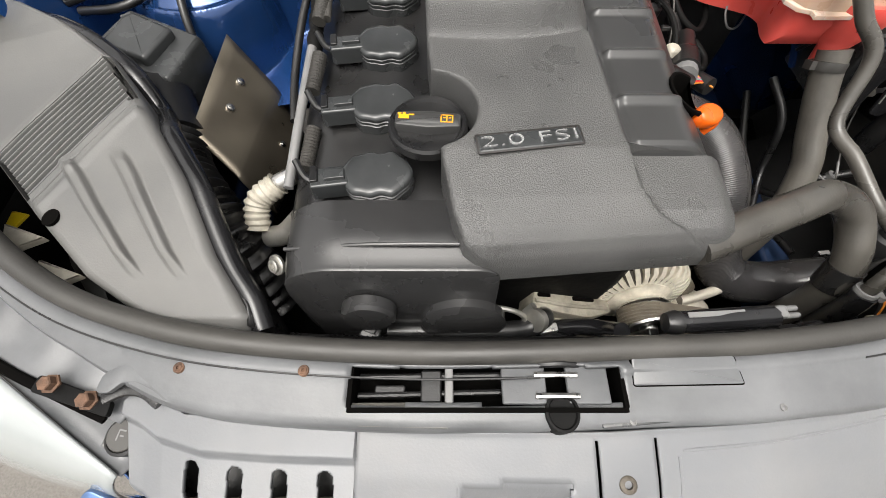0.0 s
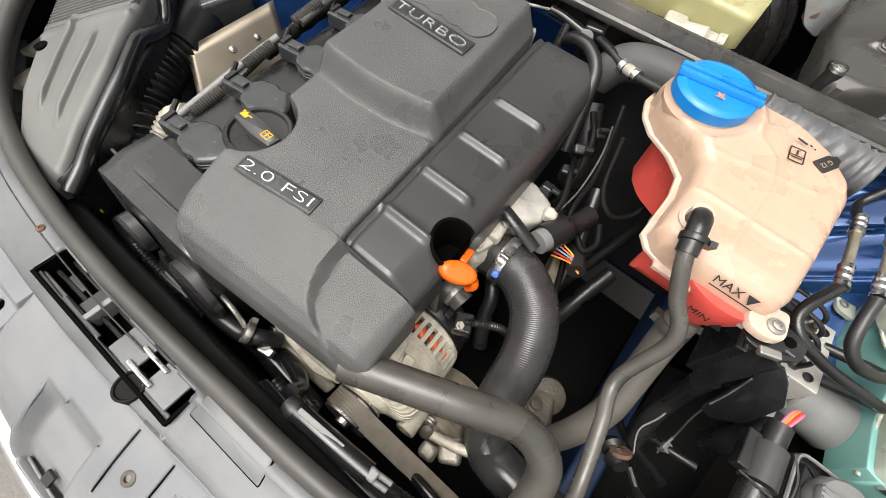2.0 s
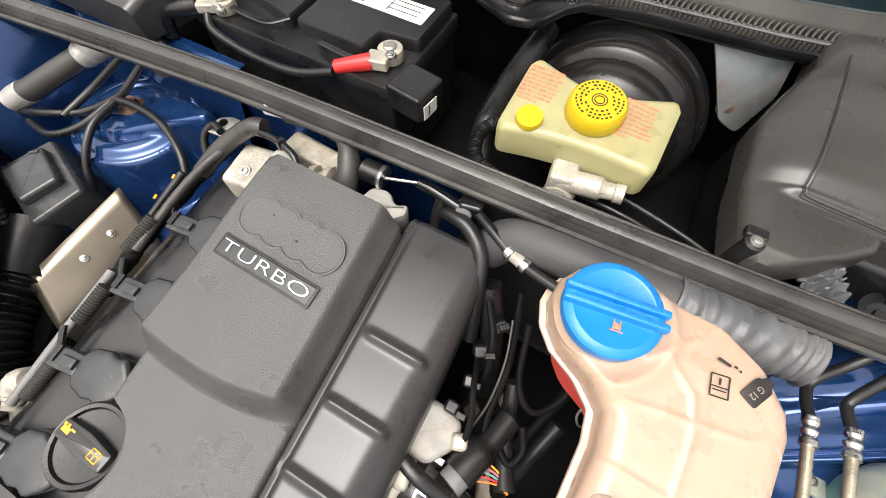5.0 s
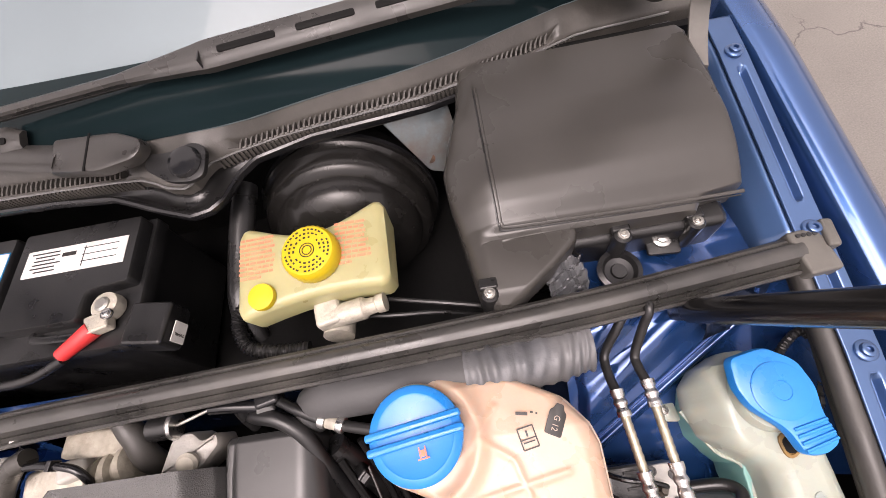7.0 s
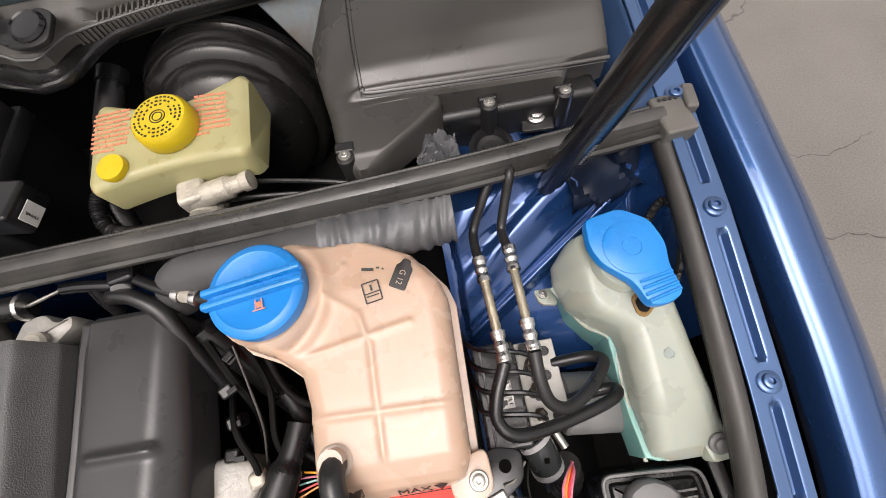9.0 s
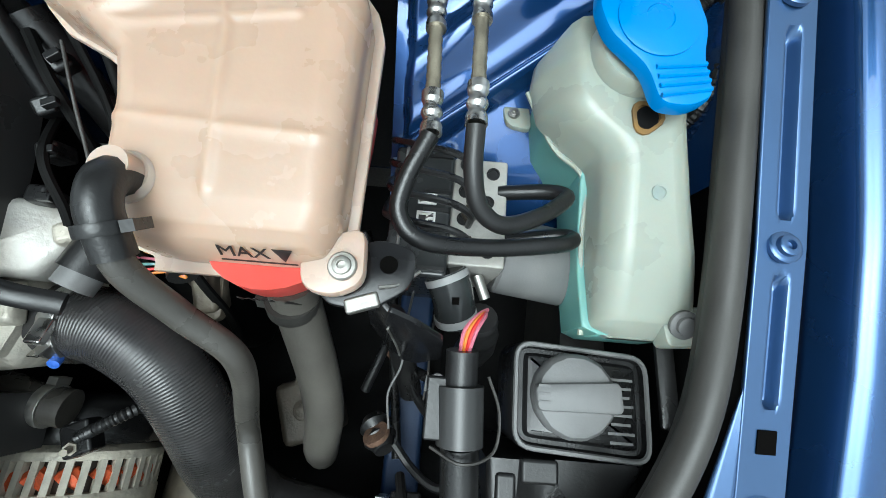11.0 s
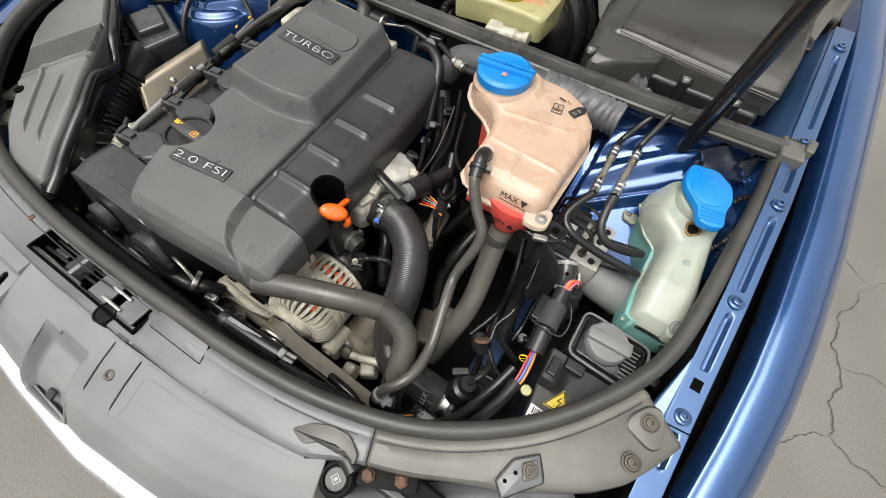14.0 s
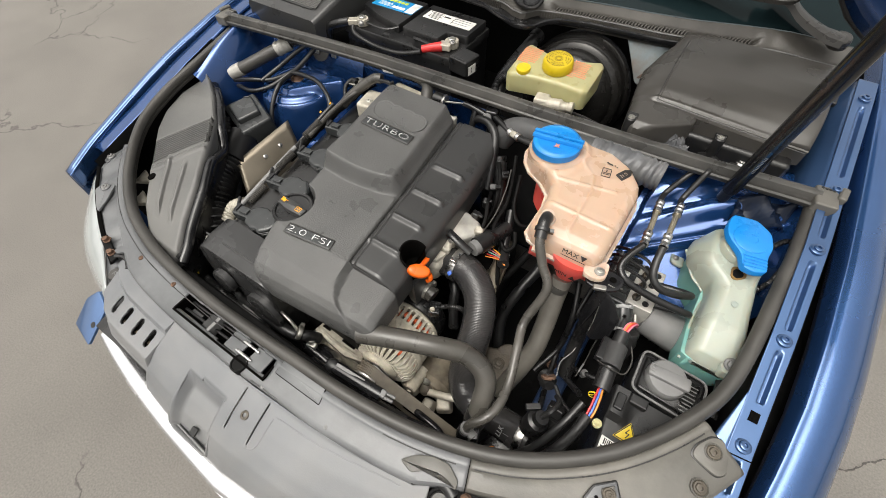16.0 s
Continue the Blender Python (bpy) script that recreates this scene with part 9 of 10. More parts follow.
part("red_sleeve", tube([(-0.146, 0.785, 0.945), (-0.165, 0.772, 0.943), (-0.188, 0.760, 0.938)], 0.0105, n=6, seg=14, rf=lambda u: 1.1 - 0.25 * u), M_REDWIRE, plus, "bright red cable sleeve")
fuse = thing("fuse_cover", (-0.085, 0.785, 0.90), "black plastic fuse cover beside the battery terminal", "fuse box")
part("cover", boxed((-0.078, 0.782, 0.925), (0.055, 0.055, 0.04), rz=-8), M_BLACK, fuse, bevel=0.005)
stick = part("sticker", boxed((-0.0485, 0.770, 0.922), (0.001, 0.026, 0.022), rz=-8), M_WHITE, fuse)
part("sticker_print", lettering("7594R", 0.0062, 0.0002, plane_pose((-0.0476, 0.767, 0.922), (0, 0, 1), (0.14, -1, 0)), 1.0), M_BLACKPRINT, stick)
brake = thing("brake_fluid_reservoir", (0.14, 0.82, 0.89), "cream plastic brake fluid reservoir with a yellow cap", "brake reservoir")
bm = bmesh.new()
front_e = lambda k: 0.757 + 0.018 * k + 0.010 * math.sin(math.pi * k)
back_e = lambda k: 0.880 + 0.010 * k - 0.028 * math.sin(math.pi * k) ** 1.3
loops = []
for k in steps(0, 1, 34):
    x = 0.046 + 0.186 * k
    e = 0.010 * (max(0, 1 - k / 0.06) ** 2 + max(0, 1 - (1 - k) / 0.06) ** 2)
    a, b = front_e(k) + e, back_e(k) - e
    z1, r = 0.966 - 0.012 * (k > 2) - e * 0.5, 0.010
    row = [V(x, a + 0.004, 0.905)]
    for t in steps(0, 1, 4):
        row.append(V(x, a + r * (1 - math.cos(t * math.pi / 2)), z1 - 0.012 - r * (1 - math.sin(t * math.pi / 2))))
    for t in steps(0.1, 0.9, 8):
        row.append(V(x, a + r + (b - a - 2 * r) * t, z1 - 0.012 + 0.012 * t))
    for t in steps(1, 0, 4):
        row.append(V(x, b - r * (1 - math.cos(t * math.pi / 2)), z1 - r * (1 - math.sin(t * math.pi / 2))))
    row.append(V(x, b - 0.004, 0.905))
    loops.append(row)
rings(bm, loops)
part("body", bm, M_BRAKE, brake)
bcap = part("cap", turned([(0.032, 0), (0.034, 0.003), (0.033, 0.020), (0.030, 0.024), (0.026, 0.0245), (0, 0.0245)], (0.143, 0.823, 0.958), (0, -0.10, 1), 64, lobes=lambda a, r: 1 + 0.014 * math.cos(32 * a) * (r > 0.0315)), M_YELLOW, brake, "yellow screw cap with ring of print")
mcap = axis_pose((0.143, 0.823, 0.958), (0, -0.10, 1)) @ pose(0, 0, 0.0248)
bm = bmesh.new()
for rr, n, ln in ((0.026, 34, 0.003), (0.021, 26, 0.003), (0.016, 18, 0.003)):
    for k in range(n):
        a = 2 * math.pi * k / n
        if k % 7 != 3:
            block(bm, mcap @ V(rr * math.cos(a), rr * math.sin(a), 0), (ln * 0.7, 0.0022 + 0.001 * (k % 2), 0.0004), mcap.to_3x3().to_4x4() @ Matrix.Rotation(a, 4, "Z"))
part("cap_print", bm, M_BLACKPRINT, bcap)
for rr in (0.0085, 0.0055):
    part("cap_ring", tube([mcap @ V(rr * math.cos(2 * math.pi * k / 24), rr * math.sin(2 * math.pi * k / 24), 0) for k in range(24)], 0.0006, seg=6, raw=True, closed=True), M_BLACKPRINT, bcap)
part("sensor_plug", turned([(0.0155, 0), (0.0165, 0.004), (0.0155, 0.009), (0, 0.010)], (0.079, 0.783, 0.953), (0, -0.15, 1), 24), M_YELLOW, brake, "small yellow plug")


def brake_top(x, y):
    k = min(1, max(0, (x - 0.046) / 0.186))
    a, b = front_e(k) + 0.010, back_e(k) - 0.010
    return 0.954 + 0.012 * min(1, max(0, (y - a) / (b - a)))


random.seed(9)
for x0, x1, y0, n in ((0.048, 0.096, 0.858, 9), (0.168, 0.214, 0.858, 9)):
    bm = bmesh.new()
    for k in range(n):
        y = y0 - 0.0062 * k
        x = x0 + random.uniform(0, 0.004)
        end = x1 - random.uniform(0, 0.008) - (0.018 if k == n - 1 else 0)
        while x < end:
            w = min(random.uniform(0.004, 0.011), end - x)
            block(bm, (x + w / 2, y, brake_top(x + w / 2, y) + 0.0006), (w, 0.0030, 0.0004), pose(0, 0, 0, 6.5, 0, 0))
            x += w + 0.0014
    part("warning_print", bm, M_REDPRINT, brake)
mast = thing("master_cylinder", (0.15, 0.77, 0.86), "cast aluminium brake master cylinder under the reservoir", "brake cylinder")
part("cylinder", turned([(0, -0.06), (0.020, -0.058), (0.022, 0.05), (0.030, 0.055), (0.030, 0.07), (0, 0.07)], (0.148, 0.80, 0.875), (0.05, 1, -0.15), 24), M_ALU, mast)
part("flange", boxed((0.142, 0.766, 0.905), (0.034, 0.034, 0.03), rz=10), M_ALU, mast, bevel=0.006)
part("side_port", turned([(0.014, -0.03), (0.0145, 0.02), (0.011, 0.024), (0.010, 0.036), (0.012, 0.038), (0.012, 0.048), (0, 0.049)], (0.168, 0.764, 0.908), (1, 0.08, 0.12), 20), M_ALU, mast)
for pts in ([(0.18, 0.79, 0.885), (0.24, 0.77, 0.90), (0.32, 0.75, 0.90), (0.36, 0.745, 0.88)], [(0.17, 0.765, 0.885), (0.22, 0.755, 0.895), (0.28, 0.752, 0.885), (0.34, 0.745, 0.86)]):
    b = thing("brake_pipe", pts[0], "thin dark brake pipe from the master cylinder", "brake pipe", "thin brake pipes")
    part("pipe", tube(pts, 0.003, n=8, seg=8), M_BLACK, b)
boost = thing("brake_booster", (0.165, 0.97, 0.84), "large round black brake servo with stepped rim", "brake servo")
part("drum", turned([(0, 0.115), (0.04, 0.1135), (0.065, 0.109), (0.086, 0.098), (0.097, 0.085), (0.101, 0.073), (0.102, 0.066), (0.110, 0.063), (0.1165, 0.057), (0.119, 0.047), (0.1195, 0.030), (0.1205, 0.026), (0.1265, 0.021), (0.1275, 0.012), (0.124, 0.007), (0.124, -0.02), (0.10, -0.05)], (0.153, 0.985, 0.822), (0, -1, 0.25), 64, lobes=lambda a, r: 1.10), mat("servo_black", (0.018, 0.017, 0.016), 0.24, 0.3, 0.2, 20, 0.02, 300, rvar=0.06), boost)
part("crimped_rim", turned([(0.1395, 0.004), (0.143, 0.006), (0.144, 0.010), (0.142, 0.014), (0.139, 0.013)], (0.153, 0.985, 0.822), (0, -1, 0.25), 64), M_GLOSS, boost, "rolled black rim")
for a in (0.6, 2.5):
    bolt(boost, axis_pose((0.153, 0.985, 0.822), (0, -1, 0.25)) @ V(0.062 * math.cos(a), 0.062 * math.sin(a), 0.112), (0, -1, 0.25), r=0.006, material=M_ZINC, name="stud", torx=False)
for pts, r in (([(0.03, 0.965, 0.94), (0.028, 0.93, 0.935), (0.02, 0.86, 0.915), (0.02, 0.80, 0.90), (0.03, 0.76, 0.87)], 0.0165),):
    h = thing("servo_vacuum_hose", pts[1], "black rubber vacuum hose beside the brake servo", "hose")
    part("hose", tube(pts, r, n=8, seg=14), M_BLACK, h)
    part("collar", tube([(0.030, 0.965, 0.942), (0.0285, 0.945, 0.938)], 0.0185, n=3, seg=14), M_BLACK, h)
h = thing("ribbed_conduit", (0.05, 0.75, 0.90), "black ribbed cable conduit looping under the reservoir", "cable")
part("conduit", tube([(0.050, 0.80, 0.915), (0.030, 0.785, 0.918), (0.024, 0.765, 0.910), (0.035, 0.742, 0.90), (0.07, 0.733, 0.895), (0.11, 0.732, 0.892)], 0.0085, n=24, seg=10, rf=lambda u: 1 + 0.13 * math.cos(2 * math.pi * 36 * u)), M_BLACK, h)
ecu = thing("control_unit_cover", (0.48, 0.88, 0.86), "black plastic control unit box lid with raised border", "control unit")
e_left = curve([(0.728, 0.350), (0.735, 0.336), (0.75, 0.331), (0.80, 0.324), (0.87, 0.314), (0.90, 0.312), (0.94, 0.325), (0.98, 0.342), (1.04, 0.350)])
e_right = lambda y: float(np.interp(y, [0.728, 0.735, 0.765, 0.788, 0.80, 0.8005, 0.815, 0.82, 1.03, 1.04], [0.365, 0.382, 0.425, 0.452, 0.455, 0.595, 0.605, 0.650, 0.650, 0.645]))


def ecu_top(x, y):
    z = float(np.interp(y, [0.728, 0.74, 0.80, 0.818, 0.835, 0.86, 0.90, 0.95, 1.04], [0.945, 0.956, 0.962, 0.966, 0.976, 0.985, 0.993, 0.998, 1.000])) - 0.05 * max(0, x - 0.40) * ease(0.9, 0.8, y)
    into = ease(0.350, 0.362, x) * ease(0.806, 0.816, y)
    return z + 0.006 * into - 0.02 * ease(0.35, 0.31, x)


bm = bmesh.new()
lid(bm, sorted(set(steps(0.728, 0.7995, 18) + [0.8005] + steps(0.801, 0.83, 16) + steps(0.83, 1.04, 40))), e_left, e_right, ecu_top, lambda x, y: ecu_top(x, y) - 0.045, 0.009, 34)
part("lid", bm, M_ECU, ecu)
OUT = spline([V(0.368, 0.995, 0), V(0.366, 0.92, 0), V(0.366, 0.83, 0), V(0.367, 0.813, 0), V(0.377, 0.8085, 0), V(0.45, 0.8075, 0), V(0.55, 0.8075, 0), V(0.645, 0.8085, 0)], 8)
part("lid_groove", tube([(p.x, p.y, ecu_top(p.x, p.y) + 0.0004) for p in OUT], 0.0009, seg=8, raw=True, flat=0.6), M_BLACK, ecu)
part("lid_edge", tube([(p.x + 0.003, p.y + 0.003, ecu_top(p.x + 0.003, p.y + 0.003) + 0.0002) for p in OUT], 0.0022, seg=8, raw=True, flat=0.6), M_ECU, ecu)
for x, y, z in ((0.342, 0.740, 0.958), (0.507, 0.788, 0.945), (0.596, 0.792, 0.938)):
    part("boss", turned([(0.010, -0.05), (0.010, -0.002), (0.008, 0), (0, 0)], (x, y, z), seg=16), M_BLACK, ecu)
    bolt(ecu, (x, y, z), r=0.0046, material=M_ZINC, name="lid_screw")
    part("clip", boxed((x, y + 0.012, z - 0.004), (0.022, 0.014, 0.010)), M_BLACK, ecu, bevel=0.003)
part("tray", boxed((0.49, 0.90, 0.85), (0.30, 0.22, 0.16)), M_BLACK, ecu, bevel=0.01)
tab = thing("ground_tab", (0.566, 0.79, 0.90), "black bracket with a zinc bolt on the blue plenum wall", "bracket")
part("plate", slab(rounded([(0.545, 0.775), (0.585, 0.772), (0.59, 0.81), (0.55, 0.815)], 0.004), 0.004, pose(0, 0, 0.897)), M_BLACK, tab)
bolt(tab, (0.566, 0.793, 0.904), r=0.008, material=M_STEEL, name="tab_bolt", torx=False)
grom = thing("rubber_grommet", (0.50, 0.765, 0.88), "round black rubber grommet", "grommet")
part("ring", turned([(0.026, 0), (0.027, 0.008), (0.021, 0.010), (0.017, 0.004), (0.010, 0.003), (0.009, 0.006), (0, 0.006)], (0.505, 0.762, 0.895), (0, -0.1, 1), 28), M_BLACK, grom)
crump = thing("plastic_sheet_scrap", (0.45, 0.745, 0.90), "crumpled grey plastic sheeting by the bulkhead seal", "plastic sheet")
bm = bmesh.new()
random.seed(2)
sheet(bm, lambda u, v: V(0.415 + 0.05 * u, 0.735 + 0.045 * v + 0.01 * u, 0.903 + 0.032 * math.sin(math.pi * min(1, 0.2 + u)) * v + 0.006 * math.sin(11 * u + 7 * v) + 0.004 * math.sin(23 * v - 9 * u) + 0.002 * math.sin(41 * u + 30 * v)), 30, 20)
part("film", bm, M_FOIL, crump, solid=0.0015)
pan = thing("plenum_pan", (0.56, 0.77, 0.87), "blue painted plenum shelf with pressed ridges", "car panel")
bm = bmesh.new()
sheet(bm, lambda u, v: V(0.43 + 0.265 * u, 0.735 + 0.10 * v, 0.878 + 0.012 * math.sin(14 * u + 3 * v) * 0.4 + 0.022 * ease(0.75, 1, u)), 30, 12)
part("sheet", bm, M_PAINT_IN, pan, solid=0.003)
hb = thing("steel_bracket", (0.27, 1.0, 0.93), "pale bluish steel bracket with a rusty bolt beside the servo", "bracket")
part("plate", slab(rounded([(-0.060, 0.03), (0.045, 0.050), (0.052, -0.03), (0.030, -0.085), (0.002, -0.075), (-0.03, -0.02)], 0.008), 0.003, plane_pose((0.287, 1.012, 0.955), (1, 0.1, 0), (0, 0.55, 0.83))), M_GALV, hb)
bolt(hb, (0.296, 0.985, 0.905), (0, -0.8, 0.6), r=0.009, material=M_RUST, name="rusty_bolt", torx=False)
cabin = thing("pollen_filter_cover", (-0.60, 0.84, 0.92), "black plastic pollen filter cover with a fine mesh panel", "filter cover")
bm = bmesh.new()
lid(bm, steps(0.70, 0.99, 24), curve([(0.70, -0.76), (0.99, -0.72)]), curve([(0.70, -0.50), (0.80, -0.478), (0.99, -0.45)]), lambda x, y: 0.951 + 0.36 * (y - 0.70) - 0.14 * max(0, y - 0.86), lambda x, y: 0.90, 0.012, 16)
part("shell", bm, M_COVER_SMOOTH, cabin)
mp2 = plane_pose((-0.62, 0.80, 0.9885), (1, 0, 0), (0, 1, 0.36))
mesh_p = part("mesh_frame", slab(rounded([(-0.11, -0.075), (0.09, -0.075), (0.11, 0.075), (-0.09, 0.075)], 0.01), 0.002, mp2), M_BLACK, cabin)
bm = bmesh.new()
for k in range(40):
    x = -0.10 + 0.2 * k / 39
    block(bm, mp2 @ V(x, 0, 0.0026), (0.0016, 0.14, 0.0016), mp2.to_3x3().to_4x4())
for k in range(28):
    y = -0.068 + 0.136 * k / 27
    block(bm, mp2 @ V(0, y, 0.0026), (0.2, 0.0016, 0.0016), mp2.to_3x3().to_4x4())
part("mesh", bm, M_AIRBOX, mesh_p)

# ---- cowl, wipers, windshield ----
cowl = thing("cowl_panel", (0.0, 1.0, 0.98), "dusty black plastic cowl panel with a slotted grille edge", "cowl")
c_front = curve([(-0.8, 0.995), (-0.5, 0.980), (-0.2, 0.968), (-0.104, 0.962), (-0.075, 0.958), (-0.055, 0.949), (-0.036, 0.937), (-0.012, 0.931), (0.0, 0.937), (0.006, 0.950), (0.018, 0.965), (0.05, 0.975), (0.11, 0.988), (0.20, 0.998), (0.30, 1.008), (0.42, 1.038), (0.52, 1.075), (0.75, 1.11)])
c_foot = curve([(-0.8, 1.04), (-0.5, 1.017), (-0.2, 1.002), (-0.04, 0.998), (0.07, 1.0), (0.178, 1.02), (0.284, 1.032), (0.36, 1.052), (0.42, 1.075), (0.52, 1.110), (0.75, 1.15)])
c_lip = curve([(-0.8, 0.985), (-0.5, 0.97), (-0.2, 0.955), (-0.12, 0.945), (-0.089, 0.931), (-0.040, 0.908), (-0.003, 0.893), (0.022, 0.898), (0.037, 0.912), (0.050, 0.942), (0.072, 0.967), (0.15, 0.988), (0.307, 1.000), (0.42, 1.03), (0.52, 1.065), (0.75, 1.10)])
c_z = curve([(-0.8, 0.985), (-0.3, 1.0), (0.3, 1.0), (0.55, 0.992), (0.75, 0.975)])
c_prof = [(0.0, -0.030), (0.0, -0.003), (0.02, 0.0), (0.10, 0.001), (0.125, -0.008), (0.40, -0.004), (0.43, 0.009), (0.62, 0.017), (0.90, 0.029), (1.0, 0.031)]


def slotted(x):
    return ease(0.045, 0.06, x) * ease(0.50, 0.48, x) + ease(-0.085, -0.10, x) * ease(-0.48, -0.46, x)


def cowl_pos(u, v):
    x = -0.75 + 1.45 * u
    k = v * (len(c_prof) - 1)
    i = min(int(k), len(c_prof) - 2)
    w = c_prof[i][0] + (c_prof[i + 1][0] - c_prof[i][0]) * (k - i)
    h = c_prof[i][1] + (c_prof[i + 1][1] - c_prof[i][1]) * (k - i)
    plain = max(h, 0.031 * w ** 0.8) if w > 0.02 else h
    h = plain + (h - plain) * slotted(x)
    return V(x, c_front(x) + (c_foot(x) - c_front(x)) * w, c_z(x) + h)


bm = bmesh.new()
sheet(bm, cowl_pos, 290, (len(c_prof) - 1) * 3)
part("panel", bm, M_COWL, cowl, solid=0.003)
fin = None
for i in range(132):
    x = -0.45 + 0.93 * i / 131
    if slotted(x) > 0.9:
        d = c_foot(x) - c_front(x)
        at = V(x, c_front(x) + 0.27 * d, c_z(x) + 0.0015)
        if not fin:
            bm = bmesh.new()
            rings(bm, [[V(0.0045 * t * t - 0.002 + s, -0.0065 + 0.0125 * t, -0.006 + 0.006 * t + h) for s, h in ((-0.0013, -0.006), (0.0013, -0.006), (0.0013, 0.0065), (-0.0013, 0.0065))] for t in steps(0, 1, 4)])
            ob = part("fin", bm, M_COWL, cowl)
            fin_shift = Matrix.Translation(cowl.location)
            ob.data.transform(fin_shift)
            fin = ob.data
        else:
            ob = new("fin", fin)
            ob.parent = cowl
        ob.location = at - cowl.location
bm = bmesh.new()
for i in range(190):
    x = -0.6 + 1.12 * i / 189
    if not -0.08 < x < 0.025:
        block(bm, (x, c_front(x) - 0.0012, c_z(x) - 0.0105), (0.0034, 0.004, 0.015), pose(0, 0, 0, 0, 0, 12))
beads = part("ribbed_edge", bm, M_COWL, cowl, "row of small moulded ribs along the edge")
beads["kind"] = "stuff"
part("trim_edge", tube([(x, c_front(x) - 0.0006, c_z(x) - 0.0012) for x in steps(-0.7, 0.66, 170)], 0.0016, seg=6, raw=True), M_CAPGREY, cowl)
bm = bmesh.new()
sheet(bm, lambda u, v: V(-0.7 + 1.36 * u, c_front(-0.7 + 1.36 * u) + (c_lip(-0.7 + 1.36 * u) - c_front(-0.7 + 1.36 * u)) * v + 0.002, c_z(-0.7 + 1.36 * u) - 0.018 - 0.010 * math.sin(math.pi * v) + 0.004 * v), 200, 8)
part("lower_gutter", bm, M_BLACK, cowl, solid=0.003)
part("seal_lip", tube([(x, c_lip(x), c_z(x) - 0.014) for x in steps(-0.7, 0.66, 170)], 0.0042, seg=8, raw=True, flat=1.5), M_GLOSS, cowl)
wind = thing("windshield", (MID, 1.4, 1.05), "opaque windshield with a pale sky reflection put into its colour", "windshield")
bm = bmesh.new()


def wpos(u, v):
    x = -0.72 + 1.40 * u
    return V(x, c_foot(x) - 0.006 + 0.75 * v, c_z(x) + 0.0285 + 0.40 * v - 0.02 * ((x + 0.04) / 0.7) ** 2 * v)


sheet(bm, wpos, 40, 16)
part("glass", bm, M_WIND, wind, solid=0.005)
bm = bmesh.new()
sheet(bm, lambda u, v: wpos(u, 0.115 * v) + V(0, -0.0008, 0.0014), 40, 2)
part("black_border", bm, mat("black_frit", (0.008, 0.016, 0.018), 0.08, 0, 0.1, 5, 0, 300, ior=1.22, rvar=0.02), wind, "dark green black border")


def wiper_blade(ob, line, half):
    """A flat shrouded blade: a slotted half, a pointed nose and a thin bare end."""
    d = (line[-1] - line[0]).normalized()
    m = plane_pose(line[0], d, (0, -0.85, -0.45))
    ln = (line[-1] - line[0]).length
    bm = bmesh.new()
    edge = [(0, 0.6), (0.02, 1), (half, 1), (half + 0.012, 0.9), (half + 0.10, 0.45), (half + 0.11, 0.38), (ln, 0.34)]
    w = curve(edge)
    rings(bm, [[m @ V(s, q * w(s), h * (0.5 + 0.5 * w(s))) for q, h in ((-0.020, -0.003), (-0.018, 0.004), (-0.009, 0.009), (0.011, 0.010), (0.0185, 0.006), (0.020, -0.003))] for s in steps(0, ln, 90)])
    blade = part("blade", bm, M_WIPER, ob)
    n = 4
    for k in range(n):
        s = half - 0.055 - (half - 0.07) * k / n
        part("spoiler_slot", slab(rounded([(s - 0.036, -0.0042), (s + 0.036, -0.0042), (s + 0.036, 0.0042), (s - 0.036, 0.0042)], 0.003), 0.0012, m @ pose(0, 0.001, 0.0096), 0.0003), M_DEEP, blade)
    part("joint_gap", boxed(m @ V(half + 0.004, 0, 0.004), (0.0018, 0.031, 0.013), rz=math.degrees(math.atan2(d.y, d.x))), M_BLACK, blade)
    part("blade_rubber", tube([m @ V(0.01, 0.004, -0.008), m @ V(ln - 0.01, 0.002, -0.008)], 0.004, n=6, seg=6), M_RUBBER, ob)


wip = thing("wiper", (0.627, 1.066, 1.03), "black wiper with a slotted blade parked on the windshield foot", "wiper", "wipers")
P2 = V(0.624, 1.086, 1.036)
part("pivot_cap", turned([(0.019, -0.012), (0.0195, 0.0), (0.018, 0.006), (0.015, 0.008), (0.010, 0.0075), (0.008, 0.0085), (0, 0.0085)], P2, (0, -0.25, 1), 28), M_WIPER, wip)
bm = bmesh.new()
AR = spline([P2 + V(0.004, 0.0, 0.001), P2 + V(-0.030, 0.004, 0.004), P2 + V(-0.062, 0.012, 0.012), P2 + V(-0.088, 0.020, 0.022), P2 + V(-0.112, 0.030, 0.036), P2 + V(-0.132, 0.036, 0.044)], 6)
rings(bm, [[p + V(0.012 * a, (0.020 + 0.004 * (i < 6)) * b, c) for a, b, c in ((0, -1, -0.008), (0, -0.85, 0.004), (0, -0.4, 0.008), (0, 0.4, 0.008), (0, 0.85, 0.004), (0, 1, -0.008))] for i, p in enumerate(AR)])
part("arm", bm, M_WIPER, wip)
part("joint_block", boxed(P2 + V(-0.128, 0.034, 0.050), (0.052, 0.036, 0.022), rx=25, rz=8), M_WIPER, wip, bevel=0.006)
wiper_blade(wip, [V(0.515, 1.088, 1.090), V(-0.24, 1.030, 1.078)], 0.46)
wip = thing("wiper", (0.013, 0.944, 1.02), "black wiper with a keyhole shaped arm parked on the windshield foot", "wiper", "wipers")
P1 = V(0.006, 0.948, 1.022)
m1 = plane_pose(P1, (1, -0.12, 0), (0.1, 1, 0.25))
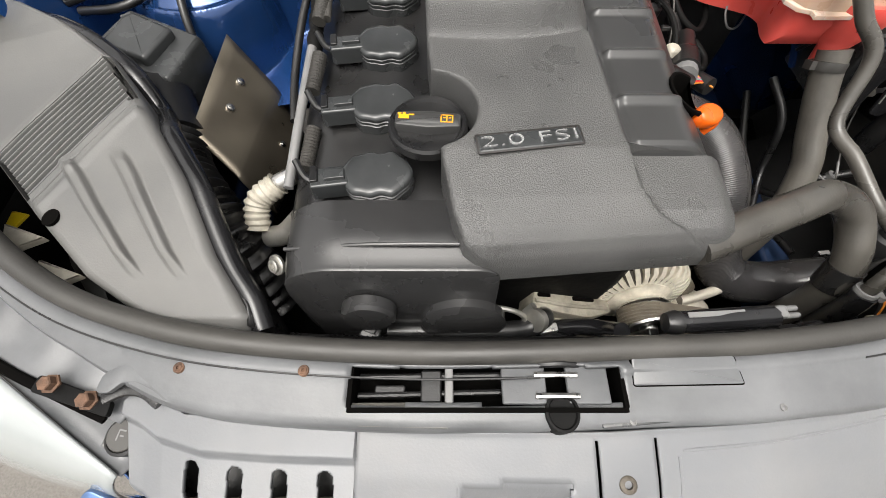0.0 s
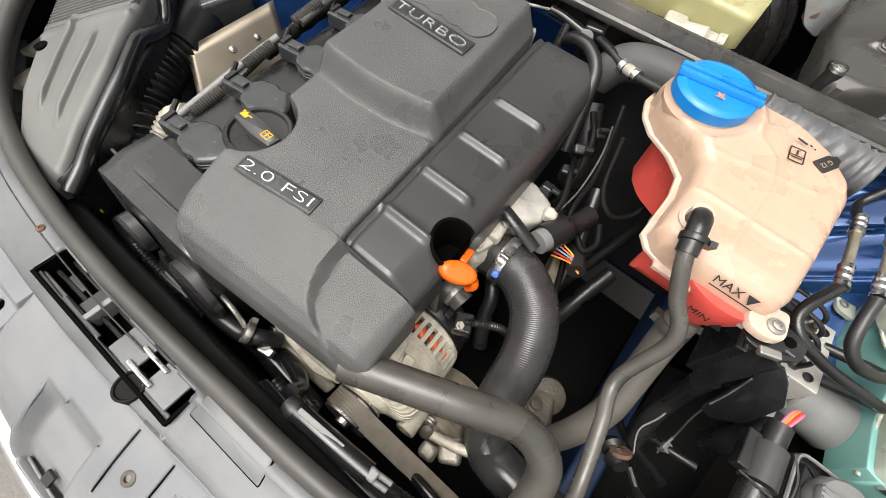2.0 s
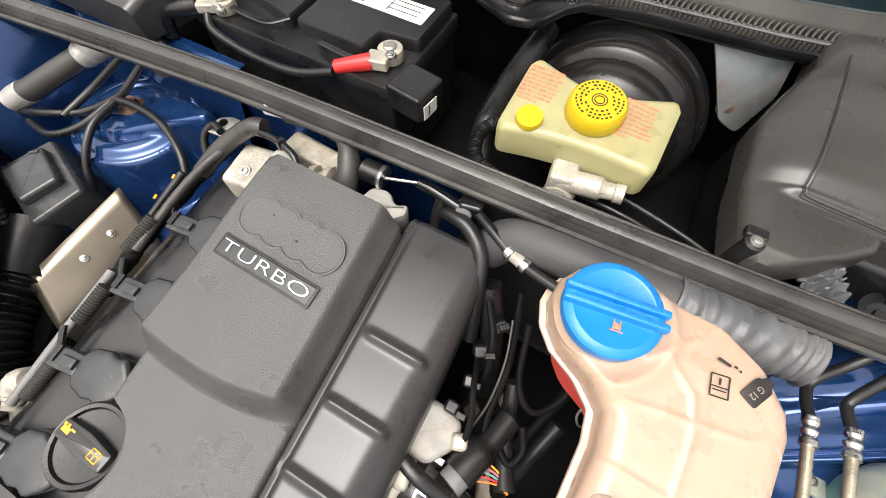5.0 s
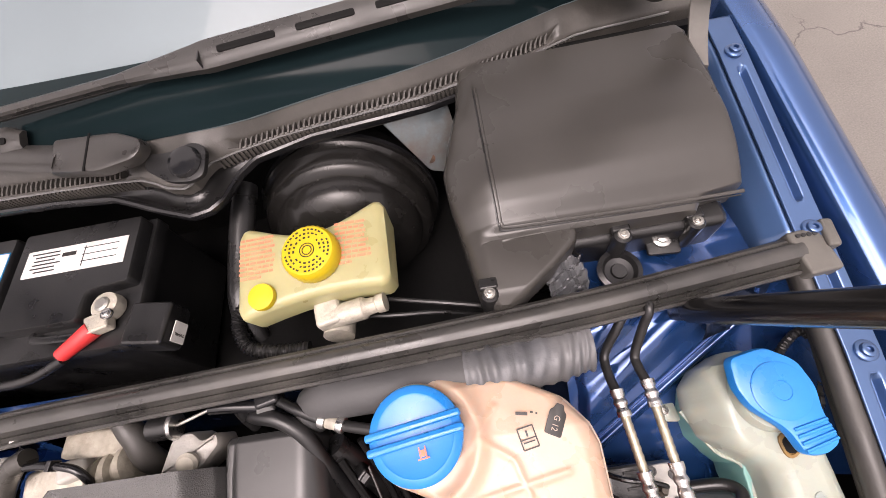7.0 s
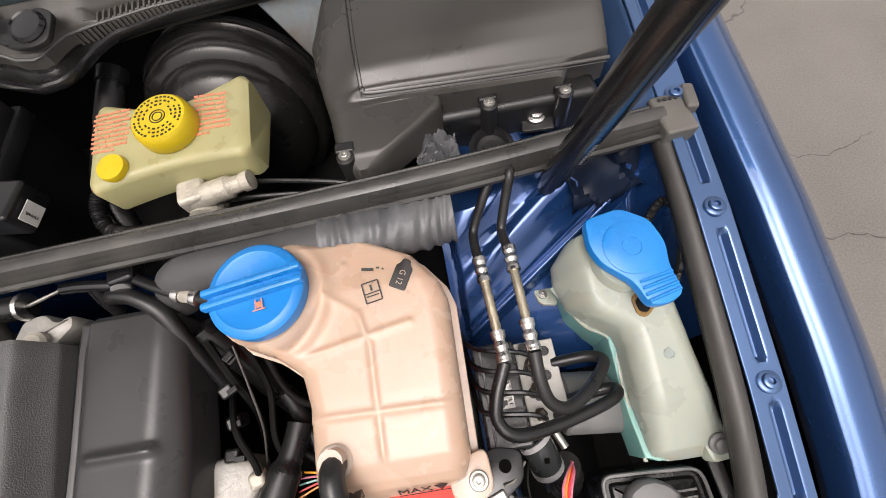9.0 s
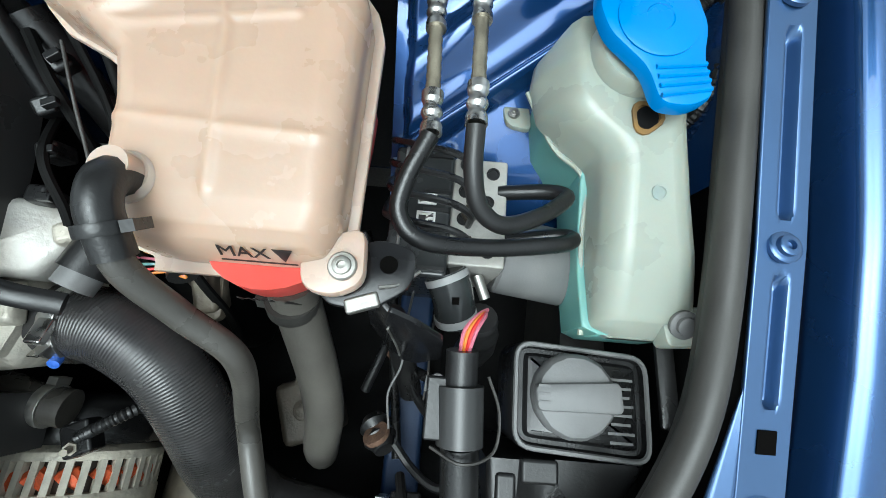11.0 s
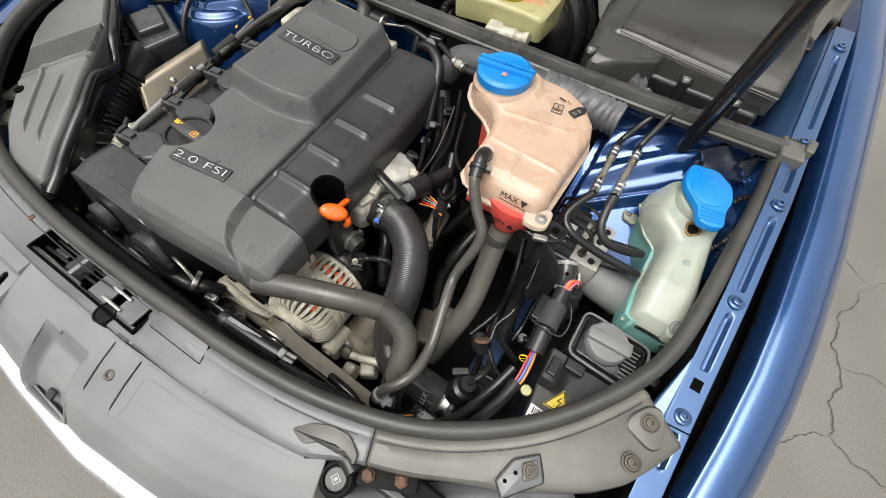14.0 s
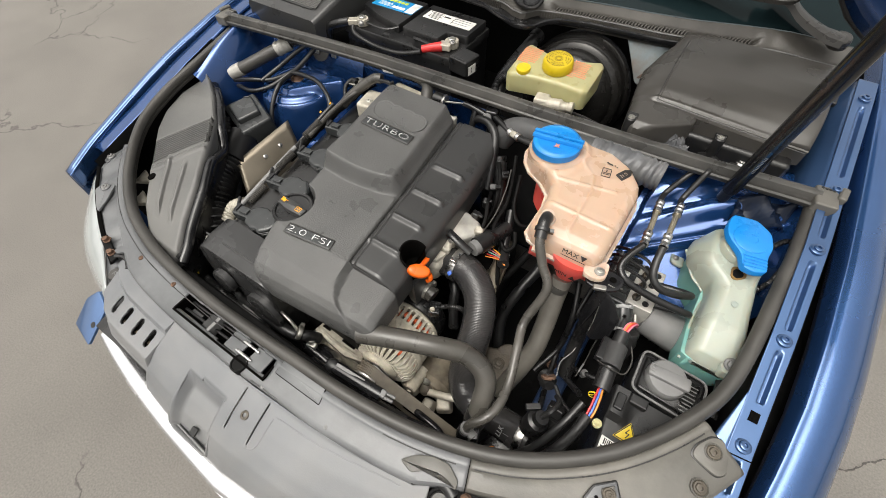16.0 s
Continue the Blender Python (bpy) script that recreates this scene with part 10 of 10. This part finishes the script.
part("pivot_cap", turned([(0.020, 0.0), (0.021, 0.006), (0.0185, 0.010), (0.0165, 0.0085), (0, 0.0100)], P1, (0, -0.25, 1), 32), M_GLOSS, wip)
part("pivot_plate", slab(rounded([(0.026, -0.018), (0.026, 0.018), (0.006, 0.028), (-0.025, 0.016), (-0.052, 0.016), (-0.056, -0.004), (-0.02, -0.024), (0.01, -0.026)], 0.010), 0.006, m1 @ pose(0, 0, -0.002), 0.002), M_BLACK, wip)
part("neck", slab(rounded([(-0.045, 0.010), (-0.050, 0.024), (-0.085, 0.036), (-0.17, 0.034), (-0.17, -0.012), (-0.10, -0.016), (-0.055, -0.004)], 0.008), 0.016, m1 @ pose(0, 0.006, 0.006), 0.006), M_WIPER, wip)
part("hinge_gap", slab(rounded([(-0.1195, -0.014), (-0.1165, -0.014), (-0.1165, 0.036), (-0.1195, 0.036)], 0.0005), 0.001, m1 @ pose(0, 0.006, 0.0216), 0.0002), M_DEEP, wip)
part("arm", tube([m1 @ V(-0.16, 0.016, 0.014), m1 @ V(-0.30, 0.03, 0.018), m1 @ V(-0.46, 0.05, 0.022)], 0.022, n=8, seg=10, flat=0.4, rf=lambda u: 1 - 0.45 * u), M_WIPER, wip)
wiper_blade(wip, [V(-0.20, 1.012, 1.050), V(-0.72, 1.045, 1.058)], 0.22)

# ---- bonnet and its strut ----
hood = thing("bonnet", (MID, 1.06, 1.02), "raised blue bonnet with a black liner underneath", "car bonnet")
HA = radians(74)
rear_edge = curve([(0, 0.30), (0.40, 0.27), (0.55, 0.18), (0.65, 0.08), (0.72, 0.04)])


def hood_pos(u, v, off, lead=0.0):
    x = MID - 0.72 + 1.44 * u
    s0 = rear_edge(abs(x - MID)) + lead
    s = s0 + (1.08 - s0) * v
    bow = 0.05 * (2 * u - 1) ** 2 + 0.06 * v * v
    return V(x, 1.07 - s * math.cos(HA) + (off - bow) * math.sin(HA), 1.03 + s * math.sin(HA) + (off - bow) * math.cos(HA))


for nm, off, mt_, lead in (("outer_skin", 0.03, M_OUTER, 0.0), ("inner_frame", 0.012, M_PAINT_IN, 0.0), ("liner", 0.0, M_FLEECE, 0.09)):
    bm = bmesh.new()
    sheet(bm, lambda u, v: hood_pos(u, v, off, lead), 48, 20)
    part(nm, bm, mt_, hood, solid=0.004)
part("rear_hem", tube([hood_pos(u, 0, 0.021) for u in steps(0, 1, 60)], 0.012, seg=10, raw=True), M_BLACK, hood, "black rubber strip along the rear edge")
bm = bmesh.new()
HG = spline([V(0.655, 0.985, 0.985), V(0.658, 1.015, 1.005), V(0.662, 1.045, 1.035), V(0.668, 1.062, 1.08), V(0.672, 1.06, 1.13)], 5)
rings(bm, [[p + V(0.009 * a, -0.007 * a, b) for a, b in ((-1, -0.002), (-1, 0.002), (1, 0.002), (1, -0.002))] for p in HG])
hinge = part("hinge", bm, M_CORNER, hood, "dusty brown hinge strap")
part("foot", boxed((0.652, 0.975, 0.975), (0.03, 0.03, 0.012), rx=10), M_BLACK, hinge, bevel=0.003)
gas = thing("gas_strut", (0.56, 0.70, 0.88), "black gas strut holding the bonnet up", "gas strut")
D = V(0.014, -0.295, 0.955)
S0 = V(0.560, 0.702, 0.893)
part("cylinder", tube([S0 + D * 0.02, S0 + D * 0.40], 0.0135, n=4, seg=18), M_GLOSS, gas)
part("collar", tube([S0 + D * 0.395, S0 + D * 0.41], 0.0145, n=2, seg=18), M_BLACK, gas)
part("rod", tube([S0 + D * 0.40, S0 + D * 0.62], 0.0055, n=4, seg=12), M_BLACK, gas)
part("socket", tube([S0 + D * -0.012, S0 + D * 0.025], 0.011, n=3, seg=14), M_BLACK, gas)
part("print", bars([(0.004 * k, 0, 0.0022, 0.005) for k in range(12)], plane_pose(S0 + D * 0.10 + V(0.002, -0.0125, -0.004), tuple(D), (1, 0, 0))), M_CAPGREY, gas)
tape = thing("crumpled_tape", (0.62, 0.70, 0.86), "crumpled glossy black tape on the blue inner wing", "tape")
bm = bmesh.new()
random.seed(12)
sheet(bm, lambda u, v: V(0.585 + 0.09 * u, 0.672 + 0.045 * v + 0.02 * u, 0.862 + 0.035 * v + 0.012 * math.sin(9 * u + 5 * v) + random.uniform(-0.004, 0.004)), 14, 8)
part("film", bm, mat("glossy_dark_film", (0.005, 0.010, 0.024), 0.45, 0, 0.3, 40, 0.1, 60, ior=1.3), tape, solid=0.001)
